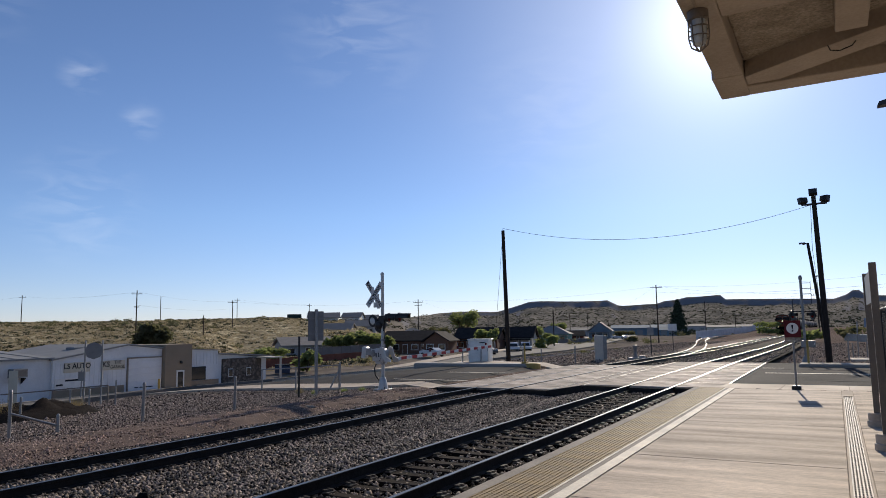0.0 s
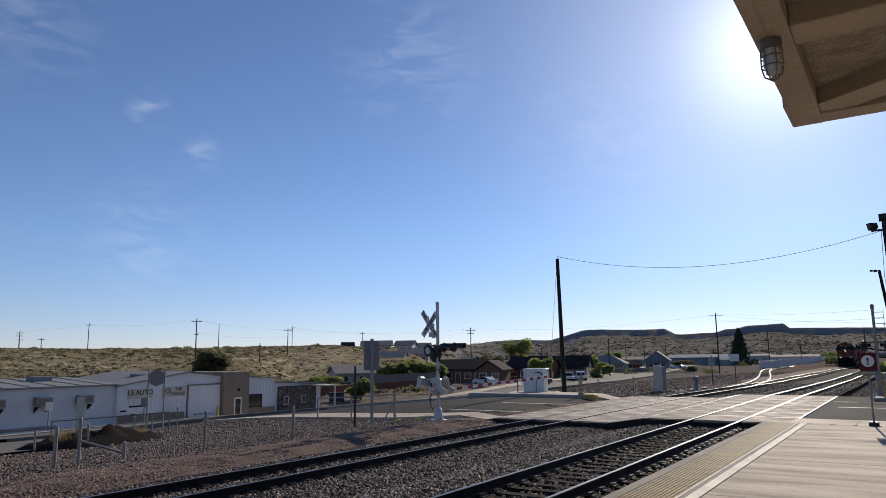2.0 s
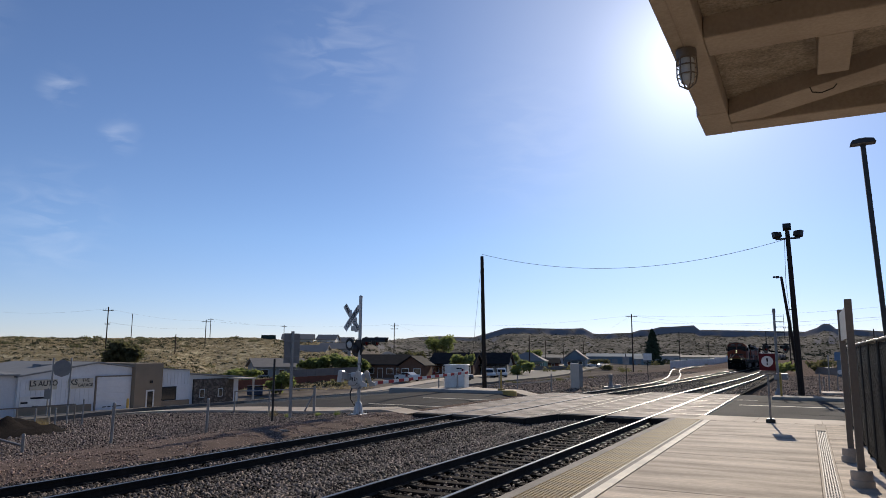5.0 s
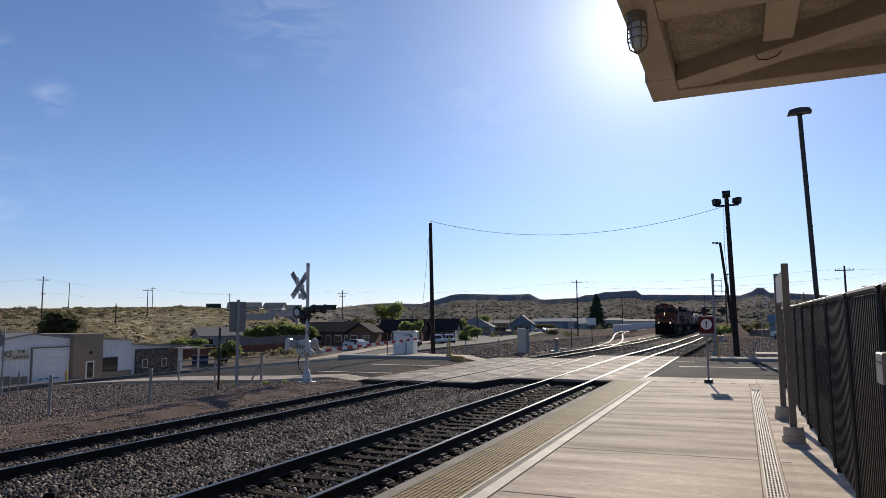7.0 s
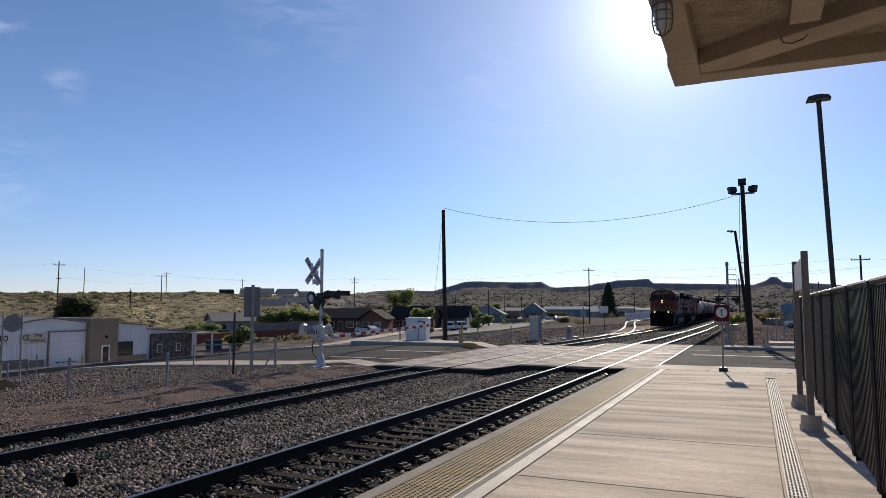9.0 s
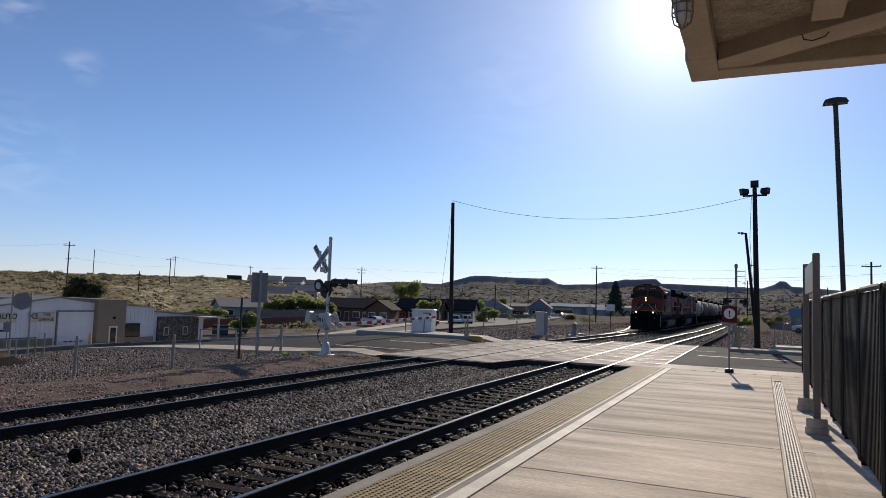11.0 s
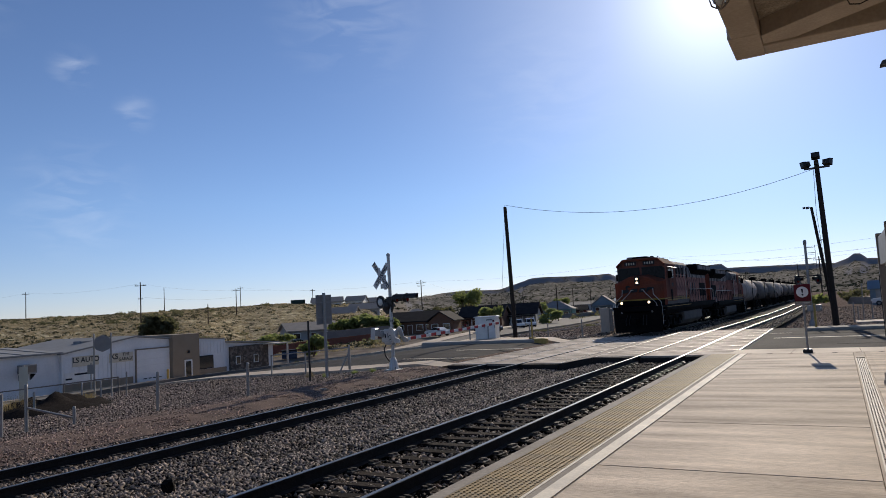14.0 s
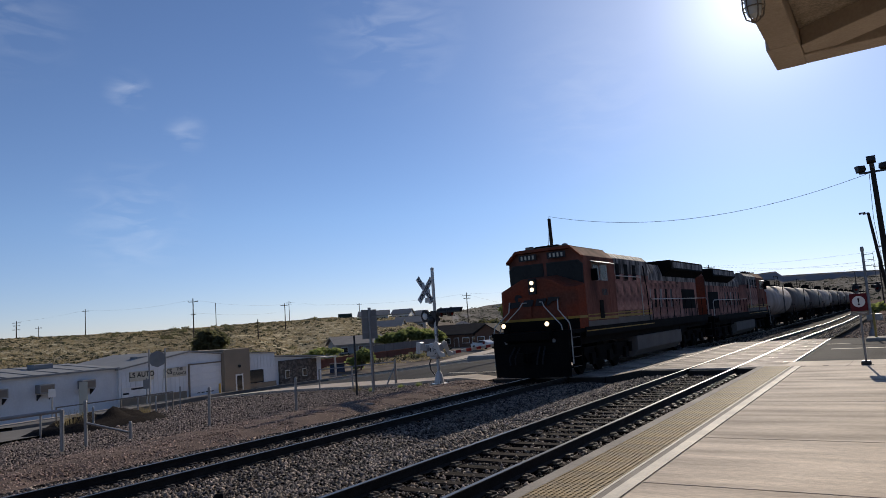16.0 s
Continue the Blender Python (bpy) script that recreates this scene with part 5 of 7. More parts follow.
for x, y, h in ((-11.25, 12.7, 1.06), (-10.75, 15.6, 1.0), (-22.6, 13.8, 0.9), (-22.1, 15.6, 0.9), (-26.6, 20.5, 1.0), (-26.6, 21.5, 0.95), (-29.2, 24.8, 1.3)):
    gravel_post(x, y, h)
gravel_post(-12.1, 9.6, 1.15, "steel fence post with a low brace", (0.33, 1.05, 0.3))
gravel_post(-11.75, 10.6, 0.45)
rail_ = thing("pipe_barrier", pose(0, 0, 0), "grey steel pipe barrier of one rail on posts", "barrier")
for x, y in ((-12.16, 9.03), (-13.5, 7.2), (-14.8, 5.4)):
    part("post", MB().cyl((x, y, land(x, y) - 0.1), (x, y, land(x, y) + 1.02), 0.05, 0.05, 10), "steel", rail_, smooth=True)
part("rail", MB().tube([(x, y, land(x, y) + 1.0) for x, y in ((-12.16, 9.03), (-13.5, 7.2), (-14.8, 5.4))], 0.045, 8), "steel", rail_, smooth=True)
rr = thing("pipe_barrier", pose(0, 0, 0), "low brown pipe railing beside the yard", "barrier")
pts = [(-38, 22.5), (-34, 24.2), (-31, 25.6)]
for x, y in pts:
    part("post", MB().cyl((x, y, land(x, y) - 0.1), (x, y, land(x, y) + 1.1), 0.045, 0.045, 8), "bronze", rr)
part("rail", MB().tube([(x, y, land(x, y) + 1.08) for x, y in pts], 0.04, 6), "bronze", rr)

bar = thing("pipe_barrier", pose(0, 0, 0), "long grey pipe rail on posts along the sidewalk", "barrier")
pts = [(-14.1, 25.15), (-17.6, 26.25), (-21.2, 27.7)]
for x, y in pts:
    part("post", MB().cyl((x, y, land(x, y) - 0.1), (x, y, land(x, y) + 1.12), 0.04, 0.04, 8), "steel", bar, smooth=True)
part("rail", MB().tube([(x, y, land(x, y) + 1.1) for x, y in pts], 0.032, 6), "steel", bar, smooth=True)
for x, y, h in ((-8.8, 42.2, 1.1), (-14.0, 33.2 + 6.2, 1.1), (-15.6, 40.0, 1.0), (-12.9, 43.6, 0.9), (-12.0, 44.6, 0.9)):
    gravel_post(x, y, h)
yb = thing("bollard", pose(-46.6, 41.6, land(-46.6, 41.6)), "faded yellow bollard before the garage", "bollard")
part("post", MB().cyl((0, 0, 0), (0, 0, 1.15), 0.11, 0.11, 12).lathe([(0.11, 1.15), (0.07, 1.21), (0, 1.23)], n=12), "yellow", yb, smooth=True)


def far_sign(x, y, h, w, hh, label, material="alu", round_=False, posts=(0,)):
    s = thing("road_sign", pose(x, y, land(x, y) - 0.1, 0, 0, 55), label, "sign")
    for px in posts:
        part("post", MB().cyl((px, 0, 0), (px, 0, h + 0.1), 0.05, 0.05, 8), "steel", s)
    if round_:
        part("plate", MB().cyl((0, -0.06, h - hh / 2), (0, -0.075, h - hh / 2), w / 2, w / 2, 8), material, s)
    else:
        part("plate", MB().box(-w / 2, -0.075, h - hh, w / 2, -0.06, h), material, s)


far_sign(-32.4, 25.6, 3.75, 1.0, 1.0, "octagonal sign seen from its grey back on two posts", "alu", True, (-0.45, 0.45))
far_sign(-40.3, 25.5, 2.6, 0.5, 2.3, "narrow tan sign post at the yard entrance", "sign_tan")
far_sign(-44.0, 32.6, 2.3, 0.5, 0.7, "small traffic sign by the garage", "alu")
far_sign(-49.4, 28.2, 2.6, 0.5, 0.62, "small white parking sign", "white")
vs, fs = [], []
for i in range(15):
    for j in range(24):
        r, a = i / 14 * 1.0, j / 24 * 2 * math.pi
        x, y = -23.5 + r * 2.6 * math.cos(a), 16.6 + r * 3.4 * math.sin(a)
        vs.append((x, y, land(x, y) - 0.08 + 0.85 * (1 - r * r) * (0.8 + 0.7 * noise.noise(Vector((x, y, 0)) * 1.1)) + 0.08 * noise.noise(Vector((x, y, 4)) * 4.0)))
for i in range(14):
    for j in range(24):
        fs.append((i * 24 + j, i * 24 + (j + 1) % 24, (i + 1) * 24 + (j + 1) % 24, (i + 1) * 24 + j))
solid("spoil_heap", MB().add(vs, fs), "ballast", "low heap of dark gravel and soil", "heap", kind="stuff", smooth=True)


for x, y, h in ((6.26, 59.9, 1.5), (6.6, 62.6, 1.2), (6.96, 64.1, 2.9), (7.6, 65.4, 1.5)):
    gravel_post(x, y, h, "slim steel post beyond the road")
solid("concrete_pad", MB().slab(6.35, 58.6, land(7, 60) - 0.3, 9.2, 61.6, land(7, 60) + 0.14, 0.02), "walk", "small pale concrete pad beyond the road", "pad", kind="structure")
strip("lot_kerb", [(-20.9, 58), (-21.6, 68.7), (-22.2, 79.5), (-22.9, 92)], [(-20.6, 58), (-21.3, 68.7), (-21.9, 79.5), (-22.6, 92)], 0.16, "kerb", "low concrete kerb along the gravel lot", "kerb")


def tuft(x, y, n, h, material="grass", label="dry straw-coloured grass tuft"):
    rng = random.Random(int(x * 31 + y * 7))
    mb = MB()
    z = land(x, y) - 0.03
    for _ in range(n):
        a, r = rng.random() * 6.28, rng.random() ** 0.7 * 0.5 * h
        px, py = x + r * math.cos(a), y + r * math.sin(a)
        lean = rng.uniform(0.1, 0.5) * h
        hh = h * rng.uniform(0.5, 1.1)
        ca, sa = math.cos(a + 1.57) * 0.012, math.sin(a + 1.57) * 0.012
        mb.add([(px - ca, py - sa, z), (px + ca, py + sa, z), (px + math.cos(a) * lean, py + math.sin(a) * lean, z + hh)], [(0, 1, 2)])
    solid("grass_tuft", mb, material, label, "grass", kind="stuff")


for x, y, n, h in ((-23.2, 15.4, 260, 0.95), (-23.9, 15.9, 160, 0.8), (-24.6, 17.8, 90, 0.5), (-30.2, 23.3, 120, 0.5), (-28.0, 21.6, 140, 0.7), (-13.5, 22.7, 120, 0.22), (-12.2, 23.0, 150, 0.2), (-11.2, 22.9, 150, 0.2), (-15.6, 24.2, 100, 0.35)):
    tuft(x, y, n, h, "grass" if h > 0.3 else "leaf", "dry straw-coloured grass tuft" if h > 0.3 else "low green weeds along the sidewalk")


# ---------------------------------------------------------------- the garage across the road
def wall_panel_ribs(mb, x, y0, y1, z0, z1, step=0.45):
    y = y0
    while y < y1:
        mb.box(x, y, z0, x + 0.03, y + 0.06, z1)
        y += step
    return mb


def garage():
    gx = -52.5
    zb = -3.7
    g = thing("auto_garage", pose(0, -0.4, 0), "white metal-sided repair garage with a tan stucco corner and sign boards", "building")
    # long low wing
    part("wing_wall", MB().box(gx - 14, 8, zb, gx, 35.8, 0.12), "white_metal", g, "white painted wall")
    part("wing_roof", MB().prism([(gx + 0.35, 0.10), (gx + 0.35, 0.24), (gx - 8, 0.80), (gx - 15, 0.24), (gx - 15, 0.10)], 7.7, 35.9, "y"), "metal_roof", g, "grey metal roof")
    for k in range(14):
        part("roof_seam", MB().prism([(gx + 0.35, 0.25), (gx + 0.35, 0.29), (gx - 8, 0.85), (gx - 8, 0.81)], 8.5 + k * 2.0, 8.58 + k * 2.0, "y"), "metal_roof", g)
    # gabled front
    part("front_wall", MB().prism([(35.8, zb), (46.75, zb), (46.75, 0.62), (43.0, 1.05), (35.8, -0.02)], gx - 12, gx + 0.3, "x"), "white_metal", g, "white corrugated front")
    part("front_rib", wall_panel_ribs(MB(), gx + 0.3, 36.0, 42.5, zb + 1.1, -0.35), "white_metal", g)
    part("front_roof", MB().prism([(35.6, -0.03), (43.0, 1.07), (46.8, 0.64), (46.8, 0.76), (43.0, 1.2), (35.6, 0.10)], gx - 12.2, gx + 0.5, "x"), "metal_roof", g)
    d = part("garage_door", MB().box(gx + 0.3, 43.0, zb, gx + 0.36, 46.7, -0.2), "white_metal", g, "white roller door")
    for k in range(5):
        part("door_panel", MB().slab(-1.82, 0, 0, 1.82, 0.58, 0.02, 0.01), "white_metal", d, m=pose(gx + 0.36, 44.85, zb + 0.2 + k * 0.6, 90, 0, 90))
    part("door_writing", MB().box(gx + 0.385, 43.7, -2.95, gx + 0.39, 44.1, -2.86).box(gx + 0.385, 44.25, -2.95, gx + 0.39, 44.6, -2.86).box(gx + 0.385, 44.75, -2.95, gx + 0.39, 45.7, -2.86), "ink", d, "unreadable black line of writing")
    part("door_frame", MB().box(gx + 0.3, 42.86, zb, gx + 0.42, 42.99, -0.08).box(gx + 0.3, 42.99, -0.195, gx + 0.42, 46.74, -0.08), "bronze", d, "grey-brown door frame")
    part("plinth", MB().box(gx + 0.3, 35.9, zb, gx + 0.38, 42.6, zb + 1.15), "tan", g, "tan lower wall")
    # tan stucco corner
    part("tan_block", MB().slab(gx - 8, 46.76, zb, gx + 0.8, 50.0, 1.02, 0.03), "tan", g, "tan stucco block")
    wd = part("walk_door", MB().box(gx + 0.8, 48.1, zb, gx + 0.84, 49.05, -1.55), "white", g, "white framed door")
    part("door_glass", MB().box(gx + 0.84, 48.25, zb + 0.3, gx + 0.85, 48.9, -1.7), "glass_dark", wd)
    part("door_light", MB().box(gx + 0.8, 48.5, -0.9, gx + 0.95, 48.7, -0.65), "ink", g)
    # white bay
    part("bay_wall", MB().prism([(50.01, zb), (53.9, zb), (53.9, 0.22), (50.01, 0.44)], gx - 8, gx + 0.3, "x"), "white_metal", g)
    part("bay_rib", wall_panel_ribs(MB(), gx + 0.3, 50.1, 53.8, -1.2, 0.0), "white_metal", g)
    part("bay_plinth", MB().box(gx + 0.3, 50.01, zb, gx + 0.4, 53.95, -2.75), "tan", g)
    w = part("bay_window", MB().box(gx + 0.3, 50.05, -2.72, gx + 0.37, 52.2, -1.35), "ink", g, "dark framed window")
    part("pane", MB().box(gx + 0.37, 50.15, -2.62, gx + 0.38, 52.1, -1.45), "glass_dark", w)
    part("bay_roof", MB().prism([(49.98, 0.45), (54.0, 0.225), (54.0, 0.30), (49.98, 0.53)], gx - 8.2, gx + 0.45, "x"), "metal_roof", g)
    # signs
    s1 = part("sign_board", MB().slab(gx + 0.34, 36.75, -1.12, gx + 0.40, 39.15, -0.26, 0.01), "sign_tan", g, "cream sign board with black letters")
    text("lettering", "LS AUTO", 0.62, "ink", s1, pose(gx + 0.405, 37.95, -0.60, 90, 0, 90))
    s2 = part("sign_board", MB().slab(gx + 0.34, 40.2, -1.12, gx + 0.40, 42.6, -0.26, 0.01), "sign_tan", g, "cream sign board with black letters")
    text("lettering", "KS", 0.68, "ink", s2, pose(gx + 0.405, 40.68, -0.60, 90, 0, 90))
    text("lettering", "THE", 0.40, "ink", s2, pose(gx + 0.405, 41.85, -0.44, 90, 0, 90))
    text("lettering", "GARAGE", 0.38, "ink", s2, pose(gx + 0.405, 41.85, -0.86, 90, 0, 90))
    s3 = part("notice", MB().box(gx + 0.34, 36.0, -3.0, gx + 0.36, 38.6, -1.6), "white", g, "white notice panels with unreadable lines")
    part("writing", MB().box(gx + 0.362, 36.9, -1.85, gx + 0.366, 38.3, -1.7).box(gx + 0.362, 36.1, -2.2, gx + 0.366, 36.7, -2.05).box(gx + 0.362, 37.1, -2.5, gx + 0.366, 37.6, -2.4), "ink", s3)
    for y in (25.4, 28.9, 32.3, 20.4):
        a = part("air_cooler", MB().slab(gx, y, -1.25, gx + 0.7, y + 1.2, -0.55, 0.03), "steel", g, "grey boxed evaporative cooler")
        part("louvre", MB().box(gx + 0.7, y + 0.1, -1.15, gx + 0.72, y + 1.1, -0.65), "bronze", a)
        for yy in (y + 0.1, y + 1.05):
            part("bracket", MB().prism([(gx, -1.31), (gx + 0.7, -1.31), (gx, -1.8)], yy, yy + 0.06, "y"), "ink", a)
    for x, y in ((gx - 3, 22), (gx - 5, 31), (gx - 4, 40)):
        part("roof_vent", MB().slab(x - 0.6, y, 0.3, x + 0.6, y + 1.6, 0.98, 0.05), "metal_roof", g)
    # fieldstone annexe
    b = thing("stone_annexe", pose(0, -0.35, 0), "low fieldstone house with a white painted gable", "building")
    part("wall", MB().prism([(54.1, zb), (62, zb), (62, -0.75), (54.1, -0.2)], gx - 9, gx - 0.6, "x"), "white_metal", b, "white upper wall")
    base = part("stone_wall", MB().box(gx - 0.6, 55.2, zb, gx - 0.45, 61.1, -0.75), "mortar", b, "dark fieldstone facing")
    rng = random.Random(5)
    y = 55.0
    stones = []
    for sc in (0.26, 0.34, 0.44):
        k = MB()
        vv = [(0, sc * math.cos(a) * rng.uniform(0.4, 0.55), sc * math.sin(a) * rng.uniform(0.32, 0.46)) for a in [i * math.pi / 3.5 for i in range(7)]]
        k.add([(0, q[1], q[2]) for q in vv] + [(0.06, q[1] * 0.8, q[2] * 0.8) for q in vv], [(i, (i + 1) % 7, 7 + (i + 1) % 7, 7 + i) for i in range(7)] + [tuple(range(7, 14))])
        stones.append(k.mesh("stone"))
    for _ in range(260):
        yy, zz = rng.uniform(55.3, 60.95), rng.uniform(zb + 0.2, -0.9)
        part("stone", rng.choice(stones), "fieldstone", base, m=pose(gx - 0.46, yy, zz, rng.uniform(0, 360), 0, 0))
    for yy in (56.0, 58.7):
        w = part("window_frame", MB().box(gx - 0.5, yy, -2.75, gx - 0.36, yy + 0.7, -1.85), "white", b, "white window frame")
        part("pane", MB().box(gx - 0.36, yy + 0.07, -2.68, gx - 0.35, yy + 0.63, -1.92), "glass_dark", w)
    part("roof", MB().prism([(54.0, -0.2), (62.6, -0.72), (62.6, -0.6), (54.0, -0.05)], gx - 9.2, gx - 0.2, "x"), "metal_roof", b)
    part("porch_post", MB().box(gx + 1.6, 61.9, zb, gx + 1.75, 62.1, -0.75).box(gx - 0.4, 60.2, -0.85, gx + 1.8, 62.3, -0.72), "cream_house", b)
    solid("garage_apron", MB().box(gx, 20, zb - 0.2, gx + 6.6, 56, zb + 0.18), "walk", "pale concrete apron before the garage", "pavement", kind="structure")


garage()


# ---------------------------------------------------------------- houses, walls, sheds
def place(az, dist):
    a = radians(az)
    x, y = 5.4 + dist * math.sin(a), dist * math.cos(a)
    return x, y, land(x, y)


def house(az, dist, w, d, h, rise, wall, roof, label, turn=0.0, hip=False, windows=3, porch=False, sink=0.3, gable_front=False, category="house"):
    """A house whose front faces the viewer's side; w along the front."""
    x, y, z = place(az, dist)
    t = thing("house", pose(x, y, z - sink, 0, 0, -az + turn), label, category)
    part("wall", MB().box(-w / 2, 0, -0.8, w / 2, d, h), wall, t)
    o = 0.5
    if gable_front:
        part("gable", MB().prism([(-w / 2, h), (w / 2, h), (0, h + rise)], 0, d, "y"), wall, t)
        part("roof", MB().prism([(-w / 2 - o, h - 0.15), (0, h + rise), (w / 2 + o, h - 0.15), (w / 2 + o, h + 0.05), (0, h + rise + 0.2), (-w / 2 - o, h + 0.05)], -o, d + o, "y"), roof, t)
    elif hip:
        k = min(w, d) * 0.45
        part("roof", MB().add([(-w / 2 - o, -o, h), (w / 2 + o, -o, h), (w / 2 + o, d + o, h), (-w / 2 - o, d + o, h), (-w / 2 + k, d / 2, h + rise), (w / 2 - k, d / 2, h + rise)],
                              [(0, 1, 5, 4), (1, 2, 5), (2, 3, 4, 5), (3, 0, 4), (3, 2, 1, 0)]), roof, t)
    else:
        part("roof", MB().prism([(-o, h - 0.12), (d / 2, h + rise), (d + o, h - 0.12), (d + o, h + 0.06), (d / 2, h + rise + 0.2), (-o, h + 0.06)], -w / 2 - o, w / 2 + o, "x"), roof, t)
        part("gable", MB().prism([(0, h), (d, h), (d / 2, h + rise)], -w / 2 + 0.02, w / 2 - 0.02, "x"), wall, t)
    for i in range(windows):
        cx = -w / 2 + w * (i + 0.5) / windows
        if i == windows // 2 and not gable_front:
            dd = part("door", MB().box(cx - 0.5, -0.06, 0.0, cx + 0.5, 0, 2.1), "white", t)
            part("door_leaf", MB().box(cx - 0.42, -0.08, 0.0, cx + 0.42, -0.06, 2.0), "brown_house", dd)
        else:
            f = part("window", MB().box(cx - 0.7, -0.06, 0.95, cx + 0.7, 0, 2.1), "white", t)
            part("pane", MB().box(cx - 0.6, -0.08, 1.05, cx + 0.6, -0.06, 2.0), "glass_dark", f)
    if porch:
        part("porch_roof", MB().box(-w / 2, -2.2, h - 0.45, w / 2, 0, h - 0.3), roof, t)
        for i in range(4):
            part("porch_post", MB().box(-w / 2 + 0.1 + i * (w - 0.3) / 3, -2.1, -0.3, -w / 2 + 0.22 + i * (w - 0.3) / 3, -1.98, h - 0.45), "white", t)
    return t


house(-40.2, 136, 9.5, 9, 2.5, 1.4, "grey_house", "roof_light", "low grey house with a pale shingle roof", 12, sink=0.6)
house(-32.4, 133, 9.5, 9, 2.7, 1.7, "brown_house", "roof_dark", "brown brick house with a dark shingle roof", -18, windows=5)
house(-29.9, 130, 4.6, 6, 2.6, 1.6, "brown_house", "roof_dark", "gabled wing of a brown house", -18, gable_front=True, windows=2)
house(-26.6, 146, 9, 8, 2.8, 2.0, "brown_house", "roof_dark", "dark brown house with a steep roof", -14, windows=4, porch=True)
house(-23.5, 152, 7.5, 8, 2.8, 2.2, "grey_house", "roof_dark", "blue-grey house with a shaded porch", -10, windows=3, porch=True)
house(-20.6, 196, 10, 9, 2.8, 2.4, "green_house", "roof_light", "sea-green house with a pale hipped roof", -8, hip=True, porch=True)
house(-18.8, 205, 5.5, 6, 2.2, 1.2, "brick_wall", "roof_dark", "small dark outbuilding beside the houses", -4, windows=2)
house(-16.7, 232, 7, 10, 3.0, 2.8, "blue_metal", "roof_light", "blue house with a pale front gable", -4, gable_front=True, windows=2, porch=True)
house(-26.4, 215, 10, 8, 2.8, 2.2, "cream_house", "roof_dark", "house with a dark roof among trees", 10, windows=3)
house(-31.4, 178, 9, 9, 2.8, 2.4, "white", "roof_light", "white house with a pale roof on the slope", 16, hip=True, windows=3)
for az, dist, w, lab, wl_, rf in ((-39.0, 250, 10.5, "tan stucco house on the hill crest", "cream_house", "roof_light"), (-36.8, 255, 6.5, "pale grey house on the hill crest", "white", "roof_light"), (-35.4, 262, 6.5, "white house on the hill crest", "white", "roof_light"),
                                  (-38.0, 200, 8, "small shed on the slope", "cream_house", "roof_light"), (-36.0, 212, 9, "low house on the slope", "grey_house", "roof_light"), (-30.0, 300, 12, "distant pale house on the ridge", "cream_house", "roof_dark"),
                                  (-25.4, 300, 12, "distant house under trees", "cream_house", "roof_light"), (-21.9, 260, 11, "distant grey house behind the trees", "grey_house", "roof_light")):
    house(az, dist, w, 8, 2.7, 1.7, wl_, rf, lab, random.Random(int(dist)).uniform(-15, 15), windows=3, sink=2.7 if dist < 220 else 1.7)


def quonset(az, dist):
    x, y, z = place(az, dist)
    t = thing("quonset_shed", pose(x, y, z - 0.3, 0, 0, -az + 8), "dark green rounded metal shed on the hill", "shed")
    prof = [(1.3 - 1.3 * math.cos(i * math.pi / 10), 1.0 + 0.95 * math.sin(i * math.pi / 10)) for i in range(11)]
    part("shell", MB().prism([(0, -0.4)] + prof + [(2.6, -0.4)], -2.4, 2.4, "x"), "green_metal", t)
    for k in range(6):
        part("rib", MB().prism([(u * 1.02 - 0.03, w * 1.015) for u, w in prof], -2.35 + k * 0.93, -2.3 + k * 0.93, "x"), "loco_black", t)


quonset(-41.25, 256)


def shed(az, dist, w, d, h, material, label, turn=0):
    x, y, z = place(az, dist)
    t = thing("metal_building", pose(x, y, z - 0.3, 0, 0, -az + turn), label, "building")
    part("wall", MB().box(-w / 2, 0, -1, w / 2, d, h), material, t)
    part("roof", MB().prism([(-0.4, h), (d / 2, h + 1.2), (d + 0.4, h), (d + 0.4, h + 0.1), (d / 2, h + 1.35), (-0.4, h + 0.1)], -w / 2 - 0.3, w / 2 + 0.3, "x"), "wall_block" if material != "blue_metal" else "blue_metal", t)
    for i in range(3):
        part("door", MB().box(-w / 2 + w * (i + 0.3) / 3, -0.05, 0, -w / 2 + w * (i + 0.3) / 3 + 2.2, 0, 2.6), "steel", t)


shed(-13.5, 300, 24, 14, 3.4, "blue_metal", "long blue-grey metal warehouse")
shed(-11.3, 290, 9, 10, 2.6, "blue_metal", "lower blue metal annexe")
shed(-6.6, 470, 34, 14, 3.6, "cream_house", "distant low industrial building")
shed(-9.7, 520, 20, 14, 4.0, "grey_house", "distant grey industrial building")
shed(-19.0, 330, 18, 10, 3.2, "grey_house", "distant pale building behind houses")
shed(3.6, 120, 7, 5, 2.6, "blue_metal", "small blue metal shed beyond the yard")


def long_wall(a, b, h, material, label, name="boundary_wall"):
    ax, ay, az_ = place(*a)
    bx, by, bz = place(*b)
    t = thing(name, pose(0, 0, 0), label, "fence" if "fence" in name else "wall")
    n = 8
    for i in range(n):
        p, q = Vector((ax, ay)).lerp(Vector((bx, by)), i / n), Vector((ax, ay)).lerp(Vector((bx, by)), (i + 1) / n)
        z = land((p.x + q.x) / 2, (p.y + q.y) / 2)
        dx = (q - p).normalized() * 0.02
        nn = Vector((-(q - p).y, (q - p).x)).normalized() * 0.15
        part("section", MB().prism([(p.x + dx.x, p.y + dx.y), (q.x, q.y), (q.x + nn.x, q.y + nn.y), (p.x + nn.x, p.y + nn.y)], z - 0.5, z + h, "z"), material, t)
        part("cap", MB().prism([(p.x - nn.x * 0.3, p.y - nn.y * 0.3), (q.x - nn.x * 0.3, q.y - nn.y * 0.3), (q.x + nn.x * 1.3, q.y + nn.y * 1.3), (p.x + nn.x * 1.3, p.y + nn.y * 1.3)], z + h, z + h + 0.08, "z"), material, t)


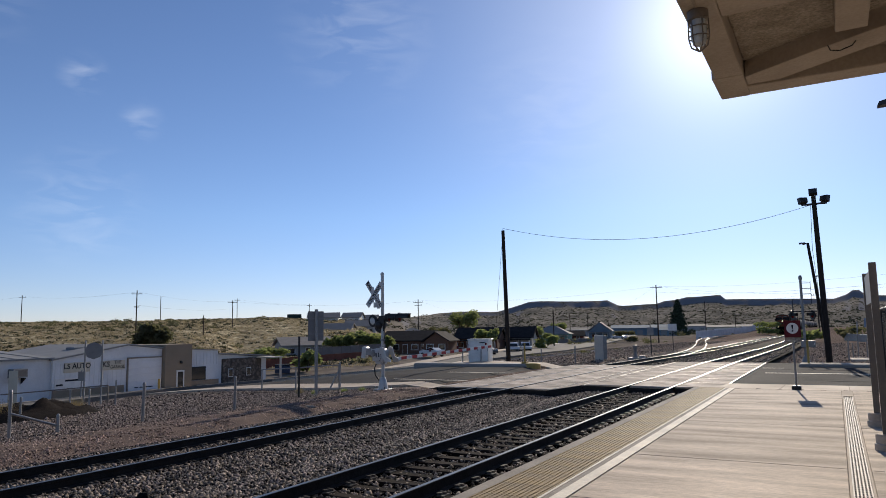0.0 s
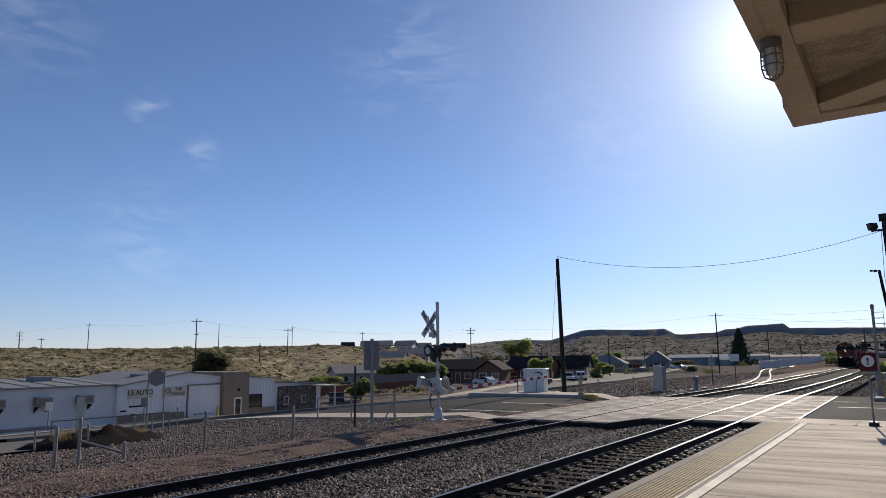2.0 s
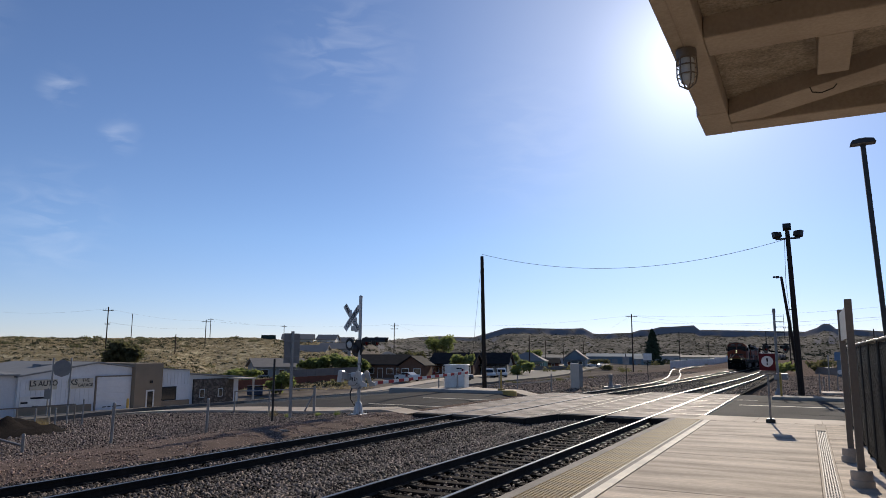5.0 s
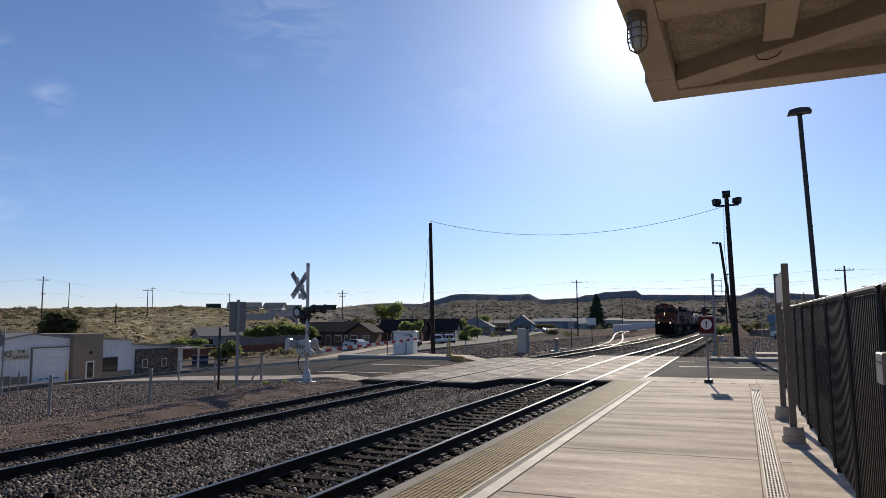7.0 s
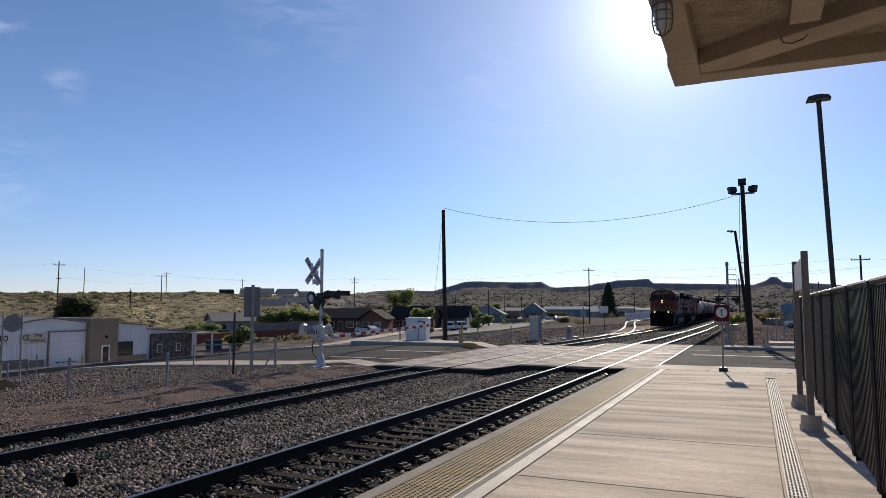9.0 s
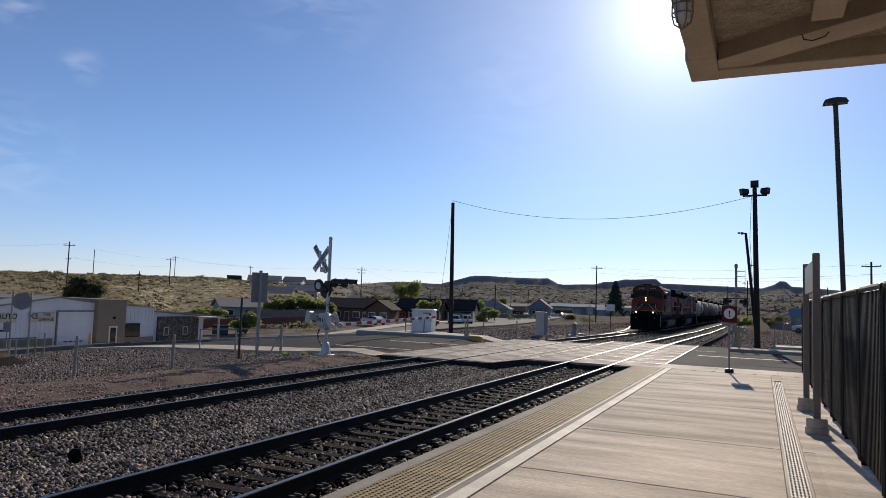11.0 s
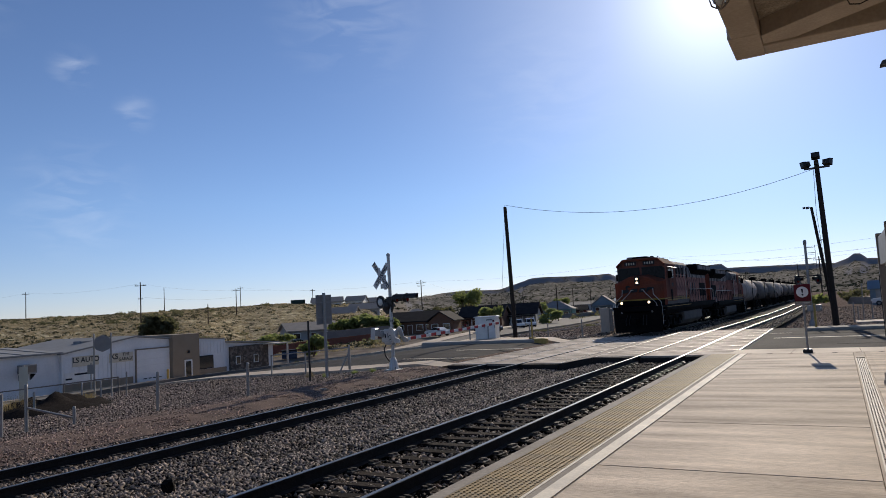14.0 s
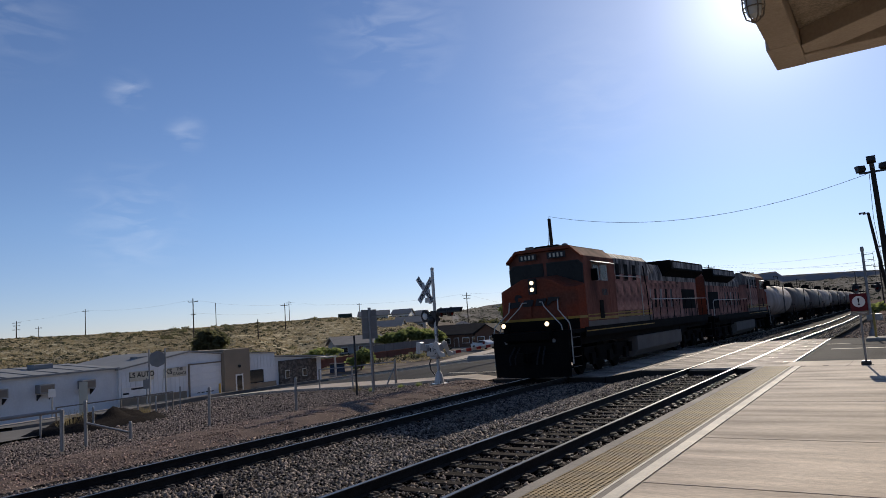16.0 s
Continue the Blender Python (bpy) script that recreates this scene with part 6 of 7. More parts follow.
long_wall((-39.6, 116), (-33.9, 121), 1.05, "brick_wall", "red-brown block boundary wall")
long_wall((-39.8, 120), (-34.0, 126), 2.0, "wall_block", "grey block wall behind the red one")
long_wall((-47, 104), (-40.0, 113), 1.3, "brick_wall", "low red-brown wall")
long_wall((-9.4, 180), (-3.2, 330), 1.8, "white_metal", "long pale boundary fence beyond the yard", "boundary_fence")
long_wall((-20.5, 182), (-16.8, 196), 1.3, "wall_block", "low grey yard wall")
long_wall((0.5, 140), (6.5, 95), 1.1, "steel", "low pale pipe fence beyond the yard", "boundary_fence")


def bin_(az, dist):
    x, y, z = place(az, dist)
    t = thing("dumpster", pose(x, y, z, 0, 0, -az), "dark blue steel dumpster", "dumpster")
    part("body", MB().prism([(-0.7, 0.1), (0.7, 0.1), (0.8, 1.3), (-0.8, 1.1)], -1.0, 1.0, "x"), "bin_blue", t)
    part("lid", MB().box(-1.03, -0.85, 1.2, 1.03, 0.85, 1.27), "loco_black", t)


bin_(-42.2, 98)


# ---------------------------------------------------------------- parked vehicles
def car(az, dist, turn, paint, label, suv=True):
    x, y, z = place(az, dist)
    t = thing("parked_car", pose(x, y, z + 0.12, 0, 0, turn), label, "car")
    H = 1.75 if suv else 1.45
    body = [(-2.3, 0.35), (2.3, 0.35), (2.35, 0.75), (2.2, 0.98), (1.1, 1.05), (-2.15, 1.05), (-2.3, 0.8)]
    part("body", MB().prism(body, -0.92, 0.92, "x"), paint, t, bevel=0.08)
    top = [(0.95, 1.05), (0.35, H - 0.03), (0.1, H), (-1.7, H), (-2.1, 1.05)] if suv else [(1.0, 1.05), (0.3, H), (-0.9, H), (-1.7, 1.05)]
    cab = part("cabin", MB().prism(top, -0.78, 0.78, "x"), paint, t, bevel=0.06)
    part("side_window", MB().prism([(u * 0.9 - 0.03, 1.08 + (w - 1.05) * 0.82) for u, w in top], -0.79, 0.79, "x"), "glass_dark", cab, "dark glass")
    part("windscreen", MB().add([(-0.68, 0.99, 1.08), (0.68, 0.99, 1.08), (0.62, 0.40, H - 0.1), (-0.62, 0.40, H - 0.1)], [(0, 1, 2, 3)]), "glass_dark", cab)
    for sx in (-1, 1):
        for yy in (-1.45, 1.45):
            w = part("wheel", MB().cyl((sx * 0.72, yy, 0.34), (sx * 0.94, yy, 0.34), 0.34, 0.34, 16), "rubber", t)
            part("rim", MB().cyl((sx * 0.90, yy, 0.34), (sx * 0.955, yy, 0.34), 0.2, 0.18, 10), "alu", w)
        part("headlight", MB().box(sx * 0.8 - 0.12, 2.3, 0.68, sx * 0.8 + 0.12, 2.37, 0.84), "lens_clear", t)
        part("mirror", MB().box(sx * 0.92, 0.7, 0.98, sx * 1.08, 0.82, 1.12), paint, t)
    part("bumper", MB().box(-0.9, 2.28, 0.36, 0.9, 2.40, 0.56), "loco_black", t)


car(-23.6, 128, 212, "car_white", "white sport utility vehicle parked by the street")
car(-22.6, 131, 208, "car_white", "second white sport utility vehicle parked by the street")
car(-30.2, 116, 70, "car_white", "long silver-white car parked across the street", False)
car(-26.0, 116, 80, "car_dark", "black car parked behind the gate arm", False)
car(-15.2, 226, 75, "car_white", "white car parked before a house", False)
car(3.2, 112, 80, "car_white", "white vehicle by the distant shed", True)


# ---------------------------------------------------------------- trees and scrub
def tree(az, dist, h, spread, n, material, label, leaf=0.35, trunk_h=0.35, sink=0.1):
    x, y, z = place(az, dist)
    rng = random.Random(int(az * 100 + dist))
    t = thing("tree", pose(x, y, z - sink), label, "tree")
    tr = MB().cyl((0, 0, 0), (0.05, 0, h * trunk_h), 0.045 * h, 0.03 * h, 8)
    cr = MB()
    for k in range(7):
        a = k * 2.4 + rng.random()
        e = Vector((math.cos(a) * spread * rng.uniform(0.3, 0.75), math.sin(a) * spread * rng.uniform(0.3, 0.75), h * rng.uniform(0.5 if trunk_h > 0.15 else 0.18, 0.86)))
        tr.cyl((0.05, 0, h * trunk_h * rng.uniform(0.6, 1)), e, 0.02 * h, 0.006 * h, 6)
        leaves(cr, e, (spread * 0.5, spread * 0.5, h * 0.2), n // 7, leaf, rng)
    part("trunk", tr, "bark", t, smooth=True)
    part("crown", cr, material, t)


def conifer(az, dist, h, r, label):
    x, y, z = place(az, dist)
    rng = random.Random(4)
    t = thing("conifer", pose(x, y, z - 0.3), label, "tree")
    part("trunk", MB().cyl((0, 0, 0), (0, 0, h), 0.03 * h, 0.04, 8), "bark", t)
    cr = MB()
    for k in range(70):
        f = k / 70
        zz = h * (0.06 + 0.93 * f)
        rr = r * (1 - f) ** 0.8 * rng.uniform(0.7, 1.15) + 0.2
        for j in range(9):
            a = rng.random() * 6.28
            leaves(cr, (math.cos(a) * rr * 0.6, math.sin(a) * rr * 0.6, zz), (rr * 0.5, rr * 0.5, 0.6), 5, 0.5, rng)
    part("crown", cr, "conifer", t)


conifer(-10.7, 292, 14.5, 4.6, "tall dark conifer beside the warehouse")
tree(-27.6, 205, 10.0, 5.4, 2600, "leaf", "large light green cottonwood behind the houses", 0.30, 0.3)
tree(-25.8, 135, 5.0, 2.6, 1300, "leaf", "small green tree before a house", 0.28, 0.3)
tree(-40.3, 99, 3.8, 2.3, 2600, "leaf", "rounded green shrub tree by the wall", 0.24, 0.08)
for az, d, h in ((-37.9, 129, 4.4), (-36.6, 130, 4.9), (-35.3, 130, 4.6), (-34.4, 131, 4.2)):
    tree(az, d, h - 0.4, 3.0, 2600, "leaf", "leafy green tree above the boundary wall", 0.27, 0.2)
tree(-29.6, 170, 5.5, 3.0, 800, "leaf_dark", "dark green tree on the slope", 0.35)
tree(-22.0, 180, 5.0, 3.0, 700, "leaf", "yellow-green tree among the houses", 0.35)
tree(-20.0, 215, 6.0, 3.5, 800, "leaf", "green tree behind the sea-green house", 0.4)
tree(-27.6, 270, 7, 4, 600, "leaf_dark", "dark rounded tree on the ridge", 0.5)
tree(-51.8, 112, 7.2, 3.6, 4200, "leaf_dark", "broad dark bush behind the garage", 0.33, 0.08)
tree(-43.2, 118, 3.4, 3.2, 1200, "leaf", "low green bush behind the stone shop", 0.25, 0.08)
tree(-45.0, 116, 2.6, 3.0, 900, "leaf_dark", "low grey-green bush behind the stone shop", 0.25, 0.08)
tree(-31.6, 172, 4.2, 3.6, 900, "leaf_dark", "rounded dark tree between the houses", 0.33, 0.2)
tree(-21.0, 150, 3.4, 3.0, 900, "leaf", "yellow-green bush in a front yard", 0.3, 0.1)
tree(-14.6, 205, 3.6, 3.4, 700, "leaf_dark", "dark shrub beside the blue-grey shed", 0.33, 0.1)
tree(-4.4, 190, 3.6, 4.0, 700, "leaf", "yellow-green bushes behind the yard fence", 0.35, 0.1)
tree(-1.6, 130, 2.6, 3.0, 500, "leaf", "yellow-green bush beyond the signal", 0.3, 0.1)
tree(1.2, 140, 3.4, 3.6, 600, "leaf_dark", "grey-green bushes beyond the yard", 0.35, 0.1)
tree(9.4, 110, 6.0, 4.5, 900, "leaf_dark", "grey-green tree behind the fence", 0.35, 0.2)


def scrub(name, az0, az1, r0, r1, count, size, material, label, seed, power=1.0, bits=14, bit=0.28, flat=0.55, bare=0.35):
    """Low bushes: domes of many small leaf cards, thinner where the soil is bare."""
    rs = np.random.RandomState(seed)
    spots, sizes = [], []
    for az, u, keep, g in zip(rs.uniform(az0, az1, count), rs.rand(count), rs.uniform(-bare, 0.25, count), rs.rand(count)):
        x, y, z = place(az, r0 + (r1 - r0) * u ** power)
        if noise.noise(Vector((x, y, 5)) * 0.02) > keep:
            spots.append((x, y, z))
            sizes.append(size * (0.4 + 1.3 * g ** 2.0))
    spots, sizes = np.array(spots), np.array(sizes)
    n = len(spots) * bits
    c, sz = np.repeat(spots, bits, 0), np.repeat(sizes, bits)[:, None]
    d = rs.normal(size=(n, 3))
    d /= np.linalg.norm(d, axis=1)[:, None]
    d[:, 2] = np.abs(d[:, 2]) * flat
    c = c + d * sz * (0.45 + 0.55 * rs.rand(n, 1))
    u, w = rs.normal(size=(n, 3)), rs.normal(size=(n, 3))
    u *= bit * sz / np.linalg.norm(u, axis=1)[:, None]
    w *= bit * 0.7 * sz / np.linalg.norm(w, axis=1)[:, None]
    v = np.stack([c - u, c + w, c + u, c - w], 1).reshape(-1, 3)
    me = bpy.data.meshes.new(name)
    me.vertices.add(n * 4)
    me.vertices.foreach_set("co", v.reshape(-1))
    me.loops.add(n * 4)
    me.loops.foreach_set("vertex_index", np.arange(n * 4, dtype=np.int32))
    me.polygons.add(n)
    me.polygons.foreach_set("loop_start", np.arange(0, n * 4, 4, dtype=np.int32))
    me.update(calc_edges=True)
    me.materials.append(M[material])
    tagged(new(name, me), label, "scrub", kind="stuff")


scrub("hill_scrub", -84, -33, 105, 250, 380, 1.25, "leaf_dark", "large dark bushes on the hill", 17, 0.8, 90, 0.16)
scrub("hill_scrub", -84, -33, 108, 262, 13000, 0.52, "scrub", "dark desert bushes scattered over the hill", 11, 1.25, 16, 0.26, 0.5, 0.8)
scrub("hill_scrub", -84, -33, 104, 264, 42000, 0.40, "straw", "pale dry grass clumps on the hill", 13, 1.2, 8, 0.30, 0.6, 1.2)
scrub("far_scrub", -36, 20, 300, 1750, 16000, 1.7, "scrub", "dark desert scrub on the distant slopes", 12, 0.8, 8, 0.4)
scrub("town_scrub", -34, -2, 170, 420, 420, 1.3, "leaf_dark", "bushes among the far houses", 14, 1.0, 60, 0.18, 0.8)
scrub("verge_scrub", -33, -15, 85, 150, 90, 0.5, "leaf_dark", "low weeds along the street verge", 15, 1.0, 40, 0.2)
scrub("wall_weeds", -45, -33.5, 84, 115, 30, 0.45, "leaf_dark", "low weeds by the road", 16, 1.0, 40, 0.2)

# ---------------------------------------------------------------- utility poles and wires
tops = {}
for key, az, dist, h, r, arms in (("a", -53.0, 150, 9.7, 0.13, ((9.2, 2.0, 40), (6.6, 0.9, 40))), ("b", -51.3, 262, 8.5, 0.14, ()), ("c", -46.05, 205, 7.5, 0.14, ((7.1, 2.4, 40),)),
                                  ("d", -45.7, 268, 7.2, 0.13, ((6.8, 2.0, 40),)), ("e", -31.3, 190, 12.6, 0.15, ((12.0, 2.6, 20), (11.2, 2.0, 20))), ("f", -25.6, 280, 9.0, 0.15, ((8.6, 2.4, 20),)),
                                  ("g", -12.2, 172, 13.6, 0.17, ((13.2, 2.8, 30),)), ("h", -20.3, 162, 8.6, 0.14, ()), ("i", -8.7, 260, 11.5, 0.16, ()), ("j", -19.0, 270, 9, 0.14, ()),
                                  ("k", -17.6, 280, 9, 0.14, ()), ("l", -16.0, 300, 9.5, 0.14, ()), ("m", -6.6, 330, 10, 0.15, ()), ("n", 7.0, 105, 9.8, 0.16, ((9.4, 2.2, 0),)), ("o", -40.1, 262, 5.6, 0.14, ((5.2, 2.0, 20),)),
                                  ("p", -1.0, 160, 9.5, 0.15, ((9.0, 2.0, 0),)), ("q", -23.0, 250, 8.5, 0.14, ()), ("r", -60.4, 255, 8.6, 0.14, ((8.1, 2, 40),)), ("s", -64.7, 250, 5.4, 0.16, ((5.0, 2.4, 40), (4.1, 2.0, 40), (2.9, 2.2, 40))),
                                  ("t", 13.0, 105, 9.9, 0.16, ((9.5, 2.2, 0),)), ("u", -63.35, 268, 3.6, 0.13, ((3.2, 2, 40),)), ("v", 4.3, 190, 9, 0.14, ()), ("w", -48.2, 160, 4.5, 0.12, ())):
    x, y, z = place(az, dist)
    wood_pole(x, y, h + 0.2, r, "weathered timber utility pole with crossarms" if arms else "plain weathered timber utility pole", 0, arms, True)
    tops[key] = Vector((x, y, z + h - 0.3))
for a, b, sag in (("s", "r", 1.0), ("r", "a", 2.5), ("a", "c", 2.0), ("c", "e", 3.5), ("e", "f", 2.0), ("e", "g", 4.0), ("g", "n", 2.5), ("n", "t", 1.5), ("f", "q", 1.0), ("q", "j", 1), ("j", "l", 1.0), ("l", "g", 1.5), ("g", "p", 2.0), ("p", "t", 1.5), ("i", "p", 2.0), ("d", "o", 1.5)):
    wire(tops[a], tops[b], sag * 0.35, 0.009, 20)
wire(tops["g"] - Vector((0, 0, 1.4)), tops["n"] - Vector((0, 0, 1.3)), 0.9, 0.012, 20)
wire(tops["a"] - Vector((0, 0, 2.6)), tops["c"] - Vector((0, 0, 2.0)), 0.7, 0.010, 20)


# ---------------------------------------------------------------- turnout to the yard
def siding(name, x0, y0, label):
    s = thing(name, pose(0, 0, 0), label, "railway track", kind="structure")

    def path(y):
        return -13.0 * smooth(y0 - 12, y0 + 110, y)
    st = list(np.arange(y0 - 8, y0 + 130, 3.0)) + list(np.arange(y0 + 130, y0 + 320, 20.0))
    for k in (-0.69, 0.69):
        r = part("rail", swept(RAIL, x0 + k, FAR_Z - 0.02, st, path), "rail", s)
        part("running_surface", swept(HEAD, x0 + k, FAR_Z - 0.02, st, path), "rail_top", r)
    part("bed", swept([(-2.9, -0.95), (-1.7, -0.40), (1.7, -0.40), (2.9, -0.95)], x0, FAR_Z, [y for y in st if y > y0 + 6], path), "ballast", s, "dark ballast shoulder")
    ties = MB()
    for y in np.arange(y0 + 8, y0 + 150, 0.6):
        cx = x0 + path(y)
        ties.box(cx - 1.3, y - 0.11, FAR_Z - 0.36 + grade(y), cx + 1.3, y + 0.11, FAR_Z - 0.2 + grade(y))
    part("ties", ties, "tie", s, "weathered timber ties", kind="stuff")


siding("track_siding", FAR_X, 62, "siding that curves away from the main track")


# ---------------------------------------------------------------- the train
def truck(t, y, wheels, r, material="loco_dirt"):
    half = (wheels - 1) * 0.95
    f = MB()
    for s in (-1, 1):
        f.prism([(y - half - 0.7, 0.75), (y - half - 0.3, 0.42), (y + half + 0.3, 0.42), (y + half + 0.7, 0.75), (y + half + 0.6, 1.0), (y - half - 0.6, 1.0)], s * 1.02, s * 1.22, "x")
        for k in range(wheels):
            yy = y - half + k * 1.9
            f.box(s * 1.2, yy - 0.2, 0.35, s * 1.34, yy + 0.2, 0.78)
            f.cyl((s * 1.28, yy + 0.5, 0.55), (s * 1.28, yy + 0.5, 0.95), 0.12, 0.12, 8)
    f.box(-0.9, y - 0.4, 0.5, 0.9, y + 0.4, 1.1)
    tk = part("truck", f, material, t, "dusty black truck frame")
    for k in range(wheels):
        yy = y - half + k * 1.9
        w = MB().cyl((-0.9, yy, r), (0.9, yy, r), 0.09, 0.09, 8)
        for s in (-1, 1):
            w.lathe([(0, s * 0.66), (r + 0.03, s * 0.66), (r + 0.03, s * 0.69), (r, s * 0.70), (r, s * 0.80), (0, s * 0.80)], c=(0, yy, r), axis="x", n=20)
        part("wheelset", w, "loco_dirt", tk)


def locomotive(front):
    t = thing("locomotive", pose(0, 0, 0), "orange and black diesel freight locomotive with lit headlights" if front else "second orange and black diesel locomotive running backwards", "locomotive", "train")
    # underframe and deck
    part("frame", MB().box(-1.35, -0.5, 1.15, 1.35, 21.2, 1.62), "loco_dirt", t)
    part("deck", MB().box(-1.56, -0.55, 1.60, 1.56, 21.3, 1.74), "loco_black", t)
    for s in (-1, 1):
        part("sill", MB().box(s * 1.56, 0.9, 1.42, s * 1.58, 20.2, 1.78), "loco_black", t)
        part("sill_stripe", MB().box(s * 1.581, 1.0, 1.61, s * 1.584, 9.4, 1.65), "loco_yellow", t, "yellow stripe")
    # nose
    base = [(-1.30, 0, 1.74), (1.30, 0, 1.74), (1.57, 0.42, 1.74), (1.57, 1.25, 1.74), (-1.57, 1.25, 1.74), (-1.57, 0.42, 1.74)]
    lip = [(-1.24, 0.07, 3.28), (-0.5, 0.09, 3.68), (0.5, 0.09, 3.68), (1.24, 0.07, 3.28), (1.57, 0.46, 3.30), (1.57, 1.25, 3.40), (0.5, 1.25, 3.80), (-0.5, 1.25, 3.80), (-1.57, 1.25, 3.40), (-1.57, 0.46, 3.30)]
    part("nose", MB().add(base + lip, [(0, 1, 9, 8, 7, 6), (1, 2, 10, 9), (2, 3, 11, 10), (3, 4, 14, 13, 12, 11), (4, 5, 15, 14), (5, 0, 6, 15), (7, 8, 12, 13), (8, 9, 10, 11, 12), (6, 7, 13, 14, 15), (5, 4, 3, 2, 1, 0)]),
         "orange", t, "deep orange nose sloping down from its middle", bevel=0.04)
    skirt = MB().add([(-1.29, -0.006, 1.75), (1.29, -0.006, 1.75), (1.29, -0.004, 2.12), (-1.29, -0.004, 2.12)], [(0, 1, 2, 3)])
    stripe = MB().add([(-1.28, -0.008, 2.12), (1.28, -0.008, 2.12), (1.28, -0.006, 2.21), (-1.28, -0.006, 2.21)], [(0, 1, 2, 3)])
    for s in (-1, 1):
        skirt.add([(s * 1.31, 0.004, 1.75), (s * 1.577, 0.415, 1.75), (s * 1.577, 0.415, 2.12), (s * 1.31, 0.004, 2.12)], [(0, 1, 2, 3)])
        stripe.add([(s * 1.31, 0.003, 2.12), (s * 1.578, 0.414, 2.12), (s * 1.578, 0.414, 2.21), (s * 1.31, 0.003, 2.21)], [(0, 1, 2, 3)])
        stripe.add([(s * 1.575, 0.43, 2.12), (s * 1.575, 1.26, 2.12), (s * 1.575, 1.26, 2.21), (s * 1.575, 0.43, 2.21)], [(0, 1, 2, 3)])
    part("nose_skirt", skirt, "loco_black", t, "black lower nose")
    part("nose_stripe", stripe, "loco_yellow", t, "yellow stripe")
    part("nose_door", MB().slab(-0.62, -0.035, 2.24, -0.10, -0.005, 3.0, 0.01), "orange", t)
    part("nose_window", MB().cyl((-0.62, -0.02, 2.98), (-0.62, 0.04, 2.98), 0.15, 0.15, 14), "ink", t, "dark round window")
    # plain dark logo shape on the nose
    lg = part("nose_emblem", MB().prism([(-1.0, 2.62), (-0.60, 2.66), (-0.50, 2.88), (-0.95, 2.84)], -0.05, -0.036, "y").prism([(-0.45, 2.66), (-0.05, 2.66), (0.04, 2.9), (-0.36, 2.9)], -0.05, -0.036, "y")
              .prism([(0.07, 2.66), (0.44, 2.66), (0.55, 2.92), (0.16, 2.92)], -0.05, -0.036, "y").prism([(0.52, 2.66), (0.62, 2.66), (0.74, 2.78), (1.02, 2.82), (1.06, 2.94), (0.62, 2.94)], -0.05, -0.036, "y"), "ink", t, "plain dark emblem")
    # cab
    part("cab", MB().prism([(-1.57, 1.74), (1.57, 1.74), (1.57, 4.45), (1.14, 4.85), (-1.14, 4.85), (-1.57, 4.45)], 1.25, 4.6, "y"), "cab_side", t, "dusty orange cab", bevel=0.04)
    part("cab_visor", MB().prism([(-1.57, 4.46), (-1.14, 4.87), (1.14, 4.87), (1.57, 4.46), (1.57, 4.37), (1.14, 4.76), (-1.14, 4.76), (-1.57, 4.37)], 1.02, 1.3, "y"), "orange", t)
    for s in (-1, 1):
        w = part("windscreen", MB().prism([(s * 0.07, 3.74), (s * 1.53, 3.40), (s * 1.55, 4.14), (s * 1.38, 4.31), (s * 0.07, 4.31)], 1.215, 1.235, "y"), "ink", t, "windscreen frame")
        part("pane", MB().prism([(s * 0.11, 3.78), (s * 1.49, 3.46), (s * 1.51, 4.12), (s * 1.35, 4.27), (s * 0.11, 4.27)], 1.205, 1.213, "y"), "loco_glass", w, "dark glass")
        nb = part("number_board", MB().prism([(s * 0.22, 4.44), (s * 0.98, 4.44), (s * 0.98, 4.68), (s * 0.22, 4.68)], 1.0, 1.03, "y"), "ink", t, "black number board")
        digits = MB()
        for k in (-0.28, -0.12, 0.04, 0.20):
            digits.box(s * 0.6 + k, 0.99, 4.485, s * 0.6 + k + 0.075, 0.998, 4.635)
        part("digit_bar", digits, "sign_tan", nb, "plain pale bars")
        for y0, y1 in ((2.05, 2.75), (2.85, 3.65)):
            f = part("side_window", MB().box(s * 1.572, y0, 3.52, s * 1.588, y1, 4.20), "alu", t, "grey window frame")
            part("pane", MB().box(s * 1.588, y0 + 0.06, 3.58, s * 1.596, y1 - 0.06, 4.14), "loco_glass", f)
        part("window_shade", MB().prism([(s * 1.58, 4.24), (s * 1.86, 4.17), (s * 1.86, 4.19), (s * 1.58, 4.28)], 1.9, 3.8, "y"), "alu", t, "pale sunshade")
        part("cab_door", MB().box(s * 1.573, 3.75, 2.3, s * 1.585, 4.4, 3.3), "cab_side", t)
        part("door_pane", MB().box(s * 1.578, 2.55, 2.05, s * 1.592, 2.95, 2.75), "loco_black", t)
        part("cab_stripe", MB().box(s * 1.573, 1.3, 2.02, s * 1.577, 4.55, 2.12).box(s * 1.573, 1.3, 2.2, s * 1.577, 4.55, 2.24), "loco_yellow", t, "yellow stripe")
        part("lower_cab", MB().box(s * 1.572, 1.28, 1.75, s * 1.576, 4.58, 1.98), "loco_grey", t, "dirty grey skirt")
        part("mirror", MB().box(s * 1.6, 1.85, 3.5, s * 1.85, 1.9, 3.95), "loco_black", t)
    part("cab_roof", MB().prism([(-1.15, 4.85), (1.15, 4.85), (1.0, 4.90), (-1.0, 4.90)], 1.2, 4.7, "y"), "loco_grey", t, "pale dusty roof")
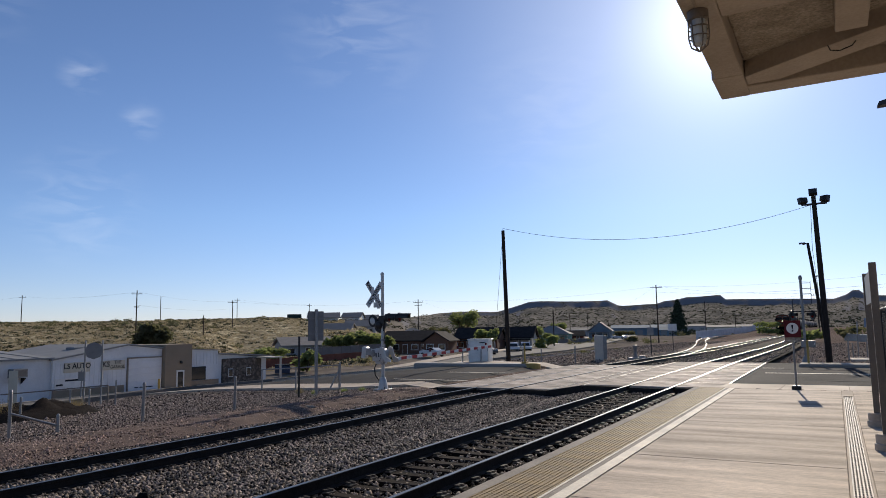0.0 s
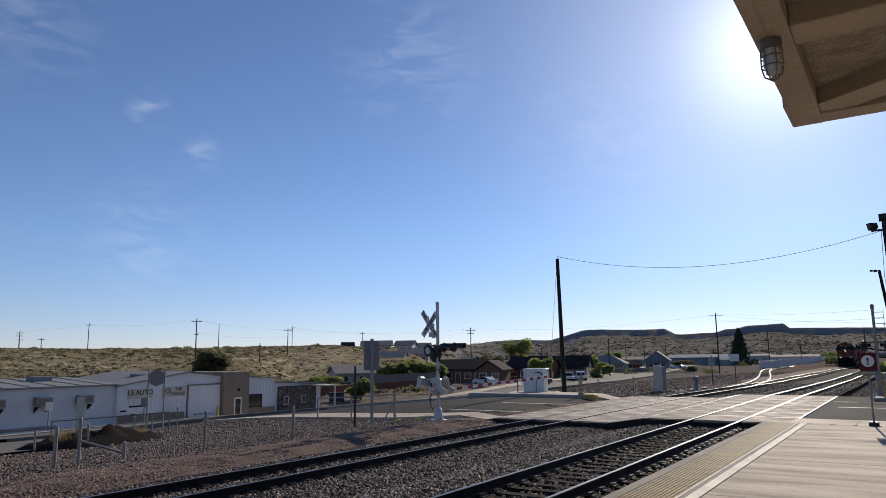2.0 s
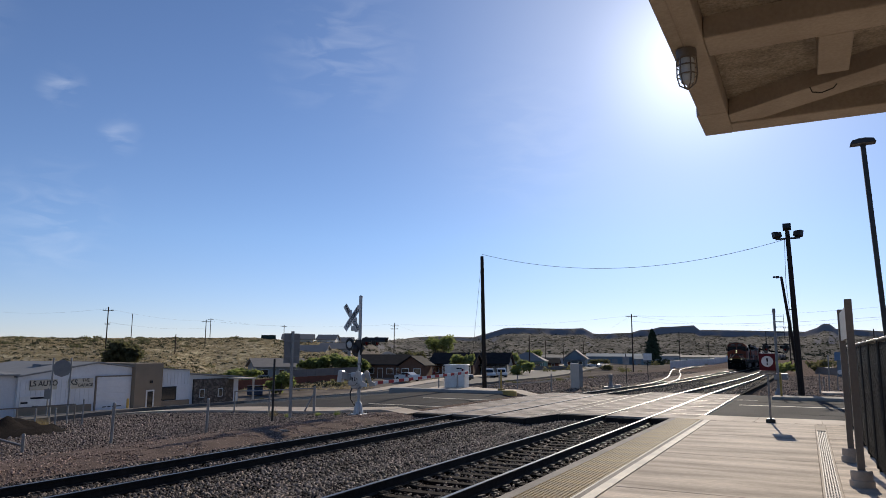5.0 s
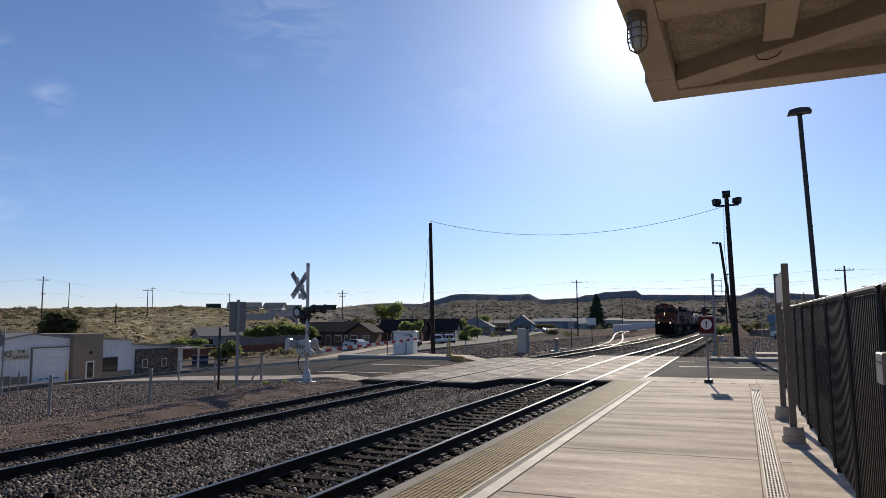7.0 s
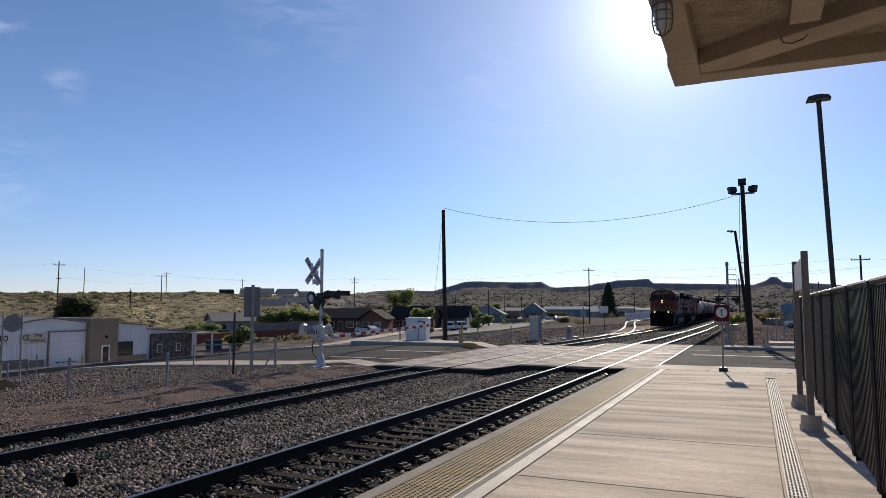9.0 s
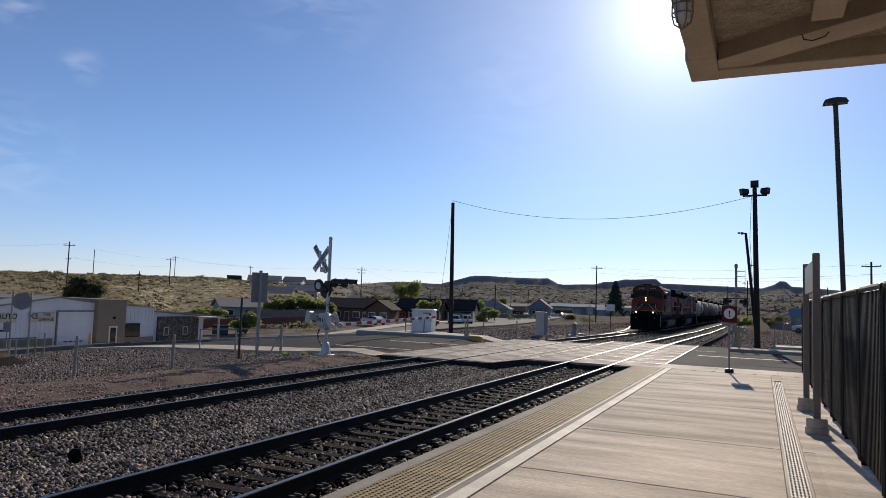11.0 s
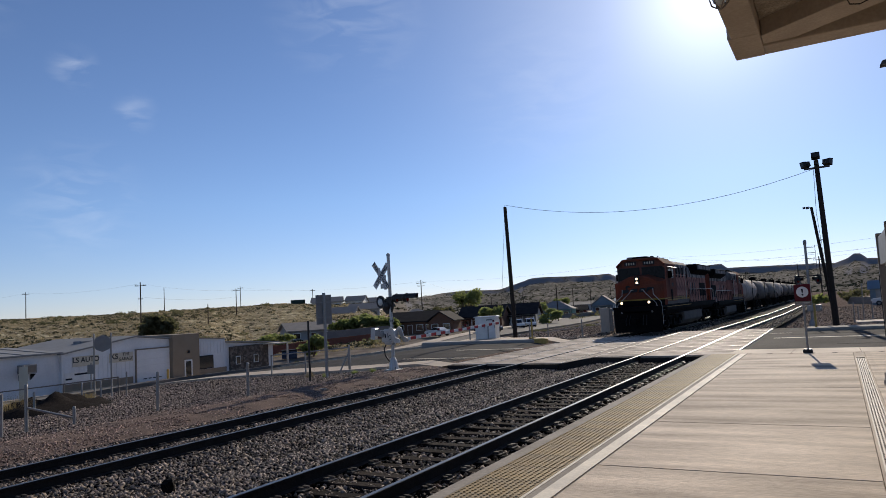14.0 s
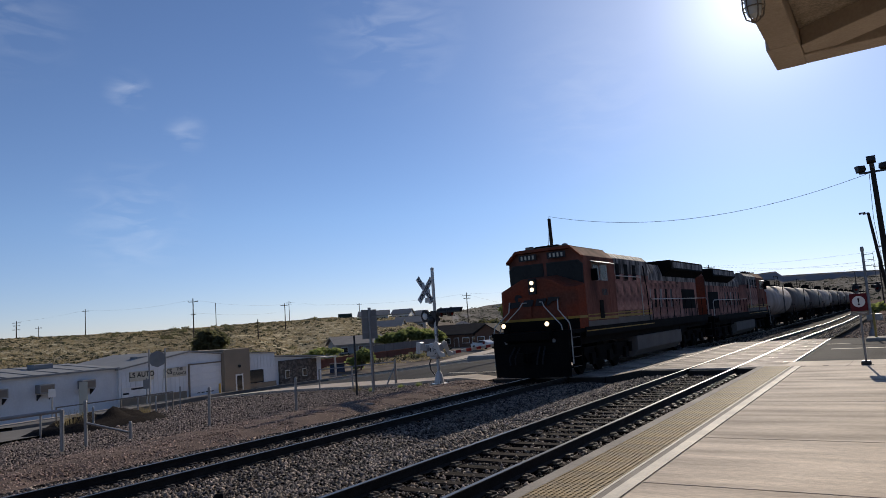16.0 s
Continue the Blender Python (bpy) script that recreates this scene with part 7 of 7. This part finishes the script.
    part("cab_number", MB().box(1.578, 2.95, 2.95, 1.582, 3.05, 3.2).box(1.578, 3.1, 2.95, 1.582, 3.2, 3.2).box(1.578, 3.25, 2.95, 1.582, 3.35, 3.2).box(1.578, 3.4, 2.95, 1.582, 3.5, 3.2), "ink", t, "plain dark number bars")
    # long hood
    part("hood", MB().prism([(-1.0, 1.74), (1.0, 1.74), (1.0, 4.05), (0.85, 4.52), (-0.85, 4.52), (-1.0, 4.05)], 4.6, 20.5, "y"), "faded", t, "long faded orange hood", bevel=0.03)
    part("hood_top", MB().prism([(-1.01, 3.72), (1.01, 3.72), (1.01, 4.07), (0.86, 4.55), (-0.86, 4.55), (-1.01, 4.07)], 4.61, 20.45, "y"), "chalky_sheen", t, "grimy grey upper hood")
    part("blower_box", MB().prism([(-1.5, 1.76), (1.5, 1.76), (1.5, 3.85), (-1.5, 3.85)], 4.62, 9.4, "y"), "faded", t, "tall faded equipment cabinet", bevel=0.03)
    # pale colour here paints the sky reflected in the cabinet top
    part("blower_top", MB().prism([(-1.49, 3.86), (1.49, 3.86), (1.49, 4.50), (1.24, 4.74), (-1.24, 4.74), (-1.49, 4.50)], 4.63, 9.38, "y"), "chalky_sheen", t, "upper cabinet with the sky's reflection painted pale grey", bevel=0.03)
    for s in (-1, 1):
        for y0 in (4.9, 6.0, 7.1):
            part("grid_opening", MB().box(s * 1.502, y0, 3.62, s * 1.515, y0 + 0.42, 4.28), "loco_black", t, "dark louvred opening")
        part("lower_skirt", MB().box(s * 1.501, 4.64, 1.77, s * 1.527, 9.36, 2.03), "loco_grey", t, "dirty grey skirt")
        part("cabinet_stripe", MB().box(s * 1.523, 4.64, 2.06, s * 1.529, 9.36, 2.15).box(s * 1.523, 4.64, 2.21, s * 1.529, 9.36, 2.26), "loco_yellow", t, "yellow stripe")
        for k in range(5):
            part("cabinet_door", MB().slab(0, 0, 0, 0.90, 1.25, 0.022, 0.008), "faded", t, m=pose(s * 1.5, 4.72 + k * 0.93, 2.30, 90, 0, 90) if s > 0 else pose(-1.5, 5.58 + k * 0.93, 2.30, 90, 0, -90))
        part("drain_pipe", MB().tube([(s * 1.53, 8.6, 4.3), (s * 1.53, 8.9, 3.0), (s * 1.53, 8.95, 1.8)], 0.03, 6), "loco_black", t)
        part("grab_iron", MB().cyl((s * 1.55, 4.7, 3.75), (s * 1.55, 8.1, 3.75), 0.02, 0.02, 6).cyl((s * 1.55, 8.0, 2.0), (s * 1.55, 8.0, 4.3), 0.02, 0.02, 6), "loco_rail", t)
        for k in range(9):
            d = part("hood_door", MB().slab(0, 0, 0, 0.72, 1.75, 0.02, 0.008), "faded", t, m=pose(s * 1.0, 9.5 + k * 0.78, 1.85, 90, 0, 90) if s > 0 else pose(-1.0, 10.24 + k * 0.78, 1.85, 90, 0, -90))
            part("latch", MB().box(0.66, 0.8, 0.02, 0.72, 1.0, 0.04), "loco_black", d)
        for k in range(6):
            y0 = 9.75 + k * 0.95
            part("side_emblem", MB().prism([(y0, 2.35), (y0 + 0.34, 2.35), (y0 + 0.46, 3.3), (y0 + 0.12, 3.3)], s * 1.022, s * 1.026, "x"), "chalky_sheen" if k % 2 else "loco_black", t, "plain worn lettering bar")
    part("exhaust", MB().box(-0.5, 11.2, 4.5, 0.5, 12.2, 4.76), "loco_black", t)
    part("radiator_wing", MB().prism([(-1.55, 4.30), (-1.5, 4.78), (1.5, 4.78), (1.55, 4.30), (1.0, 3.95), (-1.0, 3.95)], 13.4, 20.4, "y"), "loco_black", t, "black overhanging radiator", bevel=0.03)
    for s in (-1, 1):
        part("radiator_grille", MB().box(s * 1.53, 13.7, 4.38, s * 1.545, 20.1, 4.68), "chalky_sheen", t, "chalky grey radiator grille")
        part("rear_vent", MB().box(s * 1.002, 17.0, 2.2, s * 1.012, 19.9, 3.3), "loco_black", t)
    part("roof_fan", MB().cyl((0, 14.8, 4.66), (0, 14.8, 4.76), 0.7, 0.7, 20).cyl((0, 17, 4.66), (0, 17, 4.76), 0.7, 0.7, 20), "loco_black", t)
    part("end_face", MB().box(-0.98, 20.5, 1.8, 0.98, 20.55, 4.3), "orange", t)
    part("rear_headlight", MB().box(-0.16, 20.55, 3.7, 0.16, 20.6, 4.1), "ink", t)
    # handrails
    for s in (-1, 1):
        part("handrail", MB().tube([(s * 1.5, 9.6, 2.75), (s * 1.5, 20.6, 2.75), (s * 1.5, 20.9, 2.6), (s * 1.5, 20.9, 1.74)], 0.022, 6), "loco_rail", t, "pale handrail")
        pm = MB().cyl((0, 0, 1.74), (0, 0, 2.75), 0.018, 0.018, 5).mesh("stanchion")
        for k in range(10):
            part("stanchion", pm, "loco_black", t, m=pose(s * 1.5, 9.6 + k * 1.22, 0))
        part("front_rail", MB().tube([(s * 0.25, -0.06, 2.80), (s * 0.40, -0.14, 2.80), (s * 0.50, -0.2, 2.62), (s * 1.22, -0.44, 1.92), (s * 1.30, -0.47, 1.45), (s * 1.12, -0.47, 1.30)], 0.02, 6)
             .tube([(s * 0.98, -0.04, 2.86), (s * 1.0, -0.12, 2.48), (s * 1.50, -0.36, 1.98), (s * 1.55, -0.40, 1.7), (s * 1.56, -0.42, 0.55)], 0.022, 6), "loco_rail", t, "pale bent handrail")
        part("marker_lamp", MB().cyl((s * 0.95, -0.60, 1.40), (s * 0.95, -0.57, 1.40), 0.07, 0.07, 12), "alu", t, "unlit round lamp")
        st = MB()
        for k in range(4):
            st.box(s * 1.05, -0.45, 0.42 + k * 0.34, s * 1.55, 0.35, 0.45 + k * 0.34)
        part("step", st, "loco_dirt", t)
        nosing = MB()
        for k in range(4):
            nosing.box(s * 1.552, -0.4, 0.43 + k * 0.34, s * 1.562, 0.32, 0.455 + k * 0.34)
        part("step_edge", nosing, "loco_grey", t, "worn pale step edges")
        part("step_side", MB().box(s * 1.0, -0.5, 0.38, s * 1.04, 0.4, 1.6).box(s * 1.3, 0.38, 0.38, s * 1.56, 0.42, 1.6), "loco_black", t)
        part("rear_step", MB().box(s * 1.1, 20.4, 0.45, s * 1.55, 21.1, 0.49).box(s * 1.1, 20.4, 0.85, s * 1.55, 21.1, 0.89).box(s * 1.1, 20.4, 1.22, s * 1.55, 21.1, 1.26), "loco_dirt", t)
        lamp = part("ditch_light", MB().cyl((s * 0.86, -0.86, 2.0), (s * 0.86, -0.5, 2.0), 0.13, 0.13, 14).box(s * 0.86 - 0.05, -0.75, 1.6, s * 0.86 + 0.05, -0.55, 1.9), "loco_black", t)
        part("lens", MB().cyl((s * 0.86, -0.875, 2.0), (s * 0.86, -0.861, 2.0), 0.082, 0.082, 14), "lamp_on" if front else "lens_clear", lamp, "lit lamp" if front else "")
    hl = part("headlight_box", MB().slab(-0.15, -0.05, 3.10, 0.15, 0.06, 3.68, 0.02), "ink", t, "black headlight housing")
    for z in (3.27, 3.52):
        part("lens", MB().cyl((0, -0.065, z), (0, -0.052, z), 0.078, 0.078, 14), "lamp_on" if front else "lens_clear", hl, "lit headlamp" if front else "")
    # front end
    part("end_plate", MB().box(-1.5, -0.56, 0.95, 1.5, -0.46, 1.6), "loco_black", t)
    part("anticlimber", MB().prism([(-0.85, 1.45), (-0.56, 1.35), (-0.56, 1.74), (-0.85, 1.70)], -0.9, 0.9, "x"), "loco_black", t)
    part("snowplow", MB().add([(-1.5, -0.55, 0.95), (0, -0.85, 0.95), (1.5, -0.55, 0.95), (-1.35, -0.7, 0.14), (0, -1.0, 0.14), (1.35, -0.7, 0.14), (-1.5, -0.5, 0.12), (1.5, -0.5, 0.12), (-1.5, -0.5, 0.95), (1.5, -0.5, 0.95)],
                              [(0, 1, 4, 3), (1, 2, 5, 4), (3, 4, 5, 7, 6), (8, 6, 7, 9), (0, 8, 9, 2, 1), (0, 3, 6, 8), (2, 9, 7, 5)]), "loco_black", t, "black snowplow")
    part("coupler", MB().box(-0.16, -1.15, 0.72, 0.16, -0.5, 1.0).box(-0.2, -1.3, 0.7, 0.05, -1.1, 1.02), "loco_dirt", t)
    part("rear_coupler", MB().box(-0.16, 21.2, 0.72, 0.16, 21.85, 1.0), "loco_dirt", t)
    part("rear_end_plate", MB().box(-1.5, 21.15, 0.5, 1.5, 21.25, 1.6), "loco_black", t)
    for x in (-0.6, -0.4, 0.4, 0.6):
        part("air_hose", MB().tube([(x, -0.6, 1.2), (x * 1.1, -0.95, 0.85), (x * 1.05, -0.98, 0.6)], 0.03, 6), "rubber", t)
    # tank, trucks, roof gear
    part("fuel_tank", MB().prism([(-1.48, 1.15), (-1.48, 0.55), (-1.15, 0.25), (1.15, 0.25), (1.48, 0.55), (1.48, 1.15)], 7.0, 14.3, "y"), "loco_grey", t, "dusty grey fuel tank", bevel=0.03)
    for s in (-1, 1):
        part("air_tank", MB().cyl((s * 1.2, 14.5, 1.2), (s * 1.2, 15.6, 1.2), 0.2, 0.2, 12), "loco_dirt", t)
    truck(t, 4.0, 3, 0.52)
    truck(t, 17.4, 3, 0.52)
    part("horn", MB().cyl((-0.4, 3.2, 4.9), (-0.4, 3.2, 5.02), 0.04, 0.04, 6).cyl((-0.55, 3.0, 5.06), (-0.55, 3.5, 5.06), 0.03, 0.07, 8).cyl((-0.4, 3.0, 5.06), (-0.4, 3.5, 5.06), 0.03, 0.07, 8).cyl((-0.25, 3.0, 5.06), (-0.25, 3.5, 5.06), 0.03, 0.07, 8), "loco_dirt", t)
    part("cooling_unit", MB().slab(-0.75, 1.9, 4.88, 0.35, 3.0, 5.06, 0.06), "loco_dirt", t, "rooftop unit", bevel=0.03)
    part("antenna", MB().lathe([(0.12, 4.90), (0.12, 5.0), (0.0, 5.04)], c=(0.7, 1.7, 0), n=10).box(-0.95, 1.6, 4.88, -0.6, 1.64, 5.04), "loco_grey", t)
    return t


def tank_car(material, label):
    t = thing("tank_car", pose(0, 0, 0), label, "tank car", "train")
    L, R, zc = 16.2, 1.50, 2.72
    prof = [(0.0, 0.55), (0.6, 0.62), (1.1, 0.82), (1.38, 1.1), (R, 1.5), (R, L / 2), (R, L - 1.5), (1.38, L - 1.1), (1.1, L - 0.82), (0.6, L - 0.62), (0, L - 0.55)]
    part("tank", MB().lathe(prof, c=(0, 0, zc), axis="y", n=36), material, t, smooth=True)
    for y in (3.2, 6.4, 9.8, 13.0):
        part("weld_band", MB().lathe([(R + 0.001, y - 0.05), (R + 0.012, y - 0.04), (R + 0.012, y + 0.04), (R + 0.001, y + 0.05)], c=(0, 0, zc), axis="y", n=36), material, t)
    part("sill", MB().box(-0.35, -0.3, 0.95, 0.35, L + 0.3, 1.25).box(-1.4, 1.0, 1.0, 1.4, 2.2, 1.3).box(-1.4, L - 2.2, 1.0, 1.4, L - 1.0, 1.3), "loco_dirt", t)
    part("manway", MB().cyl((0, L / 2, zc + R - 0.1), (0, L / 2, zc + R + 0.45), 0.5, 0.5, 16).cyl((0, L / 2, zc + R + 0.45), (0, L / 2, zc + R + 0.55), 0.4, 0.3, 12), "loco_dirt", t, smooth=True)
    pf = MB().box(-1.1, L / 2 - 1.3, zc + R - 0.05, 1.1, L / 2 + 1.3, zc + R)
    for x in (-1.1, 1.1):
        pf.tube([(x, L / 2 - 1.3, zc + R - 0.1), (x, L / 2 - 1.3, zc + R + 0.85), (x, L / 2 + 1.3, zc + R + 0.85), (x, L / 2 + 1.3, zc + R - 0.1)], 0.03, 5)
    part("platform_rail", pf, "loco_black", t)
    for s in (-1, 1):
        ld = MB()
        for k in range(9):
            ld.box(s * 1.58, L / 2 - 0.22, 1.2 + k * 0.35, s * 1.62, L / 2 + 0.22, 1.23 + k * 0.35)
        ld.box(s * 1.58, L / 2 - 0.25, 1.0, s * 1.62, L / 2 - 0.22, 4.1).box(s * 1.58, L / 2 + 0.22, 1.0, s * 1.62, L / 2 + 0.25, 4.1)
        part("ladder", ld, "loco_black", t)
    for y in (0.1, L - 0.1):
        part("end_platform", MB().tube([(-1.4, y, 1.2), (-1.4, y, 2.2), (1.4, y, 2.2), (1.4, y, 1.2)], 0.03, 5).box(-1.4, y - 0.3, 1.2, 1.4, y + 0.3, 1.25), "loco_black", t)
    part("coupler", MB().box(-0.15, -0.75, 0.75, 0.15, -0.2, 1.0).box(-0.15, L + 0.2, 0.75, 0.15, L + 0.75, 1.0), "loco_dirt", t)
    truck(t, 1.8, 2, 0.45)
    truck(t, L - 1.8, 2, 0.45)
    return t


lead = locomotive(True)
second = locomotive(False)
white_car = tank_car("tank_white", "dusty pale cylindrical tank car with a top platform")
dark_car = tank_car("tank_dark", "dark grey cylindrical tank car with a top platform")
consist = [(lead, 0.0, 0), (second, 43.3, 180)]
off = 45.0
for k, colour in enumerate("wddwdddwdwddwd"):
    proto = white_car if colour == "w" else dark_car
    ob = proto if k < 2 else copy_thing(proto, pose(0, 0, 0))
    consist.append((ob, off, 0))
    off += 17.6


def motions():
    """The train runs towards the station on the far track."""
    front = [(0, 190.2), (1, 180.1), (2, 169.8), (3, 159.3), (4, 148.8), (5, 138.3), (6, 127.7), (7, 117.2), (8, 106.9), (9, 96.7), (10, 86.4), (11, 76.2), (12, 66.0), (13, 55.6), (14, 45.0), (15, 34.1), (16, 23.0)]
    for ob, back, turn in consist:
        rows = []
        for t, y in front:
            yy = y + back
            mid = yy + (8 if turn == 0 else -10)
            rows.append((t, pose(FAR_X, yy, FAR_Z + grade(mid), 0, 0, turn)))
        walk(ob, rows)


motions()
